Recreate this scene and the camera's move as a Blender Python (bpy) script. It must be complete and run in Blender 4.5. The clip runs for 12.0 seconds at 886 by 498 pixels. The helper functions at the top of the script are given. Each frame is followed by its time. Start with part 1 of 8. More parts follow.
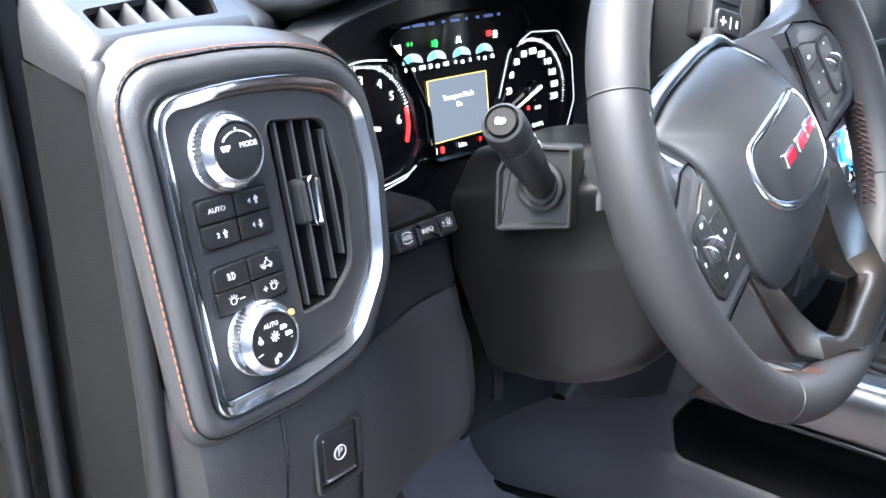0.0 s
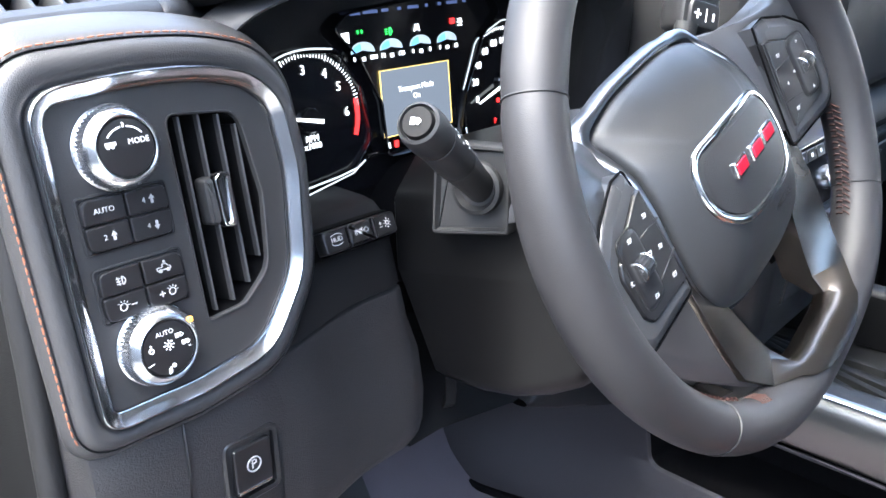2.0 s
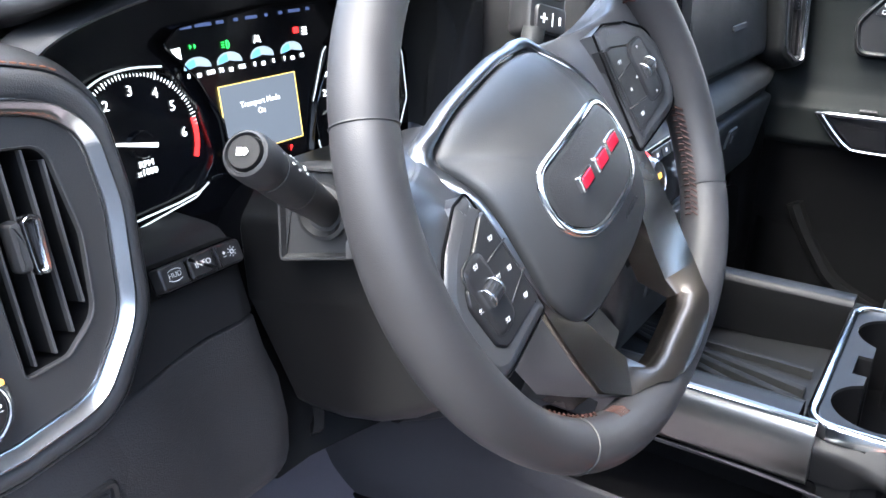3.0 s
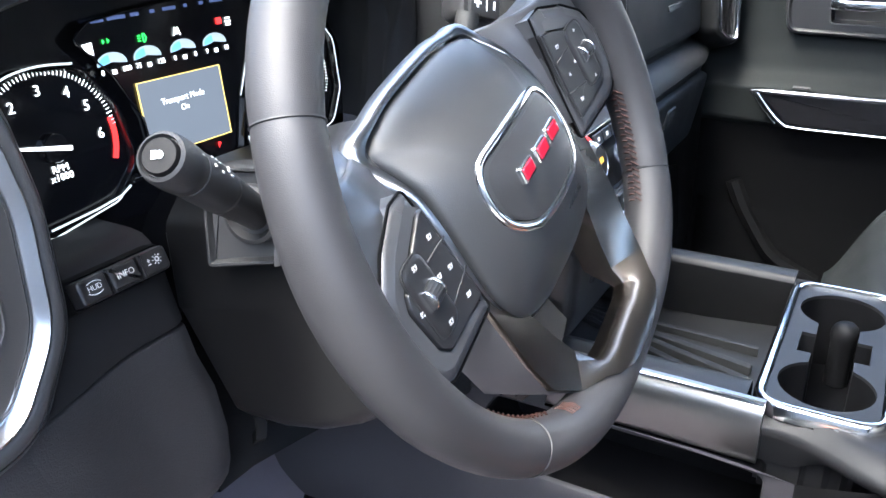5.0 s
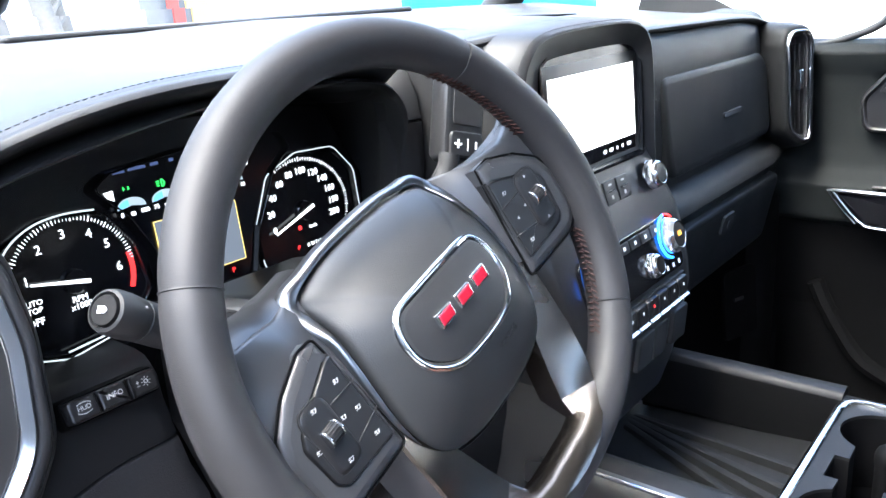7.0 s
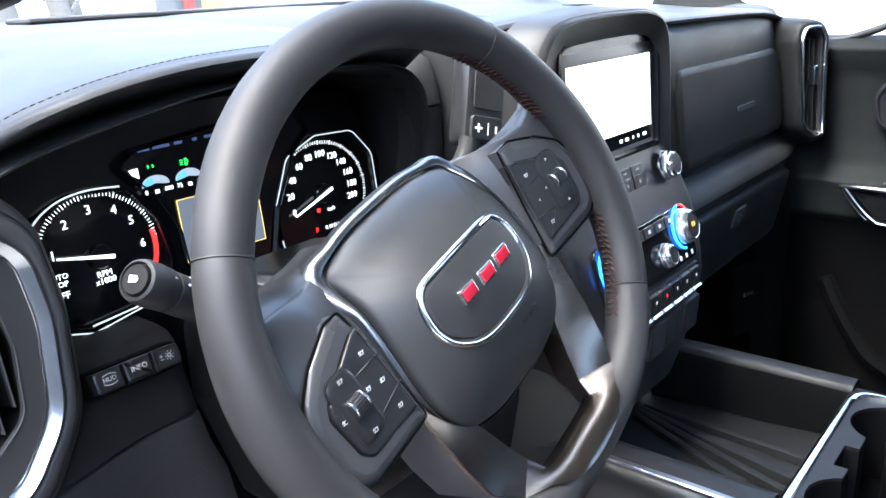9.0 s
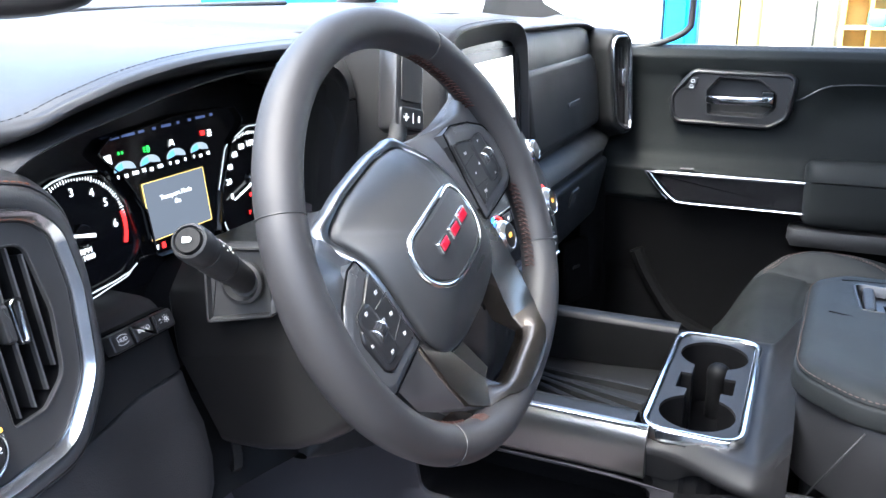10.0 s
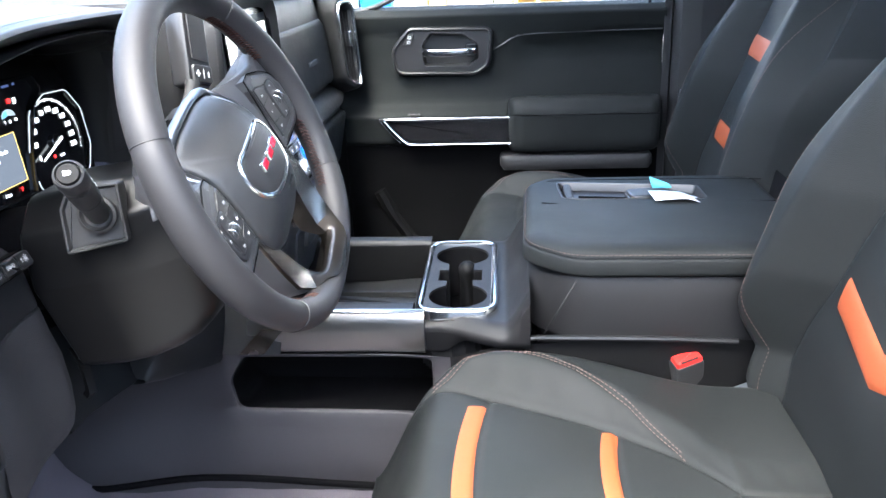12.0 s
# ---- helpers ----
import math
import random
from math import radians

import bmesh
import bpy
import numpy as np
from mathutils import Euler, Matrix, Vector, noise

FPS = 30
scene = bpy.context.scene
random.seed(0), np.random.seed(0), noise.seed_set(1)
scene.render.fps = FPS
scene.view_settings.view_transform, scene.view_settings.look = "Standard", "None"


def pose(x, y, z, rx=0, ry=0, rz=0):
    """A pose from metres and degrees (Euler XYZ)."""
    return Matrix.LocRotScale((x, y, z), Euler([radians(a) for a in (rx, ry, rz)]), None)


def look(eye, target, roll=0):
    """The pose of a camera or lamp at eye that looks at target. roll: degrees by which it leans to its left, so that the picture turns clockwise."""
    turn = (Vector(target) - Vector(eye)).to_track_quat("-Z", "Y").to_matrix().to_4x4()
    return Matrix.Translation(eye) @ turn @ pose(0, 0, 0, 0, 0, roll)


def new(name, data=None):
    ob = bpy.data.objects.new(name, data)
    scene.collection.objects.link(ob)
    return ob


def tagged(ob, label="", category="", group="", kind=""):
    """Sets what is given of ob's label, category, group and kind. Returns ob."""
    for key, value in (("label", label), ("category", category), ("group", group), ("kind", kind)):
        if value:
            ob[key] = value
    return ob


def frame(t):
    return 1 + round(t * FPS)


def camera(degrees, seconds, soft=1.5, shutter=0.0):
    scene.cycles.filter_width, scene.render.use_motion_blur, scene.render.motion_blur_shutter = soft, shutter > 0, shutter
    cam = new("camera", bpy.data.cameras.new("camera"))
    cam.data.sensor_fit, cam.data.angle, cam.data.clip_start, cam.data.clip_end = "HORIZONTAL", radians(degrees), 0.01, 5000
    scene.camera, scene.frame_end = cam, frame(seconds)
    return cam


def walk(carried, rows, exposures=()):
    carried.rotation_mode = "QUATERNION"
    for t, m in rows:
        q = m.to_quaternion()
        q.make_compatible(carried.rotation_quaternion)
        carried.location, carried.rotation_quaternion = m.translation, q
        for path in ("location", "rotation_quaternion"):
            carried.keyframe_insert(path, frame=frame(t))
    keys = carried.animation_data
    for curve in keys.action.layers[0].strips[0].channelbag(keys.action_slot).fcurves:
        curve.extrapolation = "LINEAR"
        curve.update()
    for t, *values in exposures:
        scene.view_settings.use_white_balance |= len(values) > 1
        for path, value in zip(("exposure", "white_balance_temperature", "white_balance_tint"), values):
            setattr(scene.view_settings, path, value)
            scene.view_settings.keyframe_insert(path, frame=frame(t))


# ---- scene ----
cam = camera(57.1, 12.0)
EXPOSURES = [(0.0, 4.32, 6000, 4), (2.0, 4.21, 6000, 4), (5.5, 4.20, 6000, 4), (6.5, 4.16, 6000, 4), (7.0, 3.98, 6000, 4), (9.0, 3.70, 5950, 4), (9.5, 3.82, 5950, 4), (10.0, 3.98, 5950, 4), (10.5, 3.98, 5950, 4), (11.0, 4.18, 6000, 4), (12.0, 4.20, 6000, 4)]
PATH = [
    (0, (-0.924, -0.213, 0.829), (0.521, 0.987, 0.141), -0.6),
    (0.5, (-0.883, -0.219, 0.824), (0.468, 1.113, 0.192), 0.3),
    (1, (-0.868, -0.233, 0.825), (0.394, 1.18, 0.187), -0.0),
    (1.5, (-0.867, -0.233, 0.824), (0.414, 1.138, 0.132), 0.1),
    (2, (-0.856, -0.238, 0.832), (0.529, 1.005, 0.1), 0.3),
    (2.5, (-0.838, -0.24, 0.841), (0.649, 0.874, 0.1), 0.5),
    (3, (-0.82, -0.239, 0.843), (0.726, 0.783, 0.09), 0.0),
    (3.5, (-0.812, -0.239, 0.845), (0.774, 0.712, 0.082), 0.1),
    (3.7, (-0.808, -0.241, 0.844), (0.782, 0.698, 0.075), -0.3),
    (5.3, (-0.799, -0.23, 0.841), (0.805, 0.671, 0.057), -0.7),
    (5.5, (-0.803, -0.236, 0.844), (0.804, 0.669, 0.071), 0.0),
    (6, (-0.783, -0.262, 0.845), (0.803, 0.709, 0.109), 0.3),
    (6.5, (-0.756, -0.313, 0.872), (0.774, 0.781, 0.191), -1.6),
    (7, (-0.757, -0.347, 0.889), (0.722, 0.858, 0.29), -3.4),
    (7.2, (-0.76, -0.356, 0.895), (0.703, 0.879, 0.316), -3.9),
    (8.8, (-0.765, -0.35, 0.886), (0.701, 0.876, 0.297), -3.0),
    (9, (-0.772, -0.344, 0.881), (0.697, 0.869, 0.274), -2.6),
    (9.5, (-0.821, -0.347, 0.877), (0.73, 0.746, 0.243), -0.6),
    (10, (-0.942, -0.306, 0.892), (0.79, 0.484, 0.278), -0.6),
    (10.5, (-1.053, -0.267, 0.889), (0.794, 0.215, 0.289), -1.0),
    (11, (-1.111, -0.272, 0.89), (0.763, -0.013, 0.24), -0.9),
    (11.5, (-1.139, -0.283, 0.89), (0.734, -0.113, 0.209), -1.7),
    (12, (-1.153, -0.29, 0.892), (0.72, -0.143, 0.206), -2.1),
]
walk(cam, [(t, look(eye, target, roll)) for t, eye, target, roll in PATH], EXPOSURES)

# ---------------------------------------------------------------- daylight
SUN_UP, SUN_ROUND = 66.0, 288.0
world = bpy.data.worlds.new("daylight")
scene.world = world
world.use_nodes = True
wn = world.node_tree.nodes
sky = wn.new("ShaderNodeTexSky")
sky.sky_type = "NISHITA"
sky.sun_disc = False
sky.sun_elevation, sky.sun_rotation = radians(SUN_UP), radians(SUN_ROUND)
sky.air_density, sky.dust_density, sky.ozone_density = 0.9, 5.0, 0.4
wn["Background"].inputs["Strength"].default_value = 0.15
world.node_tree.links.new(sky.outputs[0], wn["Background"].inputs["Color"])
sun = new("sun", bpy.data.lights.new("sun", "SUN"))
sun.data.energy, sun.data.angle, sun.data.color = 0.5, radians(40), (1.0, 0.98, 0.96)
sun_from = Vector((math.sin(radians(SUN_ROUND)) * math.cos(radians(SUN_UP)), math.cos(radians(SUN_ROUND)) * math.cos(radians(SUN_UP)), math.sin(radians(SUN_UP))))
sun.matrix_world = look(sun_from * 20, (0, 0, 0))


# ---------------------------------------------------------------- materials
def material(name, color, rough=0.5, metal=0.0, grain=0.0, grain_size=900.0, bump=0.0, bump_size=700.0, cells=False, mottle=0.12, emit=None, power=1.0, coat=0.0, spec=0.5):
    """A surface: base colour broken up at two scales, roughness varied, and a fine relief."""
    m = bpy.data.materials.new(name)
    m.use_nodes = True
    n, l = m.node_tree.nodes, m.node_tree.links
    b = n["Principled BSDF"]
    b.inputs["Base Color"].default_value = (*color, 1)
    b.inputs["Roughness"].default_value = rough
    b.inputs["Metallic"].default_value = metal
    b.inputs["Coat Weight"].default_value = coat
    b.inputs["Specular IOR Level"].default_value = spec
    co = n.new("ShaderNodeTexCoord")
    if mottle:
        big = n.new("ShaderNodeTexNoise")
        big.inputs["Scale"].default_value, big.inputs["Detail"].default_value = 9.0, 6.0
        fine = n.new("ShaderNodeTexNoise")
        fine.inputs["Scale"].default_value, fine.inputs["Detail"].default_value = grain_size, 2.0
        l.new(co.outputs["Object"], big.inputs["Vector"])
        l.new(co.outputs["Object"], fine.inputs["Vector"])
        add = n.new("ShaderNodeMath")
        add.operation = "MULTIPLY_ADD"
        l.new(fine.outputs["Fac"], add.inputs[0])
        add.inputs[1].default_value = grain
        l.new(big.outputs["Fac"], add.inputs[2])
        ramp = n.new("ShaderNodeMapRange")
        ramp.inputs["From Min"].default_value, ramp.inputs["From Max"].default_value = 0.25, 0.75 + grain
        ramp.inputs["To Min"].default_value, ramp.inputs["To Max"].default_value = 1 - mottle, 1 + mottle
        l.new(add.outputs[0], ramp.inputs["Value"])
        mul = n.new("ShaderNodeVectorMath")
        mul.operation = "SCALE"
        mul.inputs[0].default_value = color
        l.new(ramp.outputs[0], mul.inputs["Scale"])
        l.new(mul.outputs[0], b.inputs["Base Color"])
        rr = n.new("ShaderNodeMapRange")
        rr.inputs["From Min"].default_value, rr.inputs["From Max"].default_value = 0.3, 0.7
        rr.inputs["To Min"].default_value, rr.inputs["To Max"].default_value = max(0.02, rough * 0.88), min(1, rough * 1.12)
        l.new(big.outputs["Fac"], rr.inputs["Value"])
        l.new(rr.outputs[0], b.inputs["Roughness"])
    if bump:
        tex = n.new("ShaderNodeTexVoronoi" if cells else "ShaderNodeTexNoise")
        tex.inputs["Scale"].default_value = bump_size
        if not cells:
            tex.inputs["Detail"].default_value = 3.0
        l.new(co.outputs["Object"], tex.inputs["Vector"])
        bp = n.new("ShaderNodeBump")
        bp.inputs["Strength"].default_value, bp.inputs["Distance"].default_value = bump, 0.0006
        l.new(tex.outputs[0], bp.inputs["Height"])
        l.new(bp.outputs[0], b.inputs["Normal"])
    if emit:
        b.inputs["Emission Color"].default_value = (*emit, 1)
        b.inputs["Emission Strength"].default_value = power
    return m


M_LEATHER = material("black_leather", (0.0150, 0.0165, 0.0166), 0.5, bump=0.3, bump_size=1000, cells=True, spec=0.11, mottle=0.16)
# paler copy of the black leather; skylight on the pod is in its colour
M_SKYLEATHER = material("skylit_black_leather", (0.036, 0.0357, 0.037), 0.46, bump=0.25, bump_size=1300, cells=True, spec=0.5)
M_CAP = material("satin_dash_panel", (0.020, 0.020, 0.0215), 0.44, bump=0.25, bump_size=1300, cells=True)
M_HOOD = material("dark_hood_plastic", (0.012, 0.012, 0.013), 0.5, bump=0.25, bump_size=1500, spec=0.35)
M_FACE = material("grained_pod_face", (0.024, 0.024, 0.025), 0.5, bump=0.3, bump_size=1500, spec=0.5)
M_WHEEL = material("wheel_leather", (0.0185, 0.0178, 0.019), 0.54, bump=0.12, bump_size=1800, cells=True, spec=0.42)
M_SPOKE = material("satin_spoke", (0.040, 0.0405, 0.043), 0.36, bump=0.05, bump_size=2000)
# near black: seals and joints, and painted shade inside recesses and wells
M_SEALSHADE = material("seal_and_shade_black", (0.0022, 0.0022, 0.0026), 0.8, spec=0.08)
M_COVER = material("airbag_cover_skin", (0.021, 0.0217, 0.0226), 0.46, bump=0.15, bump_size=1600, cells=True, spec=0.5)
M_KNEE = material("grained_knee_plastic", (0.025, 0.0245, 0.026), 0.5, grain=0.7, grain_size=420, bump=0.7, bump_size=850, mottle=0.35, spec=0.45)
# very dark plastic; on recessed parts its colour stands in for shade
M_DARKSHADED = material("dark_and_shaded_plastic", (0.004, 0.004, 0.0044), 0.6, bump=0.2, spec=0.14)
M_STRIP = material("fine_grained_strip", (0.0125, 0.0125, 0.0135), 0.5, bump=0.25, bump_size=1500, spec=0.32)
M_FLANK = material("moulded_console_plastic", (0.031, 0.0295, 0.033), 0.55, bump=0.25, bump_size=1300, spec=0.4)
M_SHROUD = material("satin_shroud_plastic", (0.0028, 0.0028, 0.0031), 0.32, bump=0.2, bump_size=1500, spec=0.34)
M_DOOR = material("dark_door_skin", (0.0105, 0.0107, 0.0112), 0.54, bump=0.3, bump_size=1100, cells=True, spec=0.08)
M_DOORTOP = material("soft_door_skin", (0.0105, 0.0119, 0.0119), 0.56, bump=0.4, bump_size=1100, cells=True, spec=0.07)
# near-black plastic; holds the shade low on the door and in the tray
M_LOWSHADED = material("shade_darkened_plastic", (0.0022, 0.0022, 0.0024), 0.6, bump=0.2, spec=0.07)
M_DIMINK = material("dim_white_ink", (0.42, 0.42, 0.42), 0.5, mottle=0.05)
M_PAD = material("soft_dash_skin", (0.0175, 0.0175, 0.0185), 0.45, bump=0.2, bump_size=1500, cells=True, spec=0.45)
# darker copy of the dash skin; the passenger side's dimmer light is coloured in
M_SHADEDASH = material("shade_dimmed_dash_skin", (0.0075, 0.0079, 0.0084), 0.48, bump=0.25, bump_size=1400, cells=True, spec=0.13)
M_PLASTIC = material("grained_black_plastic", (0.0155, 0.0155, 0.0162), 0.52, bump=0.35, bump_size=1300, spec=0.45)
M_BULB = material("grey_bulb_rubber", (0.015, 0.015, 0.0165), 0.5, spec=0.35)
M_SMOOTH = material("satin_black_plastic", (0.012, 0.012, 0.013), 0.34, bump=0.08, bump_size=1800)
M_DARK = material("matte_dark_plastic", (0.010, 0.010, 0.011), 0.6)
M_MAT = material("black_tray_rubber", (0.0075, 0.0077, 0.0083), 0.5, bump=0.2, spec=0.2)
M_DECK = material("satin_deck_plastic", (0.0105, 0.0105, 0.0113), 0.46, bump=0.12, bump_size=1800, spec=0.22)
M_GLOSS = material("gloss_black", (0.006, 0.006, 0.007), 0.12, mottle=0.05)
M_LENS = material("cluster_lens_black", (0.004, 0.004, 0.005), 0.2, mottle=0.05)
M_CHROME = material("chrome", (0.78, 0.79, 0.80), 0.13, metal=1.0, mottle=0.04)
M_SATIN = material("satin_silver", (0.66, 0.67, 0.69), 0.22, metal=1.0, mottle=0.06)
M_FRAME = material("polished_frame", (0.45, 0.46, 0.48), 0.2, metal=1.0, mottle=0.05)
M_DARKTRIM = material("dark_mirror_trim", (0.23, 0.238, 0.252), 0.32, metal=1.0, mottle=0.04)
M_GUN = material("dark_brushed_metal", (0.18, 0.16, 0.142), 0.26, metal=1.0, mottle=0.02)
M_PANEL = material("dark_satin_panel", (0.24, 0.236, 0.232), 0.30, metal=1.0, mottle=0)
M_CARPET = material("charcoal_carpet", (0.105, 0.095, 0.108), 0.95, grain=0.8, grain_size=1400, bump=0.9, bump_size=900, mottle=0.3, spec=0.1)
M_RUBBER = material("black_rubber", (0.018, 0.018, 0.019), 0.6, bump=0.2)
M_ORANGE = material("orange_leather", (0.27, 0.055, 0.014), 0.6, bump=0.3, bump_size=900, cells=True, mottle=0.08)
M_THREAD = material("orange_thread", (0.27, 0.10, 0.05), 0.7)
M_BROWN = material("brown_thread", (0.030, 0.0115, 0.0085), 0.7, spec=0.2)
M_GREYTHREAD = material("grey_thread", (0.085, 0.053, 0.042), 0.7)
# legend ink with a faint glow of its own added
M_INK = material("glowing_white_ink", (0.80, 0.80, 0.80), 0.5, mottle=0.03, emit=(1, 1, 1), power=0.033)
M_LIT = material("lit_white", (0.8, 0.8, 0.8), 0.4, mottle=0, emit=(1, 1, 1), power=0.198)
M_RING = material("lit_ring", (0.6, 0.6, 0.6), 0.3, mottle=0, emit=(0.9, 0.95, 1), power=0.07)
M_LITRED = material("lit_red", (0.6, 0.02, 0.02), 0.4, mottle=0, emit=(1, 0.03, 0.03), power=0.176)
M_LITGREEN = material("lit_green", (0.05, 0.5, 0.08), 0.4, mottle=0, emit=(0.08, 0.9, 0.12), power=0.176)
M_LITBLUE = material("lit_blue", (0.02, 0.2, 0.8), 0.4, mottle=0, emit=(0.03, 0.20, 1), power=0.60)
M_LITDIM = material("dim_blue", (0.05, 0.07, 0.15), 0.4, mottle=0, emit=(0.16, 0.22, 0.50), power=0.035)
M_LITGREY = material("grey_arc", (0.3, 0.32, 0.34), 0.4, mottle=0, emit=(0.62, 0.72, 0.80), power=0.06)
M_LITSOFT = material("soft_blue_arc", (0.1, 0.3, 0.5), 0.4, mottle=0, emit=(0.16, 0.50, 0.90), power=0.11)
M_AMBER = material("amber", (0.8, 0.35, 0.05), 0.4, mottle=0, emit=(1, 0.4, 0.05), power=0.176)
M_DISPLAY = material("grey_display", (0.02, 0.022, 0.025), 0.25, mottle=0, emit=(0.17, 0.19, 0.235), power=0.105)
M_SCREEN = material("white_screen", (0.3, 0.3, 0.3), 0.3, mottle=0, emit=(1.0, 0.985, 0.95), power=0.352)
M_GOLD = material("display_gold_line", (0.5, 0.35, 0.08), 0.4, mottle=0, emit=(0.9, 0.6, 0.15), power=0.154)
M_RED = material("emblem_red", (0.36, 0.010, 0.028), 0.15, mottle=0.05, coat=0.6)
M_BUCKLE = material("buckle_red", (0.75, 0.025, 0.02), 0.35, mottle=0.05)
M_PAPER = material("white_paper", (0.82, 0.83, 0.85), 0.7, mottle=0.04)
M_TEAL = material("teal_tag", (0.12, 0.50, 0.58), 0.5, mottle=0.05)
M_PAINT = material("black_body_paint", (0.003, 0.003, 0.0035), 0.3, mottle=0.05, spec=0.25)
M_HEADLINER = material("grey_headliner", (0.30, 0.29, 0.28), 0.95, bump=0.4)
M_WALL = material("white_wall", (0.80, 0.80, 0.79), 0.8, mottle=0.05)
M_UNSEENWALL = material("unseen_wall_grey", (0.16, 0.16, 0.16), 0.85, mottle=0.1)
M_GROUND = material("grey_paving", (0.17, 0.168, 0.162), 0.8, grain=0.5, grain_size=60, mottle=0.12)
M_BLUE = material("bright_blue_panel", (0.03, 0.42, 0.80), 0.4, mottle=0.04)
M_DEEPBLUE = material("deep_blue_panel", (0.01, 0.16, 0.62), 0.4, mottle=0.04)
M_SAGE = material("pale_green_panel", (0.50, 0.56, 0.44), 0.6, mottle=0.06)
M_TRUNK = material("grey_bark", (0.20, 0.19, 0.17), 0.9, grain=0.6, grain_size=40, bump=0.5, bump_size=60, mottle=0.35)
M_YELLOW = material("yellow_shelf", (0.75, 0.50, 0.13), 0.5, mottle=0.08)
M_WOOD = material("tan_board", (0.48, 0.40, 0.24), 0.6, mottle=0.1)
M_REDBOX = material("red_box", (0.45, 0.06, 0.05), 0.5)
M_DKGREY = material("dark_grey_frame", (0.10, 0.11, 0.12), 0.5)
M_GLASS = bpy.data.materials.new("window_glass")
M_GLASS.use_nodes = True
_b = M_GLASS.node_tree.nodes["Principled BSDF"]
_b.inputs["Base Color"].default_value = (0.95, 0.98, 0.97, 1)
_b.inputs["Roughness"].default_value, _b.inputs["Transmission Weight"].default_value, _b.inputs["IOR"].default_value = 0.0, 1.0, 1.01


# ---------------------------------------------------------------- mesh helpers
def thing(name, label, category, at=(0, 0, 0), group="", kind=""):
    ob = new(name)
    ob.empty_display_size = 0.03
    ob.location = at
    return tagged(ob, label, category, group, kind)


def part(name, bm, mat, parent=None, label="", smooth=True, sharp=38, kind=""):
    me = bpy.data.meshes.new(name)
    bmesh.ops.recalc_face_normals(bm, faces=bm.faces)
    bm.to_mesh(me)
    bm.free()
    me.materials.append(mat)
    if smooth:
        me.shade_smooth()
        me.set_sharp_from_angle(angle=radians(sharp))
        for f in me.polygons:
            if len(f.vertices) > 4:
                f.use_smooth = False
    ob = new(name, me)
    if parent is not None:
        ob.parent = parent
        if parent.type == "EMPTY":
            ob.matrix_parent_inverse = Matrix.Translation(parent.location).inverted()
    return tagged(ob, label, kind=kind)


def frame_at(origin, xdir, normal):
    n = Vector(normal).normalized()
    x = (Vector(xdir) - n * Vector(xdir).dot(n)).normalized()
    y = n.cross(x)
    m = Matrix((x, y, n)).transposed().to_4x4()
    m.translation = Vector(origin)
    return m


def round_poly(pts, r, n=5):
    """Corners of a closed outline rounded; r is one radius or one for each corner."""
    out, k = [], len(pts)
    for i, p in enumerate(pts):
        p = Vector(p[:2])
        a, b = Vector(pts[i - 1][:2]) - p, Vector(pts[(i + 1) % k][:2]) - p
        rad = r[i] if isinstance(r, (list, tuple)) else r
        ang = a.angle(b) / 2
        cut = min(rad / max(math.tan(ang), 1e-3), 0.48 * a.length, 0.48 * b.length)
        if rad <= 0 or ang > 1.54:
            out.append(tuple(p))
            continue
        s, e = p + a.normalized() * cut, p + b.normalized() * cut
        for j in range(n + 1):
            t = j / n
            out.append(tuple((1 - t) ** 2 * s + 2 * t * (1 - t) * p + t * t * e))
    return out


def ccw(pts):
    area = sum(pts[i - 1][0] * pts[i][1] - pts[i][0] * pts[i - 1][1] for i in range(len(pts)))
    return list(pts) if area > 0 else list(pts)[::-1]


def inset(pts, d):
    out, k = [], len(pts)
    for i in range(k):
        p, a, b = Vector(pts[i]), Vector(pts[i - 1]), Vector(pts[(i + 1) % k])
        e, f = (p - a), (b - p)
        if e.length < 1e-7 or f.length < 1e-7:
            e = f = (b - a)
        e, f = e.normalized(), f.normalized()
        n1, n2 = Vector((-e.y, e.x)), Vector((-f.y, f.x))
        n = n1 + n2
        n = n / max(n.length_squared, 0.5) * 2
        out.append(tuple(p + n * d))
    return out


def sweep(bm, pts, m, sec, cap=True, base=False, loop=False):
    """Rings of an outline, each set in by d and lifted by h; sec: (d, h) pairs, from foot to top."""
    pts = ccw(pts)
    if cap and not loop:
        sec = list(sec) + [(sec[-1][0] + 0.0002, sec[-1][1])]
    rings = [[bm.verts.new(m @ Vector((x, y, h))) for x, y in (inset(pts, d) if d else pts)] for d, h in sec]
    if loop:
        rings.append(rings[0])
    for a, b in zip(rings, rings[1:]):
        for i in range(len(a)):
            bm.faces.new((a[i - 1], a[i], b[i], b[i - 1]))
    if cap and not loop:
        bm.faces.new(rings[-1])
    if base and not loop:
        bm.faces.new(rings[0][::-1])
    return bm


def slab(pts, m, h0, h1, edge=0.001, base=True):
    e = min(edge, abs(h1 - h0) * 0.45)
    return sweep(bmesh.new(), pts, m, [(0, h0), (0, h1 - e), (e * 0.35, h1 - e * 0.3), (e, h1)], base=base)


def rect(w, h, r=0.0, cx=0.0, cy=0.0, n=4):
    return round_poly([(cx - w / 2, cy - h / 2), (cx + w / 2, cy - h / 2), (cx + w / 2, cy + h / 2), (cx - w / 2, cy + h / 2)], r, n)


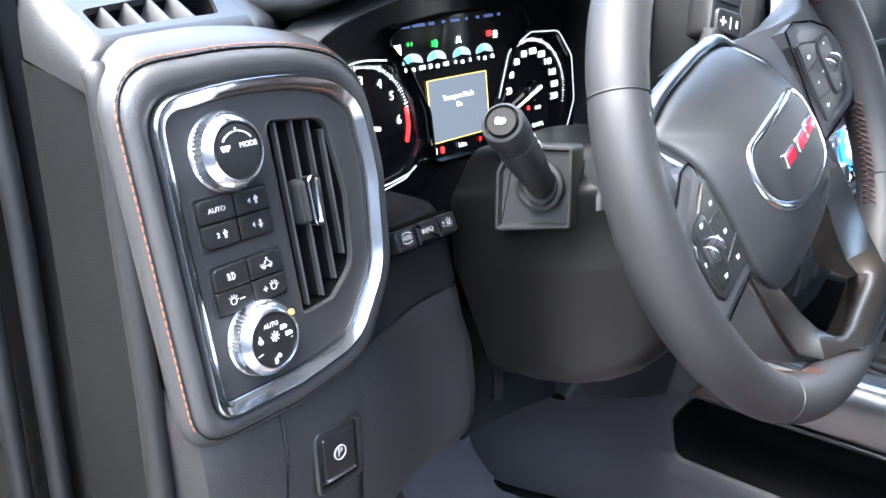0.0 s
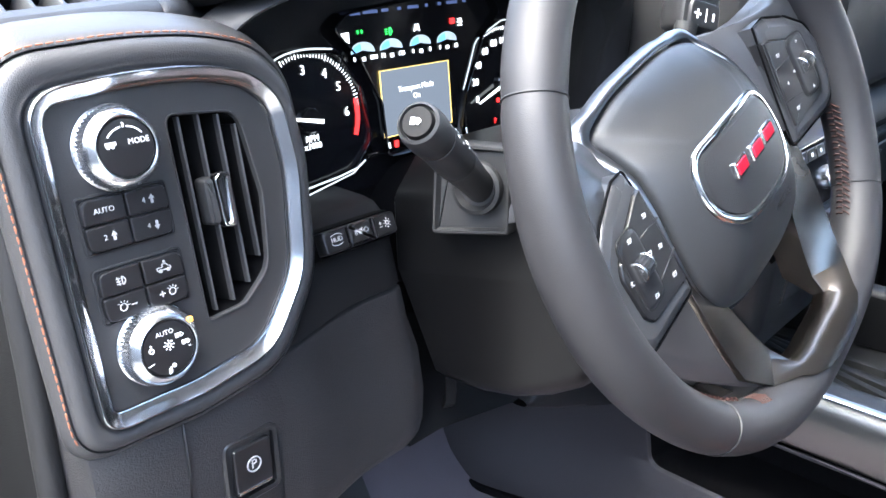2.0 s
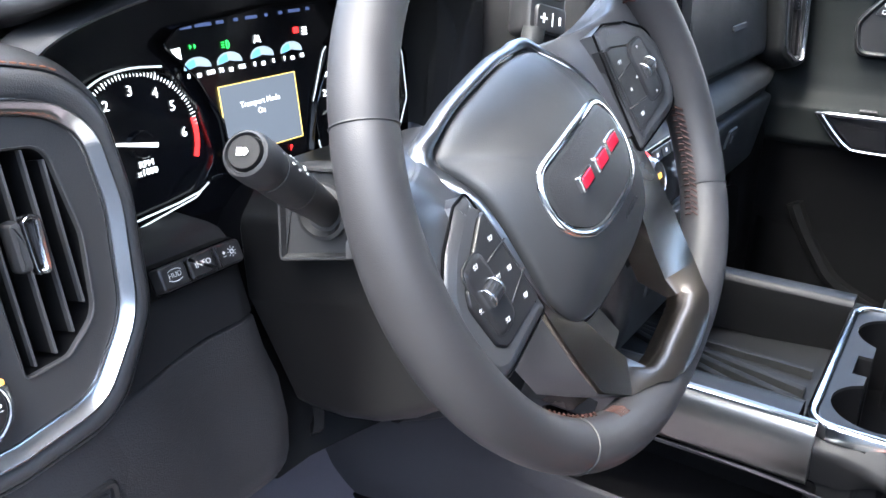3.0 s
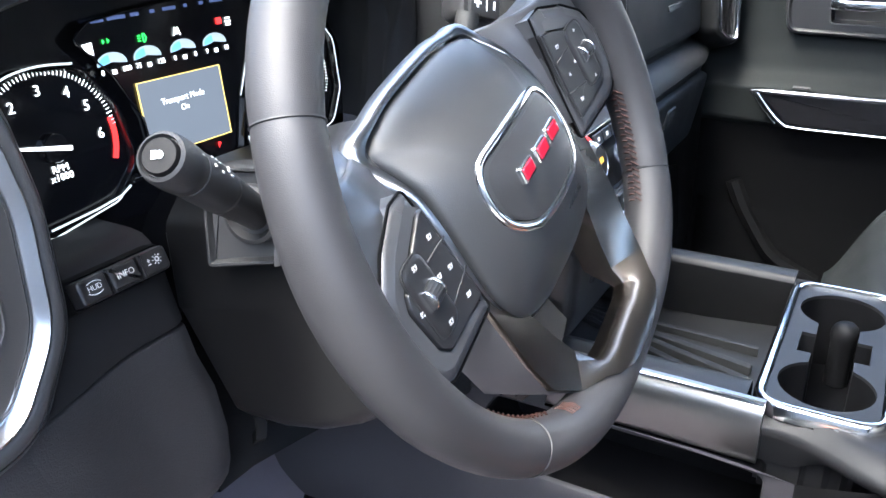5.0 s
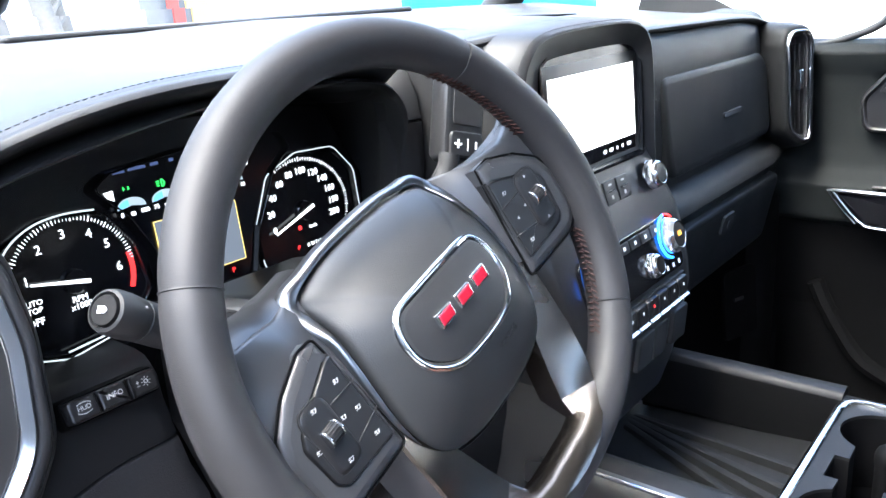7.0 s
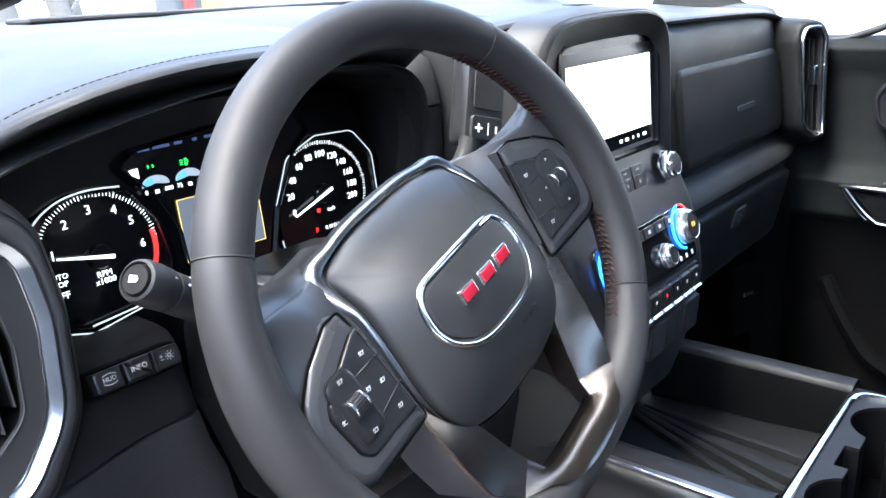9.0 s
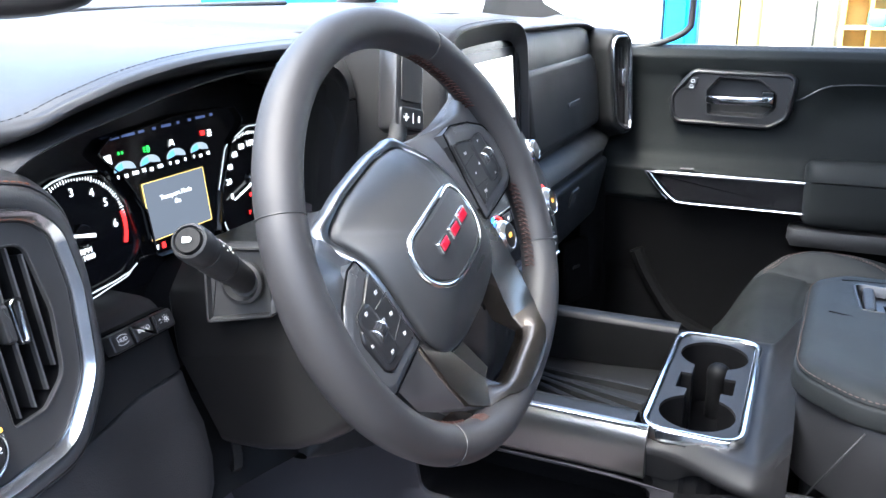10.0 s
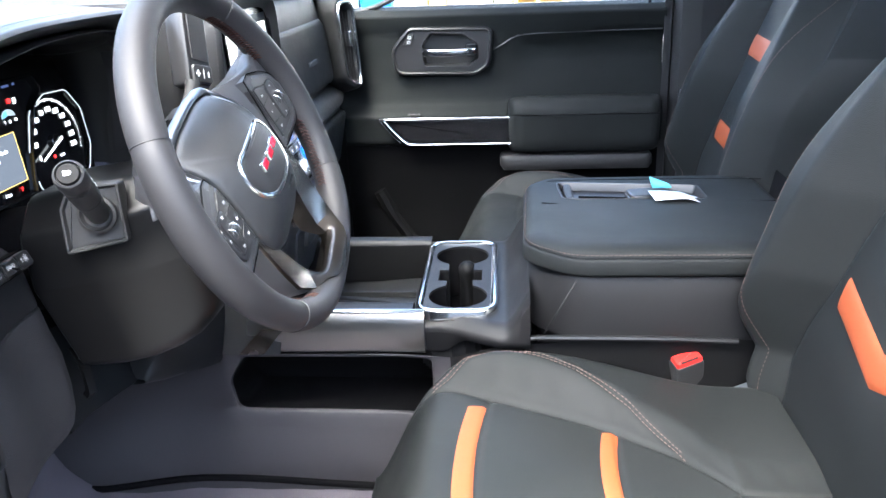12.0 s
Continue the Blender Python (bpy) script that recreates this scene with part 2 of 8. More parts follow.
def block(bm, lo, hi, r=0.004, n=3):
    """A box between two corners with rounded upright edges and a soft top."""
    w, d = hi[0] - lo[0], hi[1] - lo[1]
    e = min(r, (hi[2] - lo[2]) * 0.45)
    m = Matrix.Translation(((lo[0] + hi[0]) / 2, (lo[1] + hi[1]) / 2, 0))
    return sweep(bm, rect(w, d, r * 1.5, n=n), m, [(e * 0.6, lo[2]), (0, lo[2] + e), (0, hi[2] - e), (e * 0.3, hi[2] - e * 0.3), (e, hi[2])], base=True)


def circle(r, n=32, cx=0.0, cy=0.0):
    return [(cx + r * math.cos(2 * math.pi * i / n), cy + r * math.sin(2 * math.pi * i / n)) for i in range(n)]


def lathe(bm, m, prof, n=40, cap=True, knurl=None):
    """prof: (radius, height) pairs. knurl: (first, last, depth) rings that are ribbed."""
    rings = []
    for k, (r, h) in enumerate(prof):
        ring = []
        for i in range(n):
            a = 2 * math.pi * i / n
            rr = r - (knurl[2] if knurl and knurl[0] <= k <= knurl[1] and i % 2 else 0)
            ring.append(bm.verts.new(m @ Vector((rr * math.cos(a), rr * math.sin(a), h))))
        rings.append(ring)
    for a, b in zip(rings, rings[1:]):
        for i in range(n):
            bm.faces.new((a[i - 1], a[i], b[i], b[i - 1]))
    if cap:
        bm.faces.new(rings[-1])
    return bm


def spline(pts, n=6, closed=False):
    """A smooth line through points."""
    p = [Vector(q) for q in pts]
    k = len(p)
    out = []
    for i in range(k if closed else k - 1):
        a, b, c, d = (p[(i + j) % k] if closed else p[min(max(i + j, 0), k - 1)] for j in (-1, 0, 1, 2))
        for s in range(n):
            t = s / n
            out.append(0.5 * (2 * b + (c - a) * t + (2 * a - 5 * b + 4 * c - d) * t * t + (3 * b - a - 3 * c + d) * t**3))
    if not closed:
        out.append(p[-1])
    return out


def tube(bm, pts, r, n=10, closed=False, flat=1.0, up=(0, 0, 1)):
    """A round bar along a line; r may be a list."""
    pts = [Vector(p) for p in pts]
    k = len(pts)
    rings = []
    for i, p in enumerate(pts):
        if closed:
            t = pts[(i + 1) % k] - pts[i - 1]
        else:
            t = pts[min(i + 1, k - 1)] - pts[max(i - 1, 0)]
        t.normalize()
        s = t.cross(Vector(up))
        s = s.normalized() if s.length > 1e-4 else t.orthogonal().normalized()
        w = s.cross(t)
        rr = r[i] if isinstance(r, (list, tuple)) else r
        rings.append([bm.verts.new(p + (s * math.cos(2 * math.pi * j / n) + w * math.sin(2 * math.pi * j / n) * flat) * rr) for j in range(n)])
    for a, b in zip(rings, rings[1:] + ([rings[0]] if closed else [])):
        for j in range(n):
            bm.faces.new((a[j - 1], a[j], b[j], b[j - 1]))
    if not closed:
        bm.faces.new(rings[0][::-1])
        bm.faces.new(rings[-1])
    return bm


def loft(bm, rows, close_u=False, ends=False):
    """A skin over rows of points; close_u joins each row's ends."""
    vs = [[bm.verts.new(p) for p in row] for row in rows]
    for a, b in zip(vs, vs[1:]):
        for i in range(0 if close_u else 1, len(a)):
            bm.faces.new((a[i - 1], a[i], b[i], b[i - 1]))
    if ends:
        bm.faces.new(vs[0][::-1])
        bm.faces.new(vs[-1])
    return bm


def stitches(bm, line, length, gap, r, lift=(0, 0, 0), slant=0.0):
    """Short thread bars along a line."""
    line = [Vector(p) for p in line]
    acc, pos, seg = 0.0, [], [0.0]
    for a, b in zip(line, line[1:]):
        acc += (b - a).length
        seg.append(acc)

    def point(s):
        for i in range(1, len(seg)):
            if s <= seg[i]:
                f = (s - seg[i - 1]) / max(seg[i] - seg[i - 1], 1e-9)
                return line[i - 1].lerp(line[i], f)
        return line[-1]

    s, lift = 0.0, Vector(lift)
    while s + length < acc:
        a, b = point(s), point(s + length)
        side = (b - a).cross(Vector((0.3, -0.9, 0.4))).normalized() * slant
        mid = (a + b) / 2 + lift
        tube(bm, [a - side + lift * 0.2, mid, b + side + lift * 0.2], [r * 0.6, r, r * 0.6], 5)
        s += length + gap
    return bm


def words(text, m, size, h=0.0003, align="CENTER"):
    """Raised lettering in the plane of m."""
    cu = bpy.data.curves.new("words", "FONT")
    cu.body, cu.size, cu.align_x, cu.align_y, cu.extrude, cu.resolution_u = text, size, align, "CENTER", h, 2
    ob = bpy.data.objects.new("words", cu)
    scene.collection.objects.link(ob)
    bpy.context.view_layer.update()
    me = bpy.data.meshes.new_from_object(ob.evaluated_get(bpy.context.evaluated_depsgraph_get()))
    bm = bmesh.new()
    bm.from_mesh(me)
    bm.transform(m)
    bpy.data.objects.remove(ob)
    bpy.data.curves.remove(cu)
    bpy.data.meshes.remove(me)
    return bm


def at(m, x, y, z=0.0, turn=0.0):
    return m @ Matrix.Translation((x, y, z)) @ Matrix.Rotation(radians(turn), 4, "Z")


def bar(bm, m, w, h, z0=0.0, z1=0.0006):
    return sweep(bm, rect(w, h), m, [(0, z0), (0, z1)], base=True)


def smooth(t, a, b):
    t = min(max((t - a) / (b - a), 0), 1)
    return t * t * (3 - 2 * t)


def lerp_table(table, x):
    """Straight steps through (x, values...) rows."""
    if x <= table[0][0]:
        return table[0][1:]
    for a, b in zip(table, table[1:]):
        if x <= b[0]:
            f = (x - a[0]) / (b[0] - a[0])
            f = f * f * (3 - 2 * f)
            return tuple(u + (v - u) * f for u, v in zip(a[1:], b[1:]))
    return table[-1][1:]


def cut_plate(outer, holes, m, h, wall=0.0):
    """A flat plate with openings; wall: how far their sides go down."""
    bm = bmesh.new()
    edges = []
    for loop in [outer] + holes:
        vs = [bm.verts.new(m @ Vector((x, y, h))) for x, y in loop]
        edges += [bm.edges.new((vs[i - 1], vs[i])) for i in range(len(vs))]
        if wall and loop is not outer:
            low = [bm.verts.new(m @ Vector((x, y, h - wall))) for x, y in loop]
            for i in range(len(vs)):
                bm.faces.new((vs[i - 1], vs[i], low[i], low[i - 1]))
    bmesh.ops.triangle_fill(bm, edges=edges, use_beauty=True)
    return bm


# ---------------------------------------------------------------- the cab's shell
FLOOR = 0.09

def sheet(name, rows, mat, label, category, kind="structure", close=False):
    ob = part(name, loft(bmesh.new(), rows, close_u=close), mat)
    return tagged(ob, label, category, kind=kind)


def floor_height(x, y):
    hump = 0.05 * smooth(abs(x), 0.42, 0.14)
    toe = 0.42 * smooth(y, 0.26, 0.62)
    return FLOOR + hump + toe + 0.002 * math.sin(60 * x + 40 * y)


rows = [[(x, y, floor_height(x, y)) for x in [-0.80 + 0.04 * i for i in range(41)]] for y in [-1.3 + 0.05 * j for j in range(41)]]
floor = sheet("floor", rows, M_CARPET, "charcoal carpet floor of the cab", "floor")

# firewall, rear wall, roof
fire = bmesh.new()
block(fire, (-0.80, 0.72, 0.0), (0.82, 0.76, 0.84), 0.01)
tagged(part("wall_front", fire, M_CARPET), "dark firewall behind the dashboard", "wall", kind="structure")
# rear wall is out of view; its height keeps light out of the cab
rear = bmesh.new()
block(rear, (-0.82, -1.36, 0.0), (0.84, -1.30, 0.98), 0.01)
block(rear, (-0.82, -1.36, 1.38), (0.84, -1.30, 1.47), 0.01)
for x0, x1 in ((-0.82, -0.64), (0.66, 0.84)):
    block(rear, (x0, -1.358, 0.97), (x1, -1.302, 1.39), 0.01)
tagged(part("wall_rear", rear, M_PLASTIC), "unseen black rear cab wall that keeps light out", "wall", kind="structure")
# unseen window, added so the wheel's metal spoke mirrors bright sky
pane = bmesh.new()
block(pane, (-0.645, -1.333, 0.975), (0.665, -1.328, 1.385), 0.001)
back_glass = tagged(part("window_2", pane, M_GLASS), "clear rear cab window, unseen, added as a bright reflection", "window", kind="structure")
back_glass.visible_shadow = False
roof = bmesh.new()
for y0, y1, z0, z1 in ((-1.40, 0.05, 1.44, 1.50),):
    block(roof, (-0.72, y0, z0), (0.74, y1, z1), 0.02)
tagged(part("ceiling", roof, M_HEADLINER), "pale grey cloth headliner", "ceiling", kind="structure")
rail = bmesh.new()
tube(rail, [(-0.72, 0.06, 1.46), (-0.72, -1.4, 1.46)], 0.035, 10)
tagged(part("trim_roof_rail", rail, M_PAINT), "black roof rail over the door", "trim", kind="structure")
rail = bmesh.new()
tube(rail, [(0.74, 0.06, 1.46), (0.74, -1.4, 1.46)], 0.035, 10)
tagged(part("trim_roof_rail", rail, M_PAINT), "black roof rail over the door", "trim", kind="structure")

# plain full-height walls, unseen, added to darken the cab from behind
for x0, x1, y1, nm, lab in ((-0.86, -0.79, -0.90, "wall_rear_left", "unseen black wall closing the rear cab side"), (0.79, 0.86, -0.87, "wall_rear_right", "unseen black wall closing the rear cab side")):
    b = bmesh.new()
    block(b, (x0, -1.34, 0.0), (x1, y1, 1.47), 0.01)
    tagged(part(nm, b, M_PLASTIC), lab, "wall", kind="structure")

# windscreen and its pillars
ws = bmesh.new()
loft(ws, [[(-0.66, 0.80, 0.885), (0.0, 0.86, 0.89), (0.68, 0.80, 0.885)], [(-0.62, 0.06, 1.44), (0.0, 0.10, 1.46), (0.64, 0.06, 1.44)]])
glass = tagged(part("window_1", ws, M_GLASS), "clear raked windscreen", "windscreen", kind="structure")
glass.visible_shadow = False
for s, lab in ((-1, "black windscreen pillar"), (1, "black windscreen pillar")):
    pil = bmesh.new()
    tube(pil, [(s * 0.75, 0.74, 0.80), (s * 0.735, 0.55, 0.98), (s * 0.70, 0.05, 1.45)], [0.035, 0.035, 0.035], 10)
    tagged(part("trim_pillar", pil, M_PLASTIC), lab, "pillar", kind="structure")

# pillar trim with a grab handle over the corner of the dashboard
handle = thing("grab_handle", "black moulded grab handle on the windscreen pillar", "handle", (-0.64, 0.22, 0.88))
b = bmesh.new()
tube(b, spline([(-0.70, 0.40, 1.06), (-0.66, 0.26, 1.02), (-0.605, 0.15, 0.98), (-0.575, 0.095, 0.937), (-0.575, 0.10, 0.902), (-0.625, 0.17, 0.900), (-0.70, 0.28, 0.94)], 6), [0.02] * 36 + [0.012], 12)
part("grip", b, M_SMOOTH, handle)

# door opening on the driver's side: pillar, seals and hinge
body = thing("door_frame", "gloss black painted door opening with a rubber seal", "door frame", (-0.80, 0.36, 0.3), kind="structure")
b = bmesh.new()
loft(b, [[(-0.715, 0.262, z), (-0.745, 0.285, z), (-0.775, 0.305, z), (-0.81, 0.335, z), (-0.87, 0.36, z), (-0.93, 0.37, z), (-0.93, 0.55, z)] for z in (0.0, 0.3, 0.6, 0.86, 1.0)])
part("jamb", b, M_PAINT, body)
for x, y, r in ((-0.7355, 0.263, 0.0068), (-0.7560, 0.270, 0.0065)):
    b = bmesh.new()
    tube(b, spline([(x - 0.012, y, 0.10), (x - 0.008, y, 0.45), (x, y, 0.70), (x + 0.004, y + 0.02, 0.86), (x + 0.02, y + 0.10, 1.0)], 6), r, 10)
    part("seal", b, M_BULB, body, "grey rubber bulb seal")
b = bmesh.new()
lathe(b, frame_at((-0.862, 0.350, 0.655), (1, 0, 0), (-0.2, -1, 0)), [(0.016, 0), (0.016, 0.006), (0.012, 0.010), (0.004, 0.011)], 20)
part("grommet", b, M_RUBBER, body)
b = bmesh.new()
block(b, (-0.92, 0.30, 0.36), (-0.875, 0.36, 0.42), 0.005)
block(b, (-0.915, 0.285, 0.375), (-0.893, 0.31, 0.405), 0.004)
part("hinge", b, M_PAINT, body)
door = thing("door_driver", "black driver's door swung wide open", "car door", (-0.95, 0.42, 0.3), kind="structure")
b = bmesh.new()
loft(b, [[(-0.95 - d, 0.36 - u, z) for d, u in ((0.0, 0.0), (0.40, 0.185), (0.84, 0.385), (0.88, 0.39), (0.89, 0.36), (0.83, 0.29), (0.0, -0.09))] for z in (0.0, 0.06, 0.40, 0.86, 0.90)], close_u=True, ends=True)
part("door_skin", b, M_DOOR, door)
sill = bmesh.new()
block(sill, (-0.86, -1.2, 0.02), (-0.74, 0.30, 0.13), 0.02)
tagged(part("trim_sill", sill, M_PLASTIC), "black plastic door sill", "trim", kind="structure")


# ---------------------------------------------------------------- dashboard
dash = thing("dashboard", "black soft-touch pickup dashboard with stitched edges", "dashboard", (0.0, 0.4, 0.43))

# top pad: (x, edge y, edge z, lip) stations
TOP = [
    (-0.745, 0.285, 0.812, 0.010), (-0.610, 0.275, 0.812, 0.010), (-0.594, 0.20, 0.8045, 0.014), (-0.580, 0.155, 0.8095, 0.016), (-0.55, 0.134, 0.8235, 0.018), (-0.51, 0.126, 0.8345, 0.018), (-0.46, 0.121, 0.8420, 0.018),
    (-0.40, 0.118, 0.8450, 0.018), (-0.28, 0.118, 0.8450, 0.018), (-0.235, 0.118, 0.8425, 0.020), (-0.217, 0.123, 0.8390, 0.024), (-0.207, 0.145, 0.8330, 0.03), (-0.199, 0.190, 0.8270, 0.03), (-0.172, 0.195, 0.8270, 0.03), (-0.160, 0.150, 0.8360, 0.03), (-0.14, 0.108, 0.8450, 0.03),
    (0.02, 0.09, 0.855, 0.03), (0.20, 0.125, 0.834, 0.012), (0.40, 0.122, 0.830, 0.012), (0.66, 0.118, 0.824, 0.012), (0.78, 0.120, 0.806, 0.012),
]


def curve_table(table, x):
    """A smooth curve through (x, values...) rows."""
    k = max(i for i in range(len(table) - 1) if i == 0 or table[i][0] <= x)
    a, b = table[k], table[k + 1]
    p, n = table[max(k - 1, 0)], table[min(k + 2, len(table) - 1)]
    h = b[0] - a[0]
    t = min(max((x - a[0]) / h, 0), 1)
    out = []
    for i in range(1, len(a)):
        ma = (b[i] - p[i]) / (b[0] - p[0]) * h
        mb = (n[i] - a[i]) / (n[0] - a[0]) * h
        out.append((2 * t**3 - 3 * t**2 + 1) * a[i] + (t**3 - 2 * t**2 + t) * ma + (3 * t**2 - 2 * t**3) * b[i] + (t**3 - t**2) * mb)
    return out


def top_row(x):
    y, z, lip = curve_table(TOP, x)
    rise = 0.868 - 0.012 * abs(x)
    crown = max(z + 0.006, 0.0)
    return [(x, 0.80, 0.80), (x, 0.80, rise), (x, 0.60, rise), (x, 0.42, rise * 0.6 + crown * 0.4), (x, y + 0.13, crown * 0.9 + rise * 0.1), (x, y + 0.05, z + 0.005), (x, y + 0.022, z + 0.003),
            (x, y + 0.010, z + 0.0014), (x, y + 0.0075, z + 0.0002), (x, y + 0.006, z + 0.0010), (x, y + 0.0025, z - 0.0005), (x, y, z - 0.0035), (x, y + 0.0012, z - 0.0060), (x, y + 0.008, z - 0.0085 - lip * 0.1), (x, y + 0.022, z - lip * 0.8), (x, y + 0.04, z - lip - 0.004), (x, 0.50, z - lip - 0.01)]


xs = [-0.726 + 1.506 * i / 260 for i in range(261)]
b = loft(bmesh.new(), [top_row(x) for x in xs], ends=True)
part("top_pad", b, M_PAD, dash, sharp=60)
b = bmesh.new()
for off in (0.016,):
    line = []
    for i in range(160):
        x = -0.585 + 0.385 * i / 159
        y, z, lip = curve_table(TOP, x)
        line.append((x, y + off, z + 0.0024))
    stitches(b, line, 0.0035, 0.0018, 0.0004)
part("top_stitching", b, M_DARK, dash, "black thread seam", kind="stuff")
b = bmesh.new()
block(b, (-0.34, 0.58, 0.862), (0.34, 0.64, 0.8705), 0.004)
part("defroster_slot", b, M_DARK, dash)

# corner cap with the side window vent, and the panel between it and the hood
def cap_row(y, dz):
    out = []
    for x, f in ((-0.7268, 0.0), (-0.7264, 0.25), (-0.7248, 0.52), (-0.7215, 0.76), (-0.7165, 0.93), (-0.7090, 1.0), (-0.690, 1.0), (-0.660, 1.0), (-0.635, 1.0), (-0.6125, 1.0)):
        yy = y + 0.1 * (x + 0.727)
        top, low = 0.797 + 0.444 * (yy - 0.2) + dz, 0.765 + 0.2 * (yy - 0.176)
        turn = 0.012 * smooth(yy, 0.236, 0.262) + 0.9 * max(yy - 0.25, 0.0)
        out.append((x + turn * (1 - 0.6 * f), yy, low + max(top - low, 0.004) * f))
    return out


CAP_ROWS = [(0.190, -0.022), (0.1790, -0.0115), (0.1765, -0.0075), (0.1765, -0.0045), (0.1785, -0.0015), (0.184, 0.0), (0.215, 0.0), (0.238, 0.0), (0.248, 0.0), (0.262, -0.001), (0.29, -0.004)]
b = bmesh.new()
skin = [cap_row(*q) for q in CAP_ROWS]
loft(b, skin[:6])
loft(b, [r[:6] for r in skin[5:]])
loft(b, [r[5:] for r in skin[7:]])
bmesh.ops.remove_doubles(b, verts=b.verts, dist=0.00002)
cap = part("corner_cap", b, M_CAP, dash, "smooth satin corner cap", sharp=60)
SV = frame_at((-0.660, 0.203, 0.79833), (1, 0, 0), (0, -0.444, 1))
SVY = math.hypot(1, 0.444)


def cap_pts(pts):
    return [(x + 0.660, (y - 0.203) * SVY) for x, y in pts]


HOLE = ccw(round_poly(cap_pts([(-0.7075, 0.1915), (-0.629, 0.1990), (-0.6165, 0.2240), (-0.630, 0.2265), (-0.705, 0.2115)]), [0.004, 0.004, 0.005, 0.008, 0.006]))
edge = [q[:2] for q in (skin[5][5], skin[5][9], skin[7][9], skin[7][5])]
side_vent = part("side_window_vent", cut_plate(cap_pts(edge), [HOLE], SV, 0.0, 0.004), M_CAP, dash, "slotted side window vent")
# the opening's shade is put into its near-black colour
part("well", sweep(bmesh.new(), inset(HOLE, -0.0004), SV, [(0.0, -0.003), (0.001, -0.020)]), M_SEALSHADE, side_vent, "vent opening coloured black for its shade")
for xa, ya, xb, yb in ((-0.6940, 0.1925, -0.6920, 0.2142), (-0.6785, 0.194, -0.6760, 0.2175), (-0.6625, 0.1955, -0.6595, 0.2208), (-0.6460, 0.197, -0.6430, 0.2241)):
    (ua, va), (ub, vb) = cap_pts([(xa, ya), (xb, yb)])
    b = bmesh.new()
    loft(b, [[SV @ Vector((u - 0.0050, v, -0.014)), SV @ Vector((u - 0.0016, v, -0.0014)), SV @ Vector((u - 0.0006, v, -0.0006)), SV @ Vector((u + 0.0009, v, -0.0008)), SV @ Vector((u + 0.0011, v, -0.0020)), SV @ Vector((u - 0.0016, v, -0.014))] for u, v in ((ua, va), (ub, vb))])
    part("slat", b, M_CAP, side_vent)
b = bmesh.new()
loft(b, [[(x, y + 0.1 * (x + 0.727) + 0.02 * smooth(x, -0.60, -0.572), 0.797 + 0.444 * (y + 0.1 * (x + 0.727) - 0.2) + dz - 0.0008 - 0.003 * e) for x, e in ((-0.6122, 3.0), (-0.6120, 1.0), (-0.6112, 0.2), (-0.606, 0.0), (-0.595, 0.0), (-0.584, 0.4), (-0.574, 1.4), (-0.570, 2.6), (-0.569, 7.0))] for y, dz in CAP_ROWS])
part("brow_end", b, M_CAP, dash, "smooth satin panel beside the hood", sharp=60)

# end face towards the door
b = bmesh.new()
loft(b, [[(x - sh, y, z + (0.2 * (y - 0.176) if z > 0.75 else 0.0)) for x, y in ((-0.7180, 0.166), (-0.7225, 0.168), (-0.7245, 0.175), (-0.7258, 0.190), (-0.7275, 0.210), (-0.7290, 0.228), (-0.7290, 0.236), (-0.7260, 0.242), (-0.70, 0.246))] for z, sh in ((0.7655, 0), (0.755, 0), (0.70, 0.001), (0.62, 0.003), (0.54, 0.005), (0.44, 0.007), (0.32, 0.009), (0.20, 0.01))])
part("end_panel", b, M_DOOR, dash, "grained black end panel")
b = bmesh.new()
tube(b, spline([(-0.7215, 0.174, 0.775), (-0.7225, 0.170, 0.7645), (-0.7230, 0.167, 0.70), (-0.7250, 0.163, 0.62), (-0.7275, 0.161, 0.55), (-0.7295, 0.161, 0.44), (-0.731, 0.166, 0.30)], 6), 0.0075, 10)
part("end_bead", b, M_PLASTIC, dash)

# cluster hood: an arch from the brow back to the gauges
ARCH = [(-0.585, 0.660), (-0.592, 0.73), (-0.587, 0.765), (-0.562, 0.790), (-0.50, 0.8105), (-0.40, 0.8235), (-0.30, 0.8245), (-0.240, 0.8180), (-0.212, 0.800), (-0.200, 0.765), (-0.196, 0.70), (-0.204, 0.655)]
arch = spline([(x, 0, z) for x, z in ARCH], 5)
mid = Vector((-0.38, 0, 0.70))
rows = []
for k, (y, s) in enumerate(((0.165, 1.035), (0.138, 1.02), (0.134, 1.005), (0.137, 0.990), (0.150, 0.972), (0.172, 0.955), (0.21, 0.925), (0.258, 0.90))):
    rows.append([(mid.x + (p.x - mid.x) * (s if k < 3 else (1.0, 1.05, 1.10, 1.11, 1.11)[k - 3] if p.x > mid.x else 0.99), y + 0.035 * smooth(-p.x, 0.50, 0.60) * (1 if k < 6 else 0.2) + 0.03 * smooth(0.80 - p.z, 0, 0.1) * (1 if k < 6 else 0), mid.z + (p.z - mid.z) * s) for p in arch])
b = loft(bmesh.new(), rows)
part("cluster_hood", b, M_HOOD, dash, "deep black hood over the gauges", sharp=70)
b = bmesh.new()
loft(b, [[(-0.60, 0.262, z), (-0.16, 0.262, z)] for z in (0.62, 0.84)])
part("hood_back", b, M_DARK, dash)

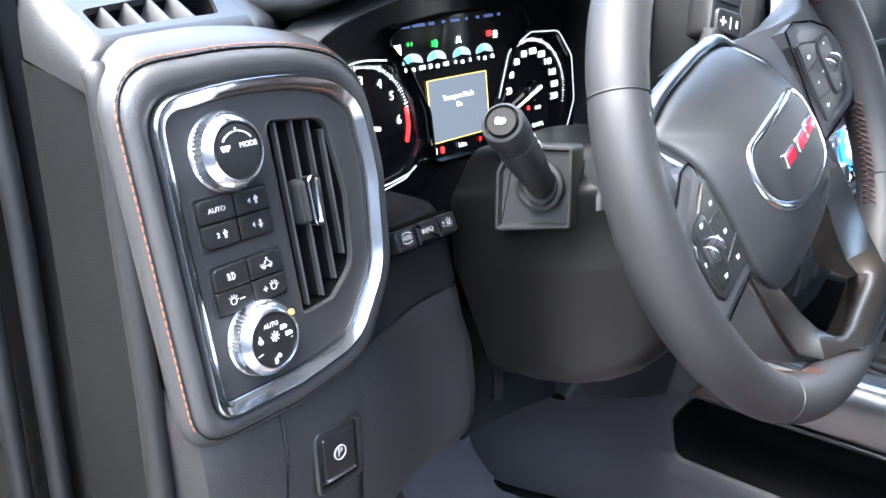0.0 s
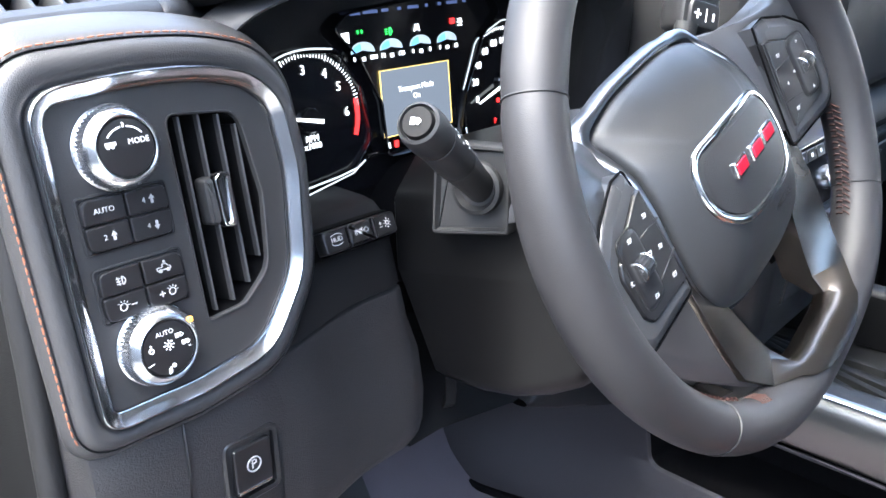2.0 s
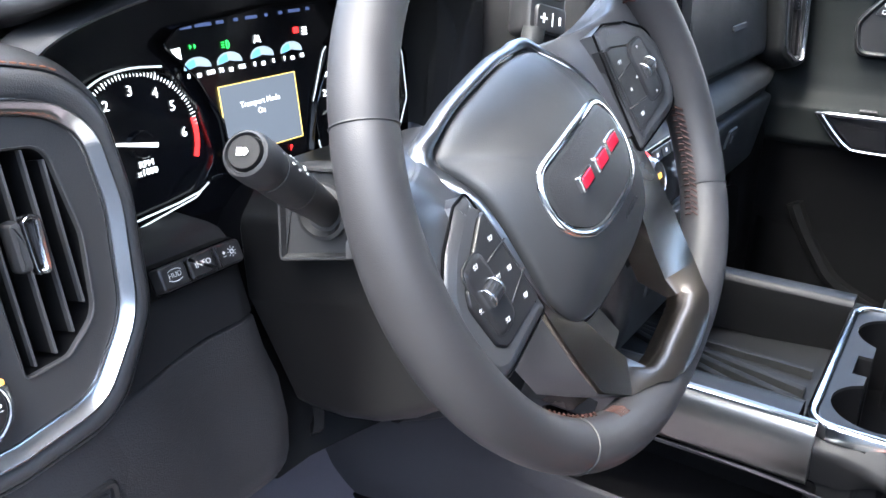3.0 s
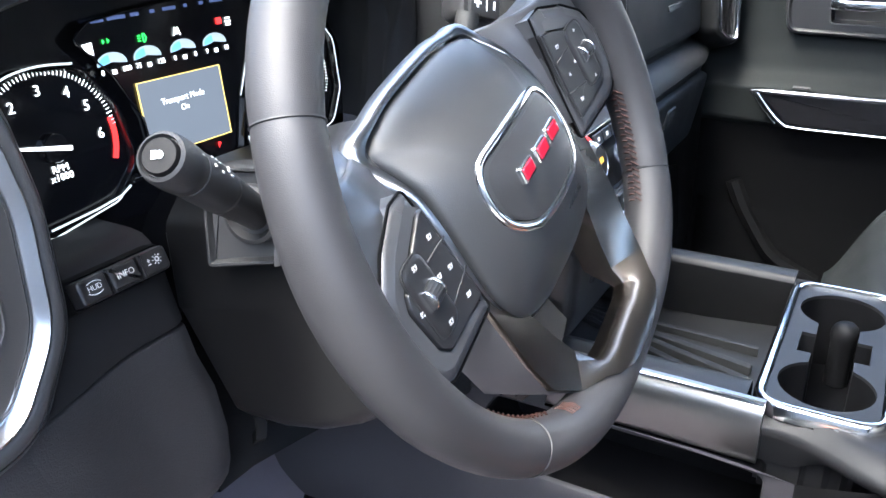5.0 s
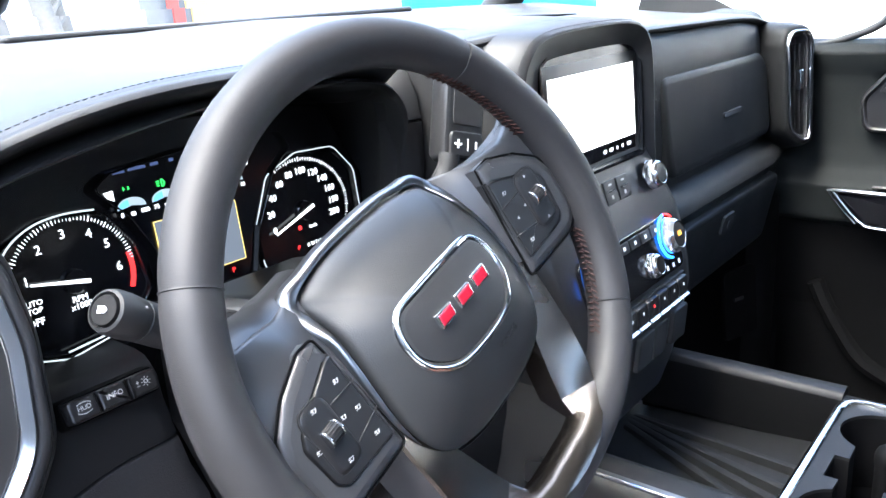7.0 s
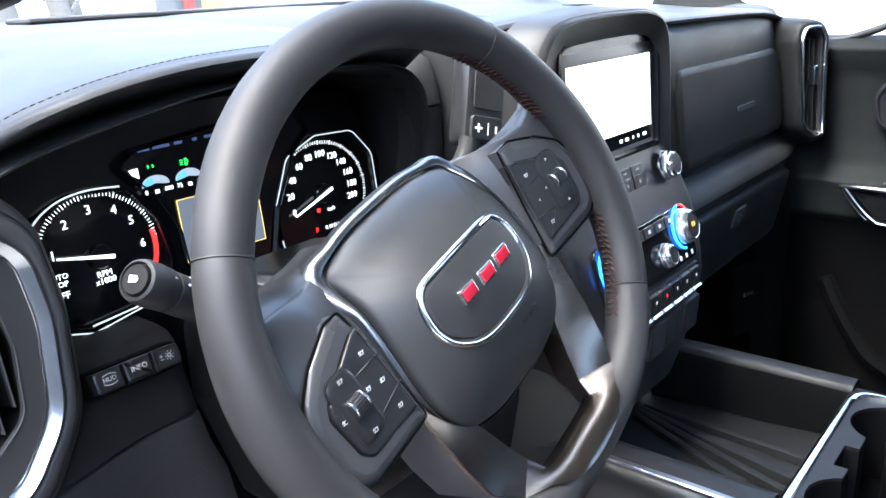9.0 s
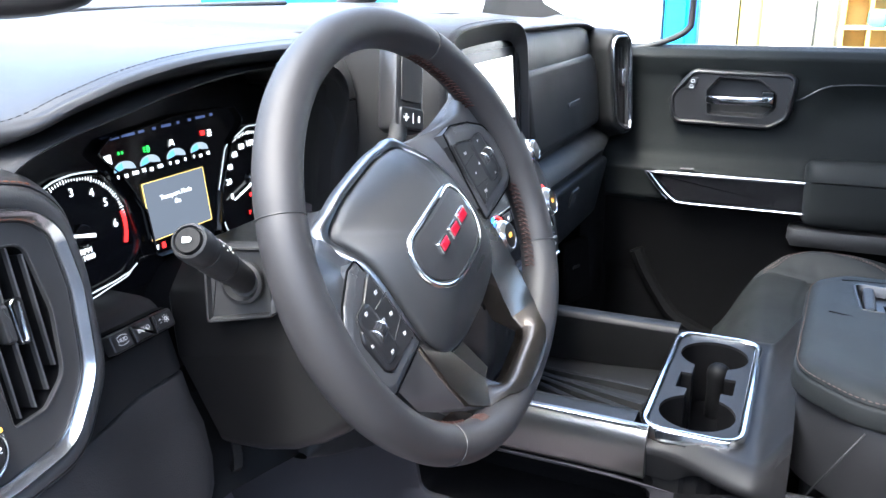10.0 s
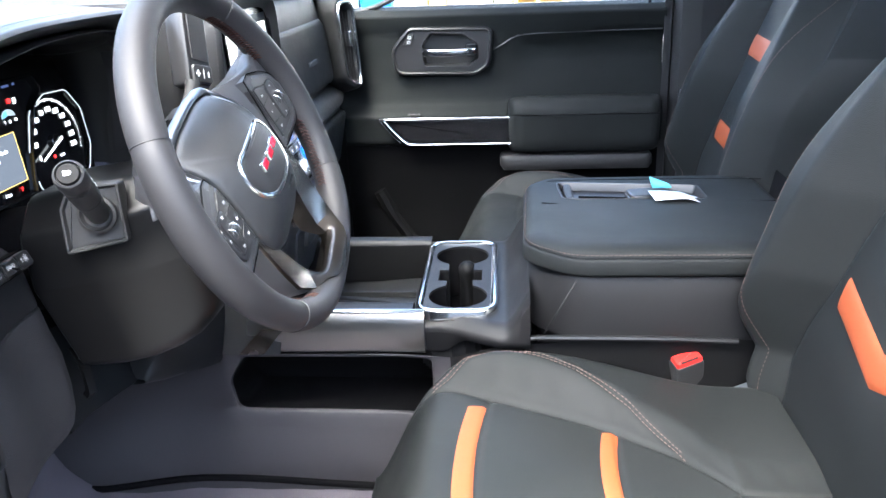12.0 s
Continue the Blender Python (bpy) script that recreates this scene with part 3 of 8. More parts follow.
# recessed panel right of the hood, and the stitched pad at the side of the centre stack
for name, prof in (("inner_panel", ((0.826, 0.160), (0.820, 0.145), (0.80, 0.136), (0.7785, 0.132), (0.7775, 0.136))), ("inner_panel", ((0.7760, 0.136), (0.7750, 0.1315), (0.74, 0.131), (0.70, 0.135), (0.64, 0.145), (0.56, 0.155), (0.48, 0.16)))):
    b = bmesh.new()
    loft(b, [[(-0.1945, y + 0.05, z), (-0.1945, y + 0.036, z), (-0.1930, y + 0.027, z), (-0.187, y + 0.021, z), (-0.176, y + 0.016, z), (-0.169, y + 0.017, z), (-0.166, y + 0.035, z)] for z, y in prof])
    part(name, b, M_STRIP, dash, "smooth panel beside the gauges", sharp=60)
b = bmesh.new()
rows = []
for z, y in ((0.846, 0.150), (0.842, 0.120), (0.83, 0.110), (0.80, 0.105), (0.76, 0.104), (0.70, 0.112), (0.64, 0.128), (0.56, 0.145), (0.48, 0.16)):
    rows.append([(-0.1645, y + 0.08, z), (-0.1640, y + 0.012, z), (-0.1625, y + 0.004, z), (-0.158, y - 0.001, z), (-0.145, y - 0.006, z), (-0.128, y - 0.012, z), (-0.114, y - 0.014, z), (-0.104, y - 0.006, z), (-0.098, y + 0.012, z)])
loft(b, rows)
part("side_pad", b, M_STRIP, dash, "stitched soft pad beside the centre stack", sharp=60)
b = bmesh.new()
stitches(b, spline([(-0.150, 0.1085, 0.836), (-0.150, 0.0995, 0.80), (-0.150, 0.0985, 0.76), (-0.150, 0.1065, 0.70)], 8), 0.0035, 0.0018, 0.0006)
part("panel_stitching", b, M_BROWN, dash, kind="stuff")

# panels under the gauges: a smooth strip, and a grained knee panel; both stop at the column's opening
def opening_x(z):
    """Edge of the opening round the steering column."""
    return lerp_table([(0.40, -0.446), (0.44, -0.446), (0.48, -0.443), (0.525, -0.451), (0.578, -0.466), (0.61, -0.4725), (0.643, -0.470), (0.675, -0.460), (0.70, -0.45)], z)[0]


def under_panel(name, prof, mat, label):
    b = bmesh.new()
    rows = []
    for z, y in prof:
        xr = opening_x(z)
        rows.append([(-0.600 + (xr + 0.600) * f, y - 0.019 * smooth(0.635 - z, 0.0, 0.045) * smooth(0.72 - f, 0.0, 0.72) + (0.004 * smooth(f, 0.93, 1.0) if f < 1 else 0.03), z) for f in (0, 0.1, 0.2, 0.3, 0.4, 0.5, 0.6, 0.7, 0.8, 0.9, 0.955, 0.985, 0.9999, 1.0)])
    loft(b, rows)
    return part(name, b, mat, dash, label, sharp=50)


under_panel("switch_panel", ((0.6495, 0.225), (0.6490, 0.185), (0.6475, 0.1735), (0.6435, 0.1668), (0.636, 0.1590), (0.62, 0.1535), (0.5895, 0.1500), (0.5885, 0.1515), (0.5880, 0.158)), M_STRIP, "smooth black panel under the gauges")
under_panel("knee_panel", ((0.5868, 0.158), (0.5862, 0.1512), (0.5845, 0.1500), (0.56, 0.1482), (0.53, 0.147), (0.49, 0.1480), (0.462, 0.1490), (0.448, 0.1520), (0.437, 0.1590), (0.431, 0.169), (0.430, 0.24)), M_KNEE, "grained black knee panel")
# a near-black sheet for the shade behind the column, and the lip that runs on beneath it
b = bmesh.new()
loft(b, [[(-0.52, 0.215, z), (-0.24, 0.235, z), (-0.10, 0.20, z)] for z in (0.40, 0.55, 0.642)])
part("column_shade_sheet", b, M_SEALSHADE, dash, "near-black sheet in place of shade behind the column")
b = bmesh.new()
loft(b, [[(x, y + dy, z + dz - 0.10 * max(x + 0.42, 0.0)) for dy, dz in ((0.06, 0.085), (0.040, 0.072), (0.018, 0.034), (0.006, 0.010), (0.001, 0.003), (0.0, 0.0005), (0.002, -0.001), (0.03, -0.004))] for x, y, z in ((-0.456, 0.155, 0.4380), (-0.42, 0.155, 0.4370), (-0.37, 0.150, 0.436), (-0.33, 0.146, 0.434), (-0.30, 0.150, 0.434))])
# the lip's dark colour carries the shadow under the column
part("lower_lip", b, M_DARKSHADED, dash, "lip under the column, coloured dark as in shade", sharp=50)
low = spline([(-0.326, 0.141, 0.4215), (-0.28, 0.130, 0.403), (-0.235, 0.122, 0.388), (-0.17, 0.118, 0.362), (-0.125, 0.118, 0.346)], 6)
high = spline([(-0.322, 0.142, 0.426), (-0.290, 0.124, 0.455), (-0.255, 0.120, 0.474), (-0.19, 0.118, 0.482), (-0.11, 0.105, 0.49)], 6)
b = bmesh.new()
loft(b, [[Vector((p.x, p.y + 0.05, p.z)) for p in high]] + [[p.lerp(q, f) + Vector((0, -0.007 * math.sin(math.pi * f) ** 0.6, 0)) for p, q in zip(high, low)] for f in (0, 0.06, 0.2, 0.4, 0.6, 0.8, 0.94, 1.0)] + [[Vector((p.x, p.y + 0.06, p.z - 0.004)) for p in low]])
part("column_bolster", b, M_STRIP, dash, "dark bolster beside the steering column", sharp=50)

# lower corner beneath the control pod
b = bmesh.new()
rows = []
for z, dy, dx in ((0.605, 0.012, 0.006), (0.585, 0.0, 0.0), (0.55, -0.004, 0.0), (0.50, -0.002, 0.002), (0.44, 0.008, 0.006), (0.40, 0.03, 0.012), (0.385, 0.07, 0.02)):
    rows.append([(-0.719, 0.225, z), (-0.7205, 0.175 + dy, z), (-0.7215 + dx * 0.3, 0.150 + dy, z), (-0.7165 + dx, 0.135 + dy, z), (-0.69, 0.128 + dy, z), (-0.66, 0.1275 + dy, z), (-0.63, 0.1285 + dy, z), (-0.615, 0.1292 + dy, z), (-0.602, 0.1310 + dy, z), (-0.588, 0.1345 + dy, z)])
loft(b, rows)
part("lower_corner", b, M_KNEE, dash, "grained black lower corner", sharp=50)
b = bmesh.new()
tube(b, [(-0.666, 0.1268, 0.592), (-0.667, 0.1225, 0.55), (-0.668, 0.125, 0.50), (-0.668, 0.134, 0.44)], 0.0011, 6)
part("joint", b, M_DARK, dash)

# closing underside
b = bmesh.new()
loft(b, [[(-0.74, y, z), (0.80, y, z)] for y, z in ((0.22, 0.43), (0.45, 0.46), (0.72, 0.50))])
part("underside", b, M_DARK, dash)

# parking brake switch
brake = thing("parking_brake_switch", "black parking brake switch set in the dash corner", "switch", (-0.625, 0.12, 0.525))
PB = frame_at((-0.6255, 0.1255, 0.527), (1, 0.03, -0.02), (0, -1, 0.05))
part("surround", sweep(bmesh.new(), rect(0.040, 0.046, 0.007), PB, [(0, -0.006), (0, 0.002), (0.0015, 0.0034), (0.004, 0.0026), (0.005, -0.002)]), M_SMOOTH, brake)
part("key", slab(rect(0.027, 0.032, 0.003), PB, -0.003, 0.0035, 0.0015), M_SMOOTH, brake)
part("chrome_edge", slab(rect(0.025, 0.0022, 0.001), at(PB, 0, -0.0135), 0.003, 0.0045, 0.0006), M_CHROME, brake, "thin chrome edge")
b = words("P", at(PB, 0, 0.002, 0.0037), 0.0085)
sweep(b, circle(0.0052, 20), at(PB, 0, 0.002), [(0, 0.0034), (0, 0.0042), (0.0008, 0.0042), (0.0008, 0.0034)], loop=True)
part("legend", b, M_DIMINK, brake)

# strip of three keys
strip = thing("dash_switch_strip", "strip of three black dash switches", "switch", (-0.51, 0.145, 0.64))
HS = frame_at((-0.5155, 0.1475, 0.6415), (1, 0, 0.0), (0, -1, 0.42))
part("tray", sweep(bmesh.new(), rect(0.0690, 0.0190, 0.004), HS, [(-0.001, -0.010), (0, -0.001), (0.0006, 0.0006), (0.0016, 0.0002), (0.0022, -0.003)]), M_SEALSHADE, strip, "black recessed tray")
for i in range(3):
    k = at(HS, -0.0216 + 0.0216 * i, 0.0)
    w = 0.0107
    pts = [(-w, -0.0078), (w, -0.0078), (w, 0.0078), (-w, 0.0078)]
    rad = [0.0035 if i == 0 else 0.0006, 0.0035 if i == 2 else 0.0006, 0.0035 if i == 2 else 0.0006, 0.0035 if i == 0 else 0.0006]
    key = part("key", sweep(bmesh.new(), round_poly(pts, rad, 4), k, [(0.0002, -0.006), (0.0002, 0.0062), (0.0009, 0.0078), (0.0022, 0.0085)]), M_SMOOTH, strip)
    km = at(k, 0, 0.0008, 0.0085)
    if i == 1:
        b = words("INFO", km, 0.0054, 0.0002)
    elif i == 0:
        b = words("HUD", km, 0.0044, 0.0002)
        for a0, a1 in ((35, 145), (215, 325)):
            tube(b, [km @ Vector((0.0062 * math.cos(radians(a)), 0.0038 * math.sin(radians(a)), 0.0002)) for a in range(a0, a1, 10)], 0.0003, 4)
    else:
        b = bmesh.new()
        sweep(b, circle(0.0016, 14), at(km, 0.0016, 0), [(0, 0), (0, 0.0004), (0.0006, 0.0004), (0.0006, 0)], loop=True)
        for a in range(8):
            bar(b, at(km, 0.0016, 0) @ Matrix.Rotation(a * math.pi / 4, 4, "Z") @ Matrix.Translation((0.0029, 0, 0)), 0.0011, 0.0004, 0, 0.0004)
        bar(b, at(km, -0.0045, 0.0008), 0.0022, 0.0005, 0, 0.0004)
        bar(b, at(km, -0.0045, 0.0008), 0.0005, 0.0022, 0, 0.0004)
        bar(b, at(km, -0.0045, -0.0016), 0.0022, 0.0005, 0, 0.0004)
    part("legend", b, M_DIMINK, key)


# ---------------------------------------------------------------- control pod left of the wheel
POD = frame_at((-0.64, 0.135, 0.69), (1, 0, 0), (0, -1, 0.18))


def pod_pts(pts):
    return [(x + 0.64, (z - 0.69) / 0.984) for x, z in pts]


pod = thing("control_pod", "leather-trimmed control pod with orange stitching and silver frame", "control panel", (-0.65, 0.16, 0.58))
RIM = round_poly(pod_pts([(-0.7115, 0.593), (-0.655, 0.593), (-0.606, 0.600), (-0.574, 0.640), (-0.566, 0.700), (-0.570, 0.741), (-0.587, 0.758), (-0.618, 0.7655), (-0.660, 0.7668), (-0.712, 0.762)]), [0.014, 0.03, 0.04, 0.06, 0.09, 0.10, 0.10, 0.2, 0.3, 0.022], 9)
PADO = round_poly(pod_pts([(-0.7300, 0.577), (-0.655, 0.575), (-0.592, 0.582), (-0.556, 0.635), (-0.550, 0.705), (-0.555, 0.758), (-0.574, 0.779), (-0.612, 0.7885), (-0.655, 0.791), (-0.7315, 0.788)]), [0.026, 0.04, 0.05, 0.06, 0.09, 0.10, 0.10, 0.2, 0.3, 0.034], 9)


def between(a, b, f):
    """An outline a fraction of the way from one outline to another."""
    return [(p[0] + (q[0] - p[0]) * f, p[1] + (q[1] - p[1]) * f) for p, q in zip(a, b)]


def outline_loft(bm, steps, m):
    rings = [[bm.verts.new(m @ Vector((x, y, h))) for x, y in pts] for pts, h in steps]
    for a, c in zip(rings, rings[1:]):
        for i in range(len(a)):
            bm.faces.new((a[i - 1], a[i], c[i], c[i - 1]))
    return bm


PADO, RIM = ccw(PADO), ccw(RIM)


def tuck(d, up=0.0):
    """The pad's outer outline, drawn in by d on the door side."""
    return [(x + d * smooth(-x, 0.045, 0.090), y + up * smooth(y, 0.05, 0.09)) for x, y in PADO]


b = outline_loft(bmesh.new(), [(tuck(0.020, 0.016), -0.075), (tuck(0.014, 0.0085), -0.042), (tuck(0.008, 0.005), -0.028), (tuck(0.0035, 0.0022), -0.020), (between(tuck(0.001), RIM, 0.05), -0.0145), (between(PADO, RIM, 0.12), -0.0115), (between(PADO, RIM, 0.20), -0.009), (between(PADO, RIM, 0.33), -0.0065),
                               (between(PADO, RIM, 0.36), -0.0085), (between(PADO, RIM, 0.40), -0.0055), (between(PADO, RIM, 0.6), -0.0015), (between(PADO, RIM, 0.85), -0.002), (between(PADO, RIM, 1.03), -0.006), (between(PADO, RIM, 1.05), -0.02)], POD)
part("leather_surround", b, M_SKYLEATHER, pod, "padded black leather surround, paled for skylight", sharp=60)
seam = [POD @ Vector((x, y, -0.0068)) for x, y in between(PADO, RIM, 0.27)]
b = bmesh.new()
first = next(i for i, p in enumerate(between(PADO, RIM, 0.27)) if p[1] > 0.070 and p[0] < 0.062)
stitches(b, seam[first:] + seam[:4], 0.0036, 0.0014, 0.0006, lift=POD.to_3x3() @ Vector((0, 0, 0.0004)))
part("stitching", b, M_THREAD, pod, "orange contrast stitching", kind="stuff")
b = sweep(bmesh.new(), RIM, POD, [(0.0, -0.008), (-0.0004, -0.0015), (0.0002, 0.0004), (0.0009, 0.0012), (0.0017, 0.0011), (0.0024, 0.0003), (0.0046, -0.0019), (0.0072, -0.0040), (0.0084, -0.0043), (0.0090, -0.012)], cap=False)
part("silver_frame", b, M_FRAME, pod, "satin silver frame", sharp=30)
FACE = inset(RIM, 0.0088)
VENT = ccw(round_poly(pod_pts([(-0.640, 0.630), (-0.616, 0.632), (-0.596, 0.648), (-0.591, 0.690), (-0.598, 0.738), (-0.641, 0.742)]), [0.003, 0.008, 0.02, 0.03, 0.012, 0.006], 5))
part("face", cut_plate(FACE, [VENT], POD, -0.006, 0.004), M_FACE, pod, "grained black face plate")


def knob(parent, m, r, depth, label, n=112):
    k = part("knob", lathe(bmesh.new(), m, [(r * 1.06, 0), (r * 1.06, depth * 0.10), (r * 1.03, depth * 0.14), (r * 1.02, depth * 0.55), (r * 0.97, depth * 0.66), (r * 0.955, depth * 0.70), (r * 0.90, depth * 0.82), (r * 0.80, depth * 0.99), (r * 0.765, depth * 1.02), (r * 0.73, depth * 1.0), (r * 0.715, depth * 0.90)], n, knurl=(2, 4, r * 0.05)), M_SATIN, parent, label, sharp=50)
    part("knob_cap", lathe(bmesh.new(), m, [(r * 0.72, depth * 0.7), (r * 0.72, depth * 0.90), (r * 0.68, depth * 0.975), (r * 0.5, depth * 0.995), (0.0002, depth * 1.0)], 40), M_SMOOTH, k, "black cap")
    return k


mode = at(POD, *pod_pts([(-0.6715, 0.7308)])[0], -0.006)
k = knob(pod, mode, 0.0206, 0.0145, "ribbed chrome drive mode knob")
b = words("MODE", at(mode, 0.0066, 0.0026, 0.0143), 0.0040)
part("legend", b, M_INK, k)
b = bmesh.new()
for i in range(12):
    a = math.pi * (0.24 + 0.52 * i / 11)
    if i != 5 and i != 6:
        bar(b, at(mode, 0.0112 * math.cos(a), -0.0008 + 0.0112 * math.sin(a), 0.0145, math.degrees(a) + 90), 0.0019, 0.0007)
bar(b, at(mode, 0, 0.0112, 0.0145), 0.0007, 0.0022)
bar(b, at(mode, -0.0080, 0.0030, 0.0145), 0.0054, 0.0017)
for dx in (-0.0095, -0.0072):
    sweep(b, circle(0.0009, 10), at(mode, dx, 0.0016, 0.0145), [(0, 0), (0, 0.0006)])
part("legend", b, M_INK, k)
lights = at(POD, *pod_pts([(-0.6730, 0.6282)])[0], -0.006)
k = knob(pod, lights, 0.0208, 0.0145, "ribbed chrome headlamp knob")
part("legend", words("AUTO", at(lights, -0.001, 0.0086, 0.0142), 0.0036), M_INK, k)
b = bmesh.new()
for cx, cy, r in ((0.0, 0.0018, 0.0017), (-0.0098, 0.0018, 0.0019), (0.0005, -0.0095, 0.0015)):
    sweep(b, circle(r, 16), at(lights, cx, cy, 0.0143) @ Matrix.Diagonal((0.72, 0.72, 1, 1)), [(0, 0), (0, 0.0008), (0.0006, 0.0008), (0.0006, 0)], loop=True)
for a in range(8):
    bar(b, at(lights, 0, 0.0018, 0.0143) @ Matrix.Rotation(a * math.pi / 4, 4, "Z") @ Matrix.Translation((0.0024, 0, 0)), 0.0010, 0.0004, 0, 0.0008)
bar(b, at(lights, -0.0098, 0.0036, 0.0143), 0.0006, 0.0024, 0, 0.0008)
for cx, cy in ((0.0078, 0.0052), (0.0106, 0.0006)):
    sweep(b, round_poly([(-0.0016, -0.0015), (0.0002, -0.0015), (0.0018, 0), (0.0002, 0.0015), (-0.0016, 0.0015)], 0.0005), at(lights, cx, cy, 0.0143) @ Matrix.Diagonal((0.72, 0.72, 1, 1)), [(0, 0), (0, 0.0008), (0.0005, 0.0008), (0.0005, 0)], loop=True)
    for j in (-1, 0, 1):
        bar(b, at(lights, cx - 0.0026, cy + 0.0009 * j, 0.0143), 0.0016, 0.0004, 0, 0.0008)
bar(b, at(lights, -0.0075, -0.0048, 0.0138, 12), 0.011, 0.0004, 0, 0.0006)
bar(b, at(lights, 0.0060, -0.0028, 0.0138, 4), 0.012, 0.0004, 0, 0.0006)
for j in range(3):
    bar(b, at(lights, -0.002, -0.0105 - 0.0011 * j, 0.0143, 35), 0.0022, 0.0005, 0, 0.0008)
part("legend", b, M_INK, k)
part("pointer", slab(rect(0.0028, 0.0028, 0.0008), at(lights, 0.0150, 0.0106, 0.0122), 0, 0.0022, 0.0005), M_AMBER, k, "amber pointer")


def key_group(cx, cz, legends):
    m = at(POD, *pod_pts([(cx, cz)])[0], -0.006)
    w, h = 0.0232, 0.0135
    part("key_well", sweep(bmesh.new(), rect(2 * w + 0.003, 2 * h + 0.003, 0.003), m, [(0, -0.002), (0, 0.0006), (0.001, 0.0009), (0.0014, 0.0002)]), M_DARK, pod)
    for i in range(4):
        sx, sy = (-1, 1)[i % 2], (1, -1)[i // 2]
        km = at(m, sx * w / 2, sy * h / 2)
        pts = [(-w / 2 + 0.0004, -h / 2 + 0.0004), (w / 2 - 0.0004, -h / 2 + 0.0004), (w / 2 - 0.0004, h / 2 - 0.0004), (-w / 2 + 0.0004, h / 2 - 0.0004)]
        rad = [0.0016] * 4
        rad[{(-1, 1): 3, (1, 1): 2, (-1, -1): 0, (1, -1): 1}[(sx, sy)]] = 0.005
        key = part("key", slab(round_poly(pts, rad), km, 0.0, 0.0032, 0.0009), M_SMOOTH, pod)
        lm = at(km, 0, 0, 0.0033)
        leg = legends[i]
        if leg in ("fog", "bed", "minus", "plus"):
            lm = lm @ Matrix.Diagonal((0.80, 0.80, 1, 1))
        b = bmesh.new()
        if leg in ("AUTO", "4", "2"):
            b.free()
            b = words(leg, at(lm, -0.0022 if len(leg) == 1 else 0, 0), 0.0039)
            if len(leg) == 1:
                up = 1 if i in (1, 2) else -1
                sweep(b, ccw([(0.0006, 0.0003 * up), (0.0038, 0.0003 * up), (0.0022, 0.0026 * up)]), lm, [(0, 0), (0, 0.0004)])
                bar(b, at(lm, 0.0022, -0.0010 * up), 0.0014, 0.0022, 0, 0.0004)
        elif leg == "fog":
            sweep(b, round_poly([(0, -0.0028), (0.0014, -0.0026), (0.0030, 0), (0.0014, 0.0026), (0, 0.0028)], 0.0009), lm, [(0, 0), (0, 0.0004), (0.0006, 0.0004), (0.0006, 0)], loop=True)
            for j in (-1, 0, 1):
                bar(b, at(lm, -0.0022, 0.0017 * j), 0.0028, 0.0005, 0, 0.0004)
            bar(b, at(lm, -0.0022, 0, 0, 12), 0.0005, 0.0056, 0, 0.0004)
        elif leg == "bed":
            sweep(b, round_poly([(-0.005, -0.0016), (0.005, -0.0016), (0.005, 0.0006), (0.0035, 0.0008), (0.002, 0.0028), (-0.001, 0.0028), (-0.0012, 0.0008), (-0.005, 0.0008)], 0.0004), lm, [(0, 0), (0, 0.0004), (0.0006, 0.0004), (0.0006, 0)], loop=True)
            for dx in (-0.0026, 0.0030):
                sweep(b, circle(0.0013, 12), at(lm, dx, -0.0018), [(0, 0), (0, 0.0005)])
            sweep(b, circle(0.0009, 8), at(lm, 0.0008, 0.0040), [(0, 0), (0, 0.0005)])
        else:
            s = 1 if leg == "plus" else -1
            sweep(b, circle(0.0026, 16), at(lm, 0.0026 * s, 0), [(0, 0), (0, 0.0004), (0.0006, 0.0004), (0.0006, 0)], loop=True)
            for a in range(5):
                bar(b, at(lm, 0.0026 * s, 0.0) @ Matrix.Rotation(0.2 + a * 0.55, 4, "Z") @ Matrix.Translation((0.0038, 0, 0)), 0.0012, 0.0005, 0, 0.0004)
            bar(b, at(lm, -0.0046 * s, 0), 0.0038, 0.0007, 0, 0.0004)
            if s > 0:
                bar(b, at(lm, -0.0046, 0), 0.0007, 0.0038, 0, 0.0004)
        part("legend", b, M_DIMINK, key)


key_group(-0.6733, 0.6960, ("AUTO", "4", "2", "4"))
key_group(-0.6728, 0.6600, ("fog", "bed", "minus", "plus"))

# upright air vent
vent = part("air_vent", sweep(bmesh.new(), VENT, POD, [(-0.0012, -0.0062), (-0.0008, -0.0052), (0.0, -0.0056), (0.0003, -0.009)], cap=False), M_FACE, pod, "upright black air vent")
# duct coloured near black in place of shade
part("duct", sweep(bmesh.new(), VENT, POD, [(0.0003, -0.009), (0.0008, -0.034)]), M_SEALSHADE, vent, "duct coloured black for its shade")
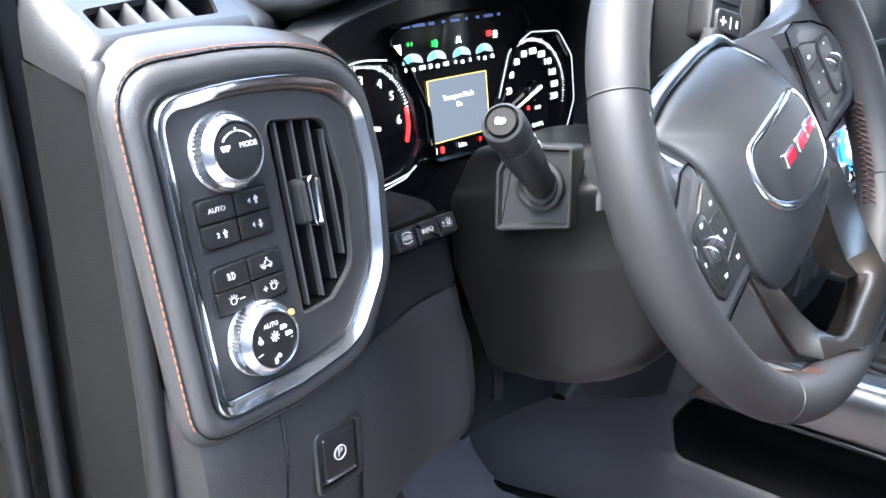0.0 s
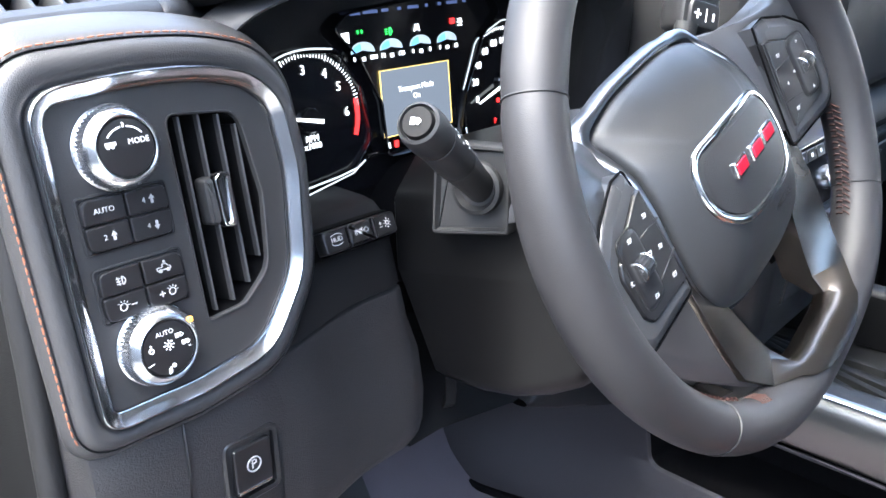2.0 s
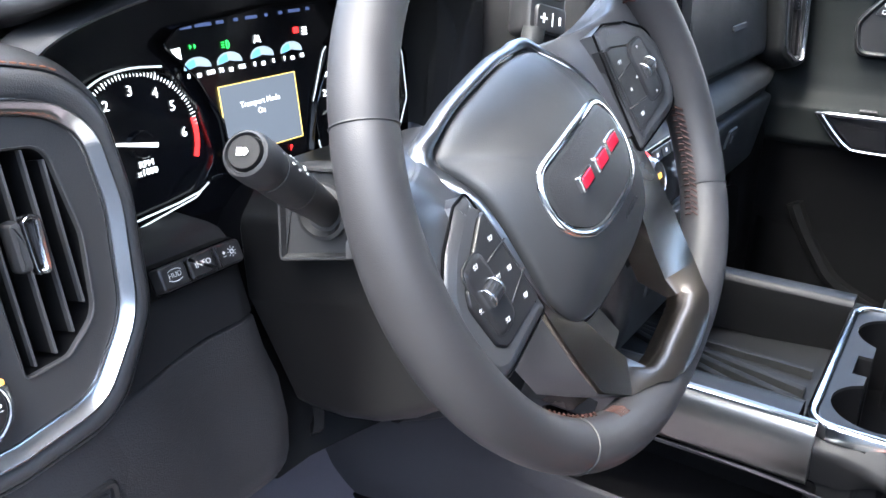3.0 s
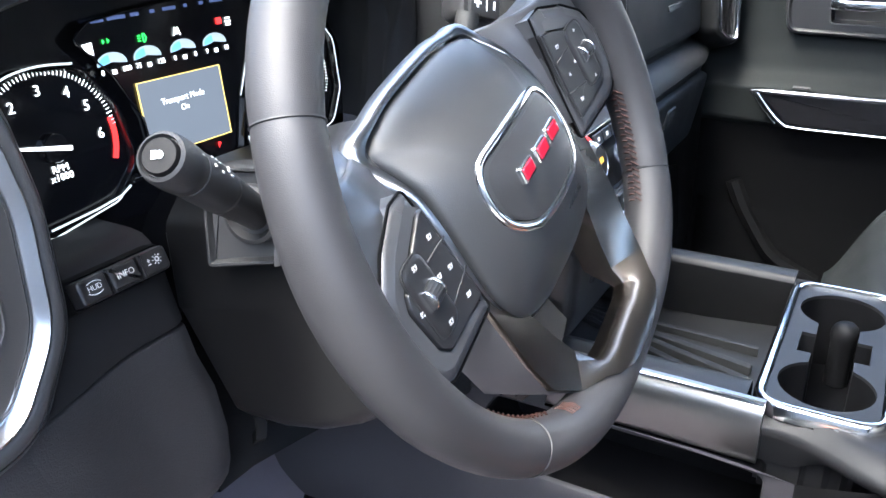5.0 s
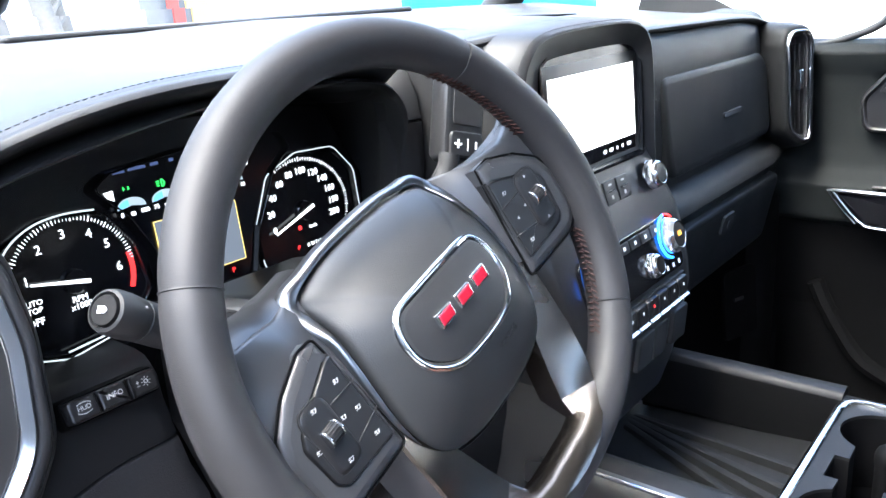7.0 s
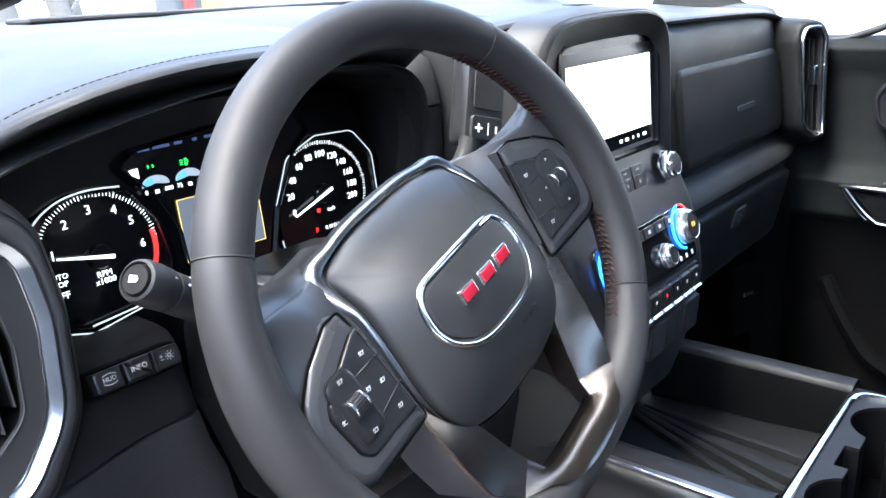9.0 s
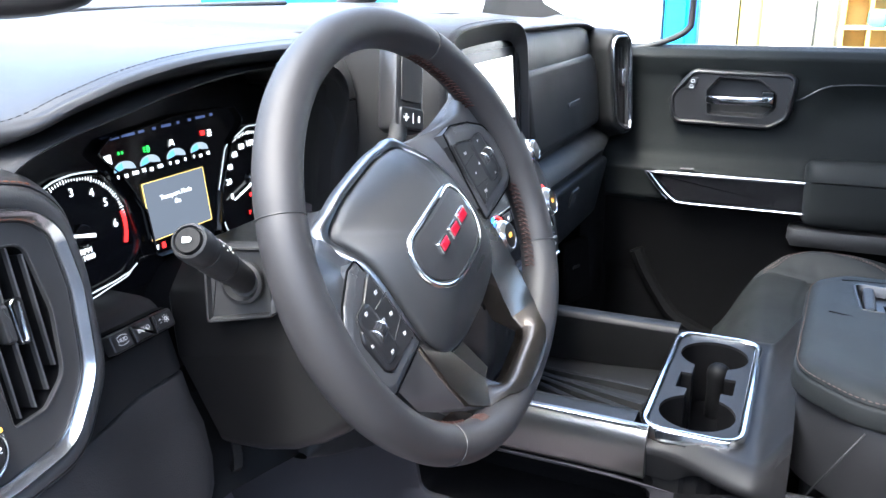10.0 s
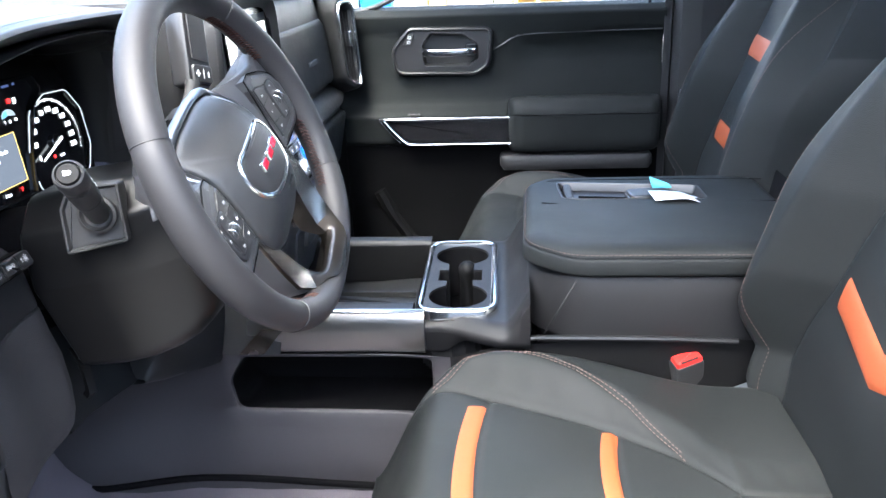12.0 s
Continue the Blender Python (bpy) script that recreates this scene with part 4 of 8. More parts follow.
for i, (dx, top, low) in enumerate(((-0.6325, 0.740, 0.633), (-0.6205, 0.7395, 0.635), (-0.6085, 0.738, 0.642), (-0.5985, 0.731, 0.655))):
    b = bmesh.new()
    pp = pod_pts([(dx, low), (dx, top)])
    rows, blade = [], []
    for f in [j / 8 for j in range(9)]:
        x, y = pp[0][0], pp[0][1] + (pp[1][1] - pp[0][1]) * f
        rows.append([POD @ Vector((x + 0.0006, y, -0.0125)), POD @ Vector((x + 0.0009, y, -0.0090)), POD @ Vector((x + 0.0003, y, -0.0080)), POD @ Vector((x - 0.0006, y, -0.0088)), POD @ Vector((x - 0.0008, y, -0.0125))])
        blade.append([POD @ Vector((x + 0.0005, y, -0.012)), POD @ Vector((x - 0.0006, y, -0.012)), POD @ Vector((x - 0.0026, y, -0.026)), POD @ Vector((x - 0.0014, y, -0.026))])
    loft(b, rows, close_u=True, ends=True)
    vane = part("vane", b, M_FACE, vent)
    # blades darker than the vane edges, as shade inside the vent
    part("blade", loft(bmesh.new(), blade, close_u=True, ends=True), M_DARKSHADED, vane, "blade behind the edge, coloured dark as in shade")
tabm = at(POD, *pod_pts([(-0.6190, 0.6925)])[0], -0.009)
part("tab", slab(round_poly([(-0.008, -0.013), (0.006, -0.0145), (0.0062, 0.0145), (-0.008, 0.013)], 0.003), tabm, -0.006, 0.003, 0.003), M_PLASTIC, vent, "rubbed black slider")
b = sweep(bmesh.new(), round_poly([(-0.0020, -0.0155), (0.0065, -0.0165), (0.0078, 0.0140), (0.0015, 0.0165), (-0.0030, 0.0130)], 0.0042, 6), tabm, [(0, 0.0018), (0, 0.0058), (0.0009, 0.0070), (0.0024, 0.0068), (0.0034, 0.0045), (0.0036, 0.002)], loop=True)
part("tab_trim", b, M_CHROME, vent, "chrome slider trim")


# ---------------------------------------------------------------- instrument cluster
CL = frame_at((-0.38, 0.225, 0.70), (1, 0, 0), (0, -1, 0.10))


def cl_pts(pts):
    return [(x + 0.38, (z - 0.70) / 0.995) for x, z in pts]


def cl(x, z, h=0.0):
    return at(CL, *cl_pts([(x, z)])[0], h)


cluster = thing("instrument_cluster", "black instrument cluster with two lit gauges and grey display", "gauge cluster", (-0.38, 0.23, 0.65))
part("lens", slab(round_poly(cl_pts([(-0.555, 0.640), (-0.185, 0.640), (-0.175, 0.72), (-0.215, 0.795), (-0.30, 0.805), (-0.46, 0.805), (-0.545, 0.775)]), 0.02), CL, -0.02, -0.001, 0.002), M_LENS, cluster)


def gauge(name, outline, radii, open_from, open_to, label):
    pts = ccw(round_poly(cl_pts(outline), radii, 8))
    g = part(name, sweep(bmesh.new(), pts, CL, [(0.004, -0.002), (0.0, 0.003), (0.0008, 0.0042), (0.0018, 0.0038), (0.003, 0.0005), (0.0034, 0.0003)]), M_GLOSS, cluster, label)
    k = len(pts)
    b = bmesh.new()
    a, c = int(k * open_from), int(k * open_to)
    idx = [i % k for i in range(a, c)]
    tube(b, [CL @ Vector((pts[i][0] * 1.0, pts[i][1], 0.0042)) for i in idx], 0.0006, 8)
    part("ring", b, M_RING, g, "bright lit ring")
    return g


tach = gauge("tachometer", [(-0.547, 0.690), (-0.530, 0.655), (-0.505, 0.648), (-0.450, 0.657), (-0.428, 0.680), (-0.434, 0.718), (-0.455, 0.748), (-0.50, 0.752), (-0.535, 0.738)], 0.016, 0.06, 0.42, "tachometer with white figures")
b = bmesh.new()
tube(b, spline([CL @ Vector((*cl_pts([(x, z)])[0], 0.005)) for x, z in ((-0.543, 0.712), (-0.532, 0.735), (-0.512, 0.748), (-0.488, 0.752), (-0.462, 0.750))], 6), 0.0007, 8)
part("ring", b, M_RING, tach, "bright lit ring")
speed = gauge("speedometer", [(-0.318, 0.656), (-0.262, 0.649), (-0.207, 0.656), (-0.190, 0.684), (-0.191, 0.728), (-0.214, 0.754), (-0.262, 0.756), (-0.299, 0.742), (-0.320, 0.700)], 0.016, 0.0, 1.0, "speedometer with white figures")


def dial(g, cx, cz, rx, rz, texts, size, ticks, tr):
    for ang, t in texts:
        m = cl(cx + rx * math.cos(radians(ang)), cz + rz * math.sin(radians(ang)), 0.0012)
        part("figure", words(t, m, size, 0.0002), M_LIT, g)
    b = bmesh.new()
    for i in range(ticks[2] + 1):
        a = ticks[0] + (ticks[1] - ticks[0]) * i / ticks[2]
        long = i % 5 == 0
        m = cl(cx + tr[0] * math.cos(radians(a)), cz + tr[1] * math.sin(radians(a)), 0.0008) @ Matrix.Rotation(radians(a), 4, "Z")
        bar(b, m, 0.0040 if long else 0.0028, 0.0006 if long else 0.00028, 0, 0.0005)
    part("tick_scale", b, M_LIT, g, kind="stuff")


dial(tach, -0.486, 0.704, 0.0355, 0.0335, [(168, "1"), (127, "2"), (93, "3"), (60, "4"), (33, "5"), (-2, "6")], 0.0098, (200, 4, 58), (0.0470, 0.0440))
b = bmesh.new()
for i in range(4):
    a = 8 - 9.0 * i
    bar(b, cl(-0.487 + 0.0470 * math.cos(radians(a)), 0.702 + 0.0440 * math.sin(radians(a)), 0.0008) @ Matrix.Rotation(radians(a), 4, "Z"), 0.0040, 0.0072, 0, 0.0005)
part("red_zone", b, M_LITRED, tach, "red zone")
b = words("RPM", cl(-0.486, 0.6885, 0.0012), 0.0065, 0.0002)
me = bpy.data.meshes.new("words")
w = words("x1000", cl(-0.486, 0.6830, 0.0012), 0.0065, 0.0002)
w.to_mesh(me)
b.from_mesh(me)
part("legend", b, M_LIT, tach)
for t, z in (("AUTO", 0.6950), ("STOP", 0.6895), ("OFF", 0.6810)):
    part("legend", words(t, cl(-0.521, z, 0.0012), 0.0058 if t != "OFF" else 0.0075, 0.0002), M_LIT, tach)
dial(speed, -0.260, 0.701, 0.0390, 0.0370, [(197, "0"), (173, "20"), (150, "40"), (127, "60"), (106, "80"), (85, "100"), (62, "120"), (42, "140"), (22, "160"), (3, "180"), (-15, "200")], 0.0088, (118, -20, 44), (0.0560, 0.0480))


def needle(g, cx, cz, ang, length):
    m = cl(cx, cz, 0.004) @ Matrix.Rotation(radians(ang), 4, "Z")
    part("needle_hub", lathe(bmesh.new(), cl(cx, cz), [(0.0095, 0.0), (0.0095, 0.003), (0.0085, 0.0042), (0.0002, 0.0045)], 28), M_GLOSS, g)
    part("needle", slab(round_poly([(-0.010, -0.0016), (length, -0.0007), (length, 0.0007), (-0.010, 0.0016)], 0.0004), m, 0.001, 0.0024, 0.0004), M_LIT, g, "white lit needle")


needle(tach, -0.487, 0.702, 168, 0.034)
needle(speed, -0.260, 0.701, 199, 0.042)
part("gear_letter", words("P", cl(-0.2735, 0.668, 0.0012), 0.0066, 0.0002), M_LITRED, speed, "red lit letter P")
part("gear_scale", words("R N D L", cl(-0.2535, 0.668, 0.0012), 0.0054, 0.0002), M_LIT, speed)
part("legend", words("km/h", cl(-0.252, 0.6845, 0.0012), 0.0048, 0.0002), M_LIT, speed)
part("warning_lamp", slab(rect(0.004, 0.004, 0.001), cl(-0.268, 0.686), 0.0006, 0.0012, 0.0002), M_LITRED, speed)

# centre stack of the cluster: raised frame, warning strip, four small gauges, display
FRAME = ccw(round_poly(cl_pts([(-0.446, 0.774), (-0.462, 0.764), (-0.437, 0.738), (-0.420, 0.705), (-0.418, 0.662), (-0.330, 0.660), (-0.318, 0.700), (-0.292, 0.745), (-0.268, 0.764), (-0.280, 0.780), (-0.36, 0.782)]), 0.006, 4))
cf = part("display_frame", sweep(bmesh.new(), FRAME, CL, [(0.004, 0.0), (0, 0.008), (0.0006, 0.0086), (0.0014, 0.0082), (0.0024, 0.0035)]), M_GLOSS, cluster, "gloss black display frame")
disp = part("display", slab(cl_pts([(-0.4165, 0.6775), (-0.3375, 0.6775), (-0.3375, 0.7285), (-0.4165, 0.7285)]), CL, 0.003, 0.0048, 0.0003), M_DISPLAY, cluster, "grey message display")
b = bmesh.new()
sweep(b, cl_pts([(-0.417, 0.677), (-0.337, 0.677), (-0.337, 0.729), (-0.417, 0.729)]), CL, [(0, 0.0042), (0, 0.0051), (0.0005, 0.0051), (0.0005, 0.0042)], loop=True)
part("border", b, M_GOLD, disp, "thin gold border")
part("message", words("Transport Mode", cl(-0.378, 0.7125, 0.0051), 0.0062, 0.0001), M_LIT, disp)
part("message", words("On", cl(-0.378, 0.7055, 0.0051), 0.0062, 0.0001), M_LIT, disp)
part("range_letter", words("E", cl(-0.413, 0.6705, 0.005), 0.006, 0.0002), M_LIT, cf)
part("gear_letter", words("P", cl(-0.352, 0.6705, 0.005), 0.0062, 0.0002), M_LITRED, cf)
part("odometer", words("1 km", cl(-0.378, 0.6705, 0.005), 0.0056, 0.0002), M_LIT, cf)
part("fuel_lamp", slab(rect(0.004, 0.0055, 0.001), cl(-0.4045, 0.6705), 0.004, 0.005, 0.0003), M_LITRED, cf)
for i, (gx, lo, hi) in enumerate(((-0.434, "0", "800"), (-0.401, "75", "125"), (-0.368, "0", "8"), (-0.336, "9", "18"))):
    gz = 0.7405
    if i == 0:
        gx += 0.003
    b = bmesh.new()
    arc = [(0.0120 * math.cos(math.pi * j / 14), 0.0072 * math.sin(math.pi * j / 14)) for j in range(15)]
    sweep(b, ccw([(0.0120, -0.0010)] + arc + [(-0.0120, -0.0010), (-0.006, -0.0002), (0.0, 0.0010), (0.006, -0.0002)]), cl(gx, gz + 0.0045), [(0, 0.0036), (0, 0.0042)])
    mg = part("small_gauge", b, M_LITGREY, cf, "small grey arc gauge")
    b = bmesh.new()
    field = [(0.0112 * math.cos(math.pi * j / 14), 0.0002 + 0.0060 * math.sin(math.pi * j / 14)) for j in range(8, 15)]
    sweep(b, ccw(field + [(-0.0112, -0.0006), (-0.0060, 0.0002), (-0.002, 0.0012)]), cl(gx, gz + 0.0045), [(0, 0.0043), (0, 0.0046)])
    part("blue_field", b, M_LITSOFT, mg, "pale blue part of the arc")
    b = words(lo, cl(gx - 0.0095, gz - 0.0005, 0.0045), 0.0050, 0.0002)
    w = words(hi, cl(gx + 0.0105, gz - 0.0005, 0.0045), 0.0050, 0.0002)
    me = bpy.data.meshes.new("words")
    w.to_mesh(me)
    w.free()
    b.from_mesh(me)
    bar(b, cl(gx, gz - 0.001, 0.004), 0.0035, 0.003, 0, 0.0005)
    part("scale", b, M_LIT, mg)
b = bmesh.new()
for dx in (-0.0024, 0.0016):
    sweep(b, ccw([(dx, -0.0016), (dx + 0.0014, 0), (dx, 0.0016)]), cl(-0.433, 0.7595), [(0, 0.0042), (0, 0.0048)])
part("side_lamp_symbol", b, M_LITGREEN, cf, "green lamp symbol")
b = sweep(bmesh.new(), round_poly([(-0.0006, -0.003), (0.0014, -0.003), (0.003, 0), (0.0014, 0.003), (-0.0006, 0.003)], 0.0008), cl(-0.402, 0.7575), [(0, 0.0042), (0, 0.0048), (0.0008, 0.0048), (0.0008, 0.0042)], loop=True)
for j in (-1, 0, 1):
    bar(b, cl(-0.4055, 0.7575 + 0.0017 * j, 0.0042), 0.0024, 0.0007)
part("head_lamp_symbol", b, M_LITGREEN, cf, "green lamp symbol")
b = bmesh.new()
for s in (-1, 1):
    bar(b, cl(-0.3715 + 0.0022 * s, 0.7580, 0.0042) @ Matrix.Rotation(radians(18 * s), 4, "Z"), 0.0008, 0.006)
bar(b, cl(-0.3715, 0.7580, 0.0042), 0.0018, 0.004)
part("lane_symbol", b, M_LIT, cf)
b = bmesh.new()
for j, wd in enumerate((0.005, 0.006, 0.005)):
    bar(b, cl(-0.319, 0.7610 - 0.0024 * j, 0.0042), wd, 0.0014)
part("warning_text", b, M_LIT, cf)
b = bmesh.new()
sweep(b, ccw([(-0.0042, 0.0036), (0.0034, 0.0042), (0.0034, -0.0040), (-0.0016, -0.0012)]), cl(-0.4475, 0.7560), [(0, 0.0042), (0, 0.0048)])
part("message_symbol", b, M_LIT, cf)
part("red_lamp", slab(rect(0.0056, 0.0048, 0.001), cl(-0.3285, 0.7600), 0.004, 0.005, 0.0003), M_LITRED, cf)
b = bmesh.new()
for i, wd in enumerate((0.010, 0.015, 0.007, 0.004, 0.012, 0.003, 0.004, 0.013, 0.004)):
    bar(b, cl(-0.436 + 0.0155 * i, 0.7728 + 0.0003 * i, 0.0042), wd, 0.0024)
part("compass_strip", b, M_LITDIM, cf, "dim blue strip of marks")
b = bmesh.new()
tube(b, [CL @ Vector((*cl_pts([(x, z)])[0], 0.006)) for x, z in ((-0.441, 0.6645), (-0.450, 0.6600), (-0.470, 0.6570), (-0.506, 0.6540))], 0.0007, 6)
part("trim_line", b, M_RING, cluster, "bright lower trim line")
part("brand_bar", slab(rect(0.011, 0.0032, 0.0005), cl(-0.431, 0.6660), 0.002, 0.0045, 0.0004), M_SATIN, cluster)


# ---------------------------------------------------------------- steering wheel, column, levers
W_N = Vector((-0.088, -0.923, 0.374)).normalized()
W_C = Vector((-0.395, -0.060, 0.716))
LEVEL = frame_at(W_C, (1, -0.095, 0), W_N)
WH = LEVEL @ Matrix.Rotation(radians(21.0), 4, "Z")
wheel = thing("steering_wheel", "black leather steering wheel turned a little off straight", "steering wheel", tuple(W_C))
R_RIM, R_TUBE, D_RIM = 0.1625, 0.0156, -0.011


def rim_radius(a):
    """The rim, a little flat at its foot."""
    return R_RIM - 0.012 * max(0.0, math.cos(a + math.pi / 2)) ** 8


def rim_point(a, s, swell=1.0):
    """A point on the rim's skin: a round the wheel, s round the bar."""
    r = rim_radius(a)
    grip = 1.0 + 0.07 * math.exp(-((math.cos(a) ** 2 - 1) / 0.12) ** 2)
    return WH @ Vector(((r + R_TUBE * grip * swell * math.cos(s) * 0.98) * math.cos(a), (r + R_TUBE * grip * swell * math.cos(s) * 0.98) * math.sin(a), D_RIM + R_TUBE * grip * swell * math.sin(s) * 1.08))


SEAMS = [radians(v) for v in (40.5, 141.2, 221.0, 320.0)]
for i in range(4):
    a0, a1 = SEAMS[i], SEAMS[(i + 1) % 4] + (2 * math.pi if i == 3 else 0)
    n = 40
    rows = []
    for j in range(n + 1):
        a = a0 + (a1 - a0) * j / n
        end = min(j, n - j)
        sw = 0.965 if end == 0 else 0.995 if end == 1 else 1.0
        rows.append([rim_point(a, 2 * math.pi * k / 28, sw) for k in range(28)])
    part("rim", loft(bmesh.new(), rows, close_u=True), M_WHEEL, wheel, "smooth black leather rim" if i in (0, 2) else "fine-grained leather grip")
for a in SEAMS:
    b = bmesh.new()
    tube(b, [rim_point(a, 2 * math.pi * k / 28, 0.975) for k in range(28)], 0.0007, 5, closed=True)
    part("rim_seam", b, M_DARK, wheel)
for a0, a1 in ((-0.86, -0.31), (0.25, 0.84), (math.pi - 0.84, math.pi - 0.25), (math.pi + 0.31, math.pi + 0.86)):
    b = bmesh.new()
    n = int((a1 - a0) * 36)
    for j in range(n):
        a = a0 + (a1 - a0) * j / n
        for s0, s1 in ((2.98, 3.28), (3.28, 3.58)):
            tube(b, [rim_point(a + (0.012 if s0 > 3.2 else 0), s0, 1.0), rim_point(a + 0.016, (s0 + s1) / 2, 1.075), rim_point(a + (0.026 if s0 < 3.2 else 0.014), s1, 1.0)], 0.00075, 4)
    part("inner_stitching", b, M_BROWN, wheel, "brown baseball stitching on the inner rim", kind="stuff")

# airbag cover: strongly domed, its upper corners lie deep
HALF_HUB = [(0.0, 0.0615, -0.0425), (0.030, 0.0605, -0.0430), (0.050, 0.0565, -0.0440), (0.0600, 0.0530, -0.0443), (0.0640, 0.0485, -0.0430), (0.0652, 0.0400, -0.0350), (0.0668, 0.0263, -0.0252), (0.0695, 0.0080, -0.0200), (0.0712, -0.0100, -0.0182), (0.0720, -0.0320, -0.0176), (0.0690, -0.0560, -0.0180), (0.0570, -0.0755, -0.0205), (0.030, -0.0865, -0.0240), (0.0, -0.0885, -0.025)]
HUB = HALF_HUB + [(-x, y, z) for x, y, z in HALF_HUB[-2:0:-1]]
HUB = spline(HUB, 5, closed=True)


def dome(f, lift=0.0):
    return [WH @ Vector((p.x * f, -0.008 + (p.y + 0.008) * f, lift + 0.003 * (1 - f * f) + p.z * f ** 2.3)) for p in HUB]


rows = [[WH @ Vector((p.x * 0.97, -0.008 + (p.y + 0.008) * 0.97, p.z - 0.02)) for p in HUB], dome(1.0, -0.006), dome(0.995, -0.0025), dome(0.98, -0.0005)] + [dome(f) for f in (0.95, 0.9, 0.82, 0.74, 0.66, 0.56, 0.45, 0.34, 0.22, 0.1, 0.02)]
cover = part("airbag_cover", loft(bmesh.new(), rows, close_u=True, ends=True), M_COVER, wheel, "domed black airbag cover", sharp=80)


def dome_height(u, v):
    """Height of the cover over a point of its face."""
    q, best = Vector((u, v + 0.008)), 0.0
    for p in HUB:
        d = Vector((p.x, p.y + 0.008))
        if q.length > 1e-6 and q.normalized().dot(d.normalized()) > best:
            best, f, pz = q.normalized().dot(d.normalized()), q.length / d.length, p.z
    return 0.003 * (1 - f * f) + pz * f ** 2.3 if q.length > 1e-6 else 0.003


EMB = [(-0.046, 0.0125), (-0.028, 0.0210), (0.028, 0.0210), (0.046, 0.0125), (0.0505, -0.008), (0.043, -0.0255), (0.022, -0.0365), (-0.022, -0.0365), (-0.043, -0.0255), (-0.0505, -0.008)]
EMB = ccw([(p.x, p.y) for p in spline([(x, y, 0) for x, y in EMB], 6, closed=True)])


def on_dome(pts, ring):
    return [[WH @ Vector((x, y, dome_height(*q) + h)) for (x, y), q in zip(inset(pts, d) if d else pts, pts)] for d, h in ring]


part("emblem", loft(bmesh.new(), on_dome(EMB, [(-0.0004, -0.004), (0, 0.0008), (0.0008, 0.0022), (0.0018, 0.0028), (0.0058, 0.0016), (0.0066, 0.0008), (0.0070, -0.001)]), close_u=True), M_CHROME, cover, "chrome emblem frame", sharp=50)
rows = [[WH @ Vector((x * f, -0.008 + (y + 0.008) * f, dome_height(x * f, -0.008 + (y + 0.008) * f) + 0.0010)) for x, y in inset(EMB, 0.0060)] for f in (1.0, 0.85, 0.7, 0.5, 0.3, 0.1, 0.02)]
part("emblem_field", loft(bmesh.new(), rows, close_u=True, ends=True), M_PLASTIC, cover)
for i in range(3):
    m = at(WH, -0.0192 + 0.0192 * i, -0.003, dome_height(-0.0192 + 0.0192 * i, -0.003) - 0.0002)
    para = [(-0.0080, -0.0050), (0.0072, -0.0050), (0.0080, 0.0050), (-0.0072, 0.0050)]
    part("emblem_block", slab(round_poly(para, 0.0014), m, 0.0, 0.0036, 0.0010), M_CHROME, cover, "chrome-edged block")
    part("emblem_block", slab(round_poly([(x * 0.80, y * 0.70) for x, y in para], 0.001), m, 0.002, 0.0044, 0.0008), M_RED, cover, "glossy red block")
part("airbag_mark", words("AIRBAG", at(WH, 0.018, -0.048, dome_height(0.018, -0.048)), 0.0060, 0.0005), M_DARK, cover, "embossed lettering")

# dark bright-edged trim round the cover, slim along the top and heavy at the sides
rows = []
for i, p in enumerate(HUB):
    along = HUB[(i + 1) % len(HUB)] - HUB[i - 1]
    out = Vector((along.y, -along.x, 0)).normalized()
    if out.dot(Vector((p.x, p.y + 0.008, 0))) < 0:
        out = -out
    tip = math.exp(-((abs(p.x) - 0.066) / 0.012) ** 2) * smooth(p.y, 0.02, 0.045)
    low = smooth(-p.y, 0.030, 0.075)
    w = 0.0052 + 0.0040 * tip - 0.0034 * low
    gap = 0.0016 + 0.0006 * tip - 0.0010 * low
    rows.append([WH @ Vector((p.x + out.x * d, p.y + out.y * d, p.z + h)) for d, h in ((gap, -0.012), (gap, -0.0030), (gap + 0.0006, -0.0020), (gap + w * 0.3, -0.0019), (gap + w * 0.6, -0.0026), (gap + w * 0.85, -0.0042), (gap + w, -0.0066), (gap + w + 0.0003, -0.013))])
part("trim", loft(bmesh.new(), [list(r) for r in zip(*rows)], close_u=True), M_DARKTRIM, wheel, "bright-edged dark trim round the cover", sharp=50)

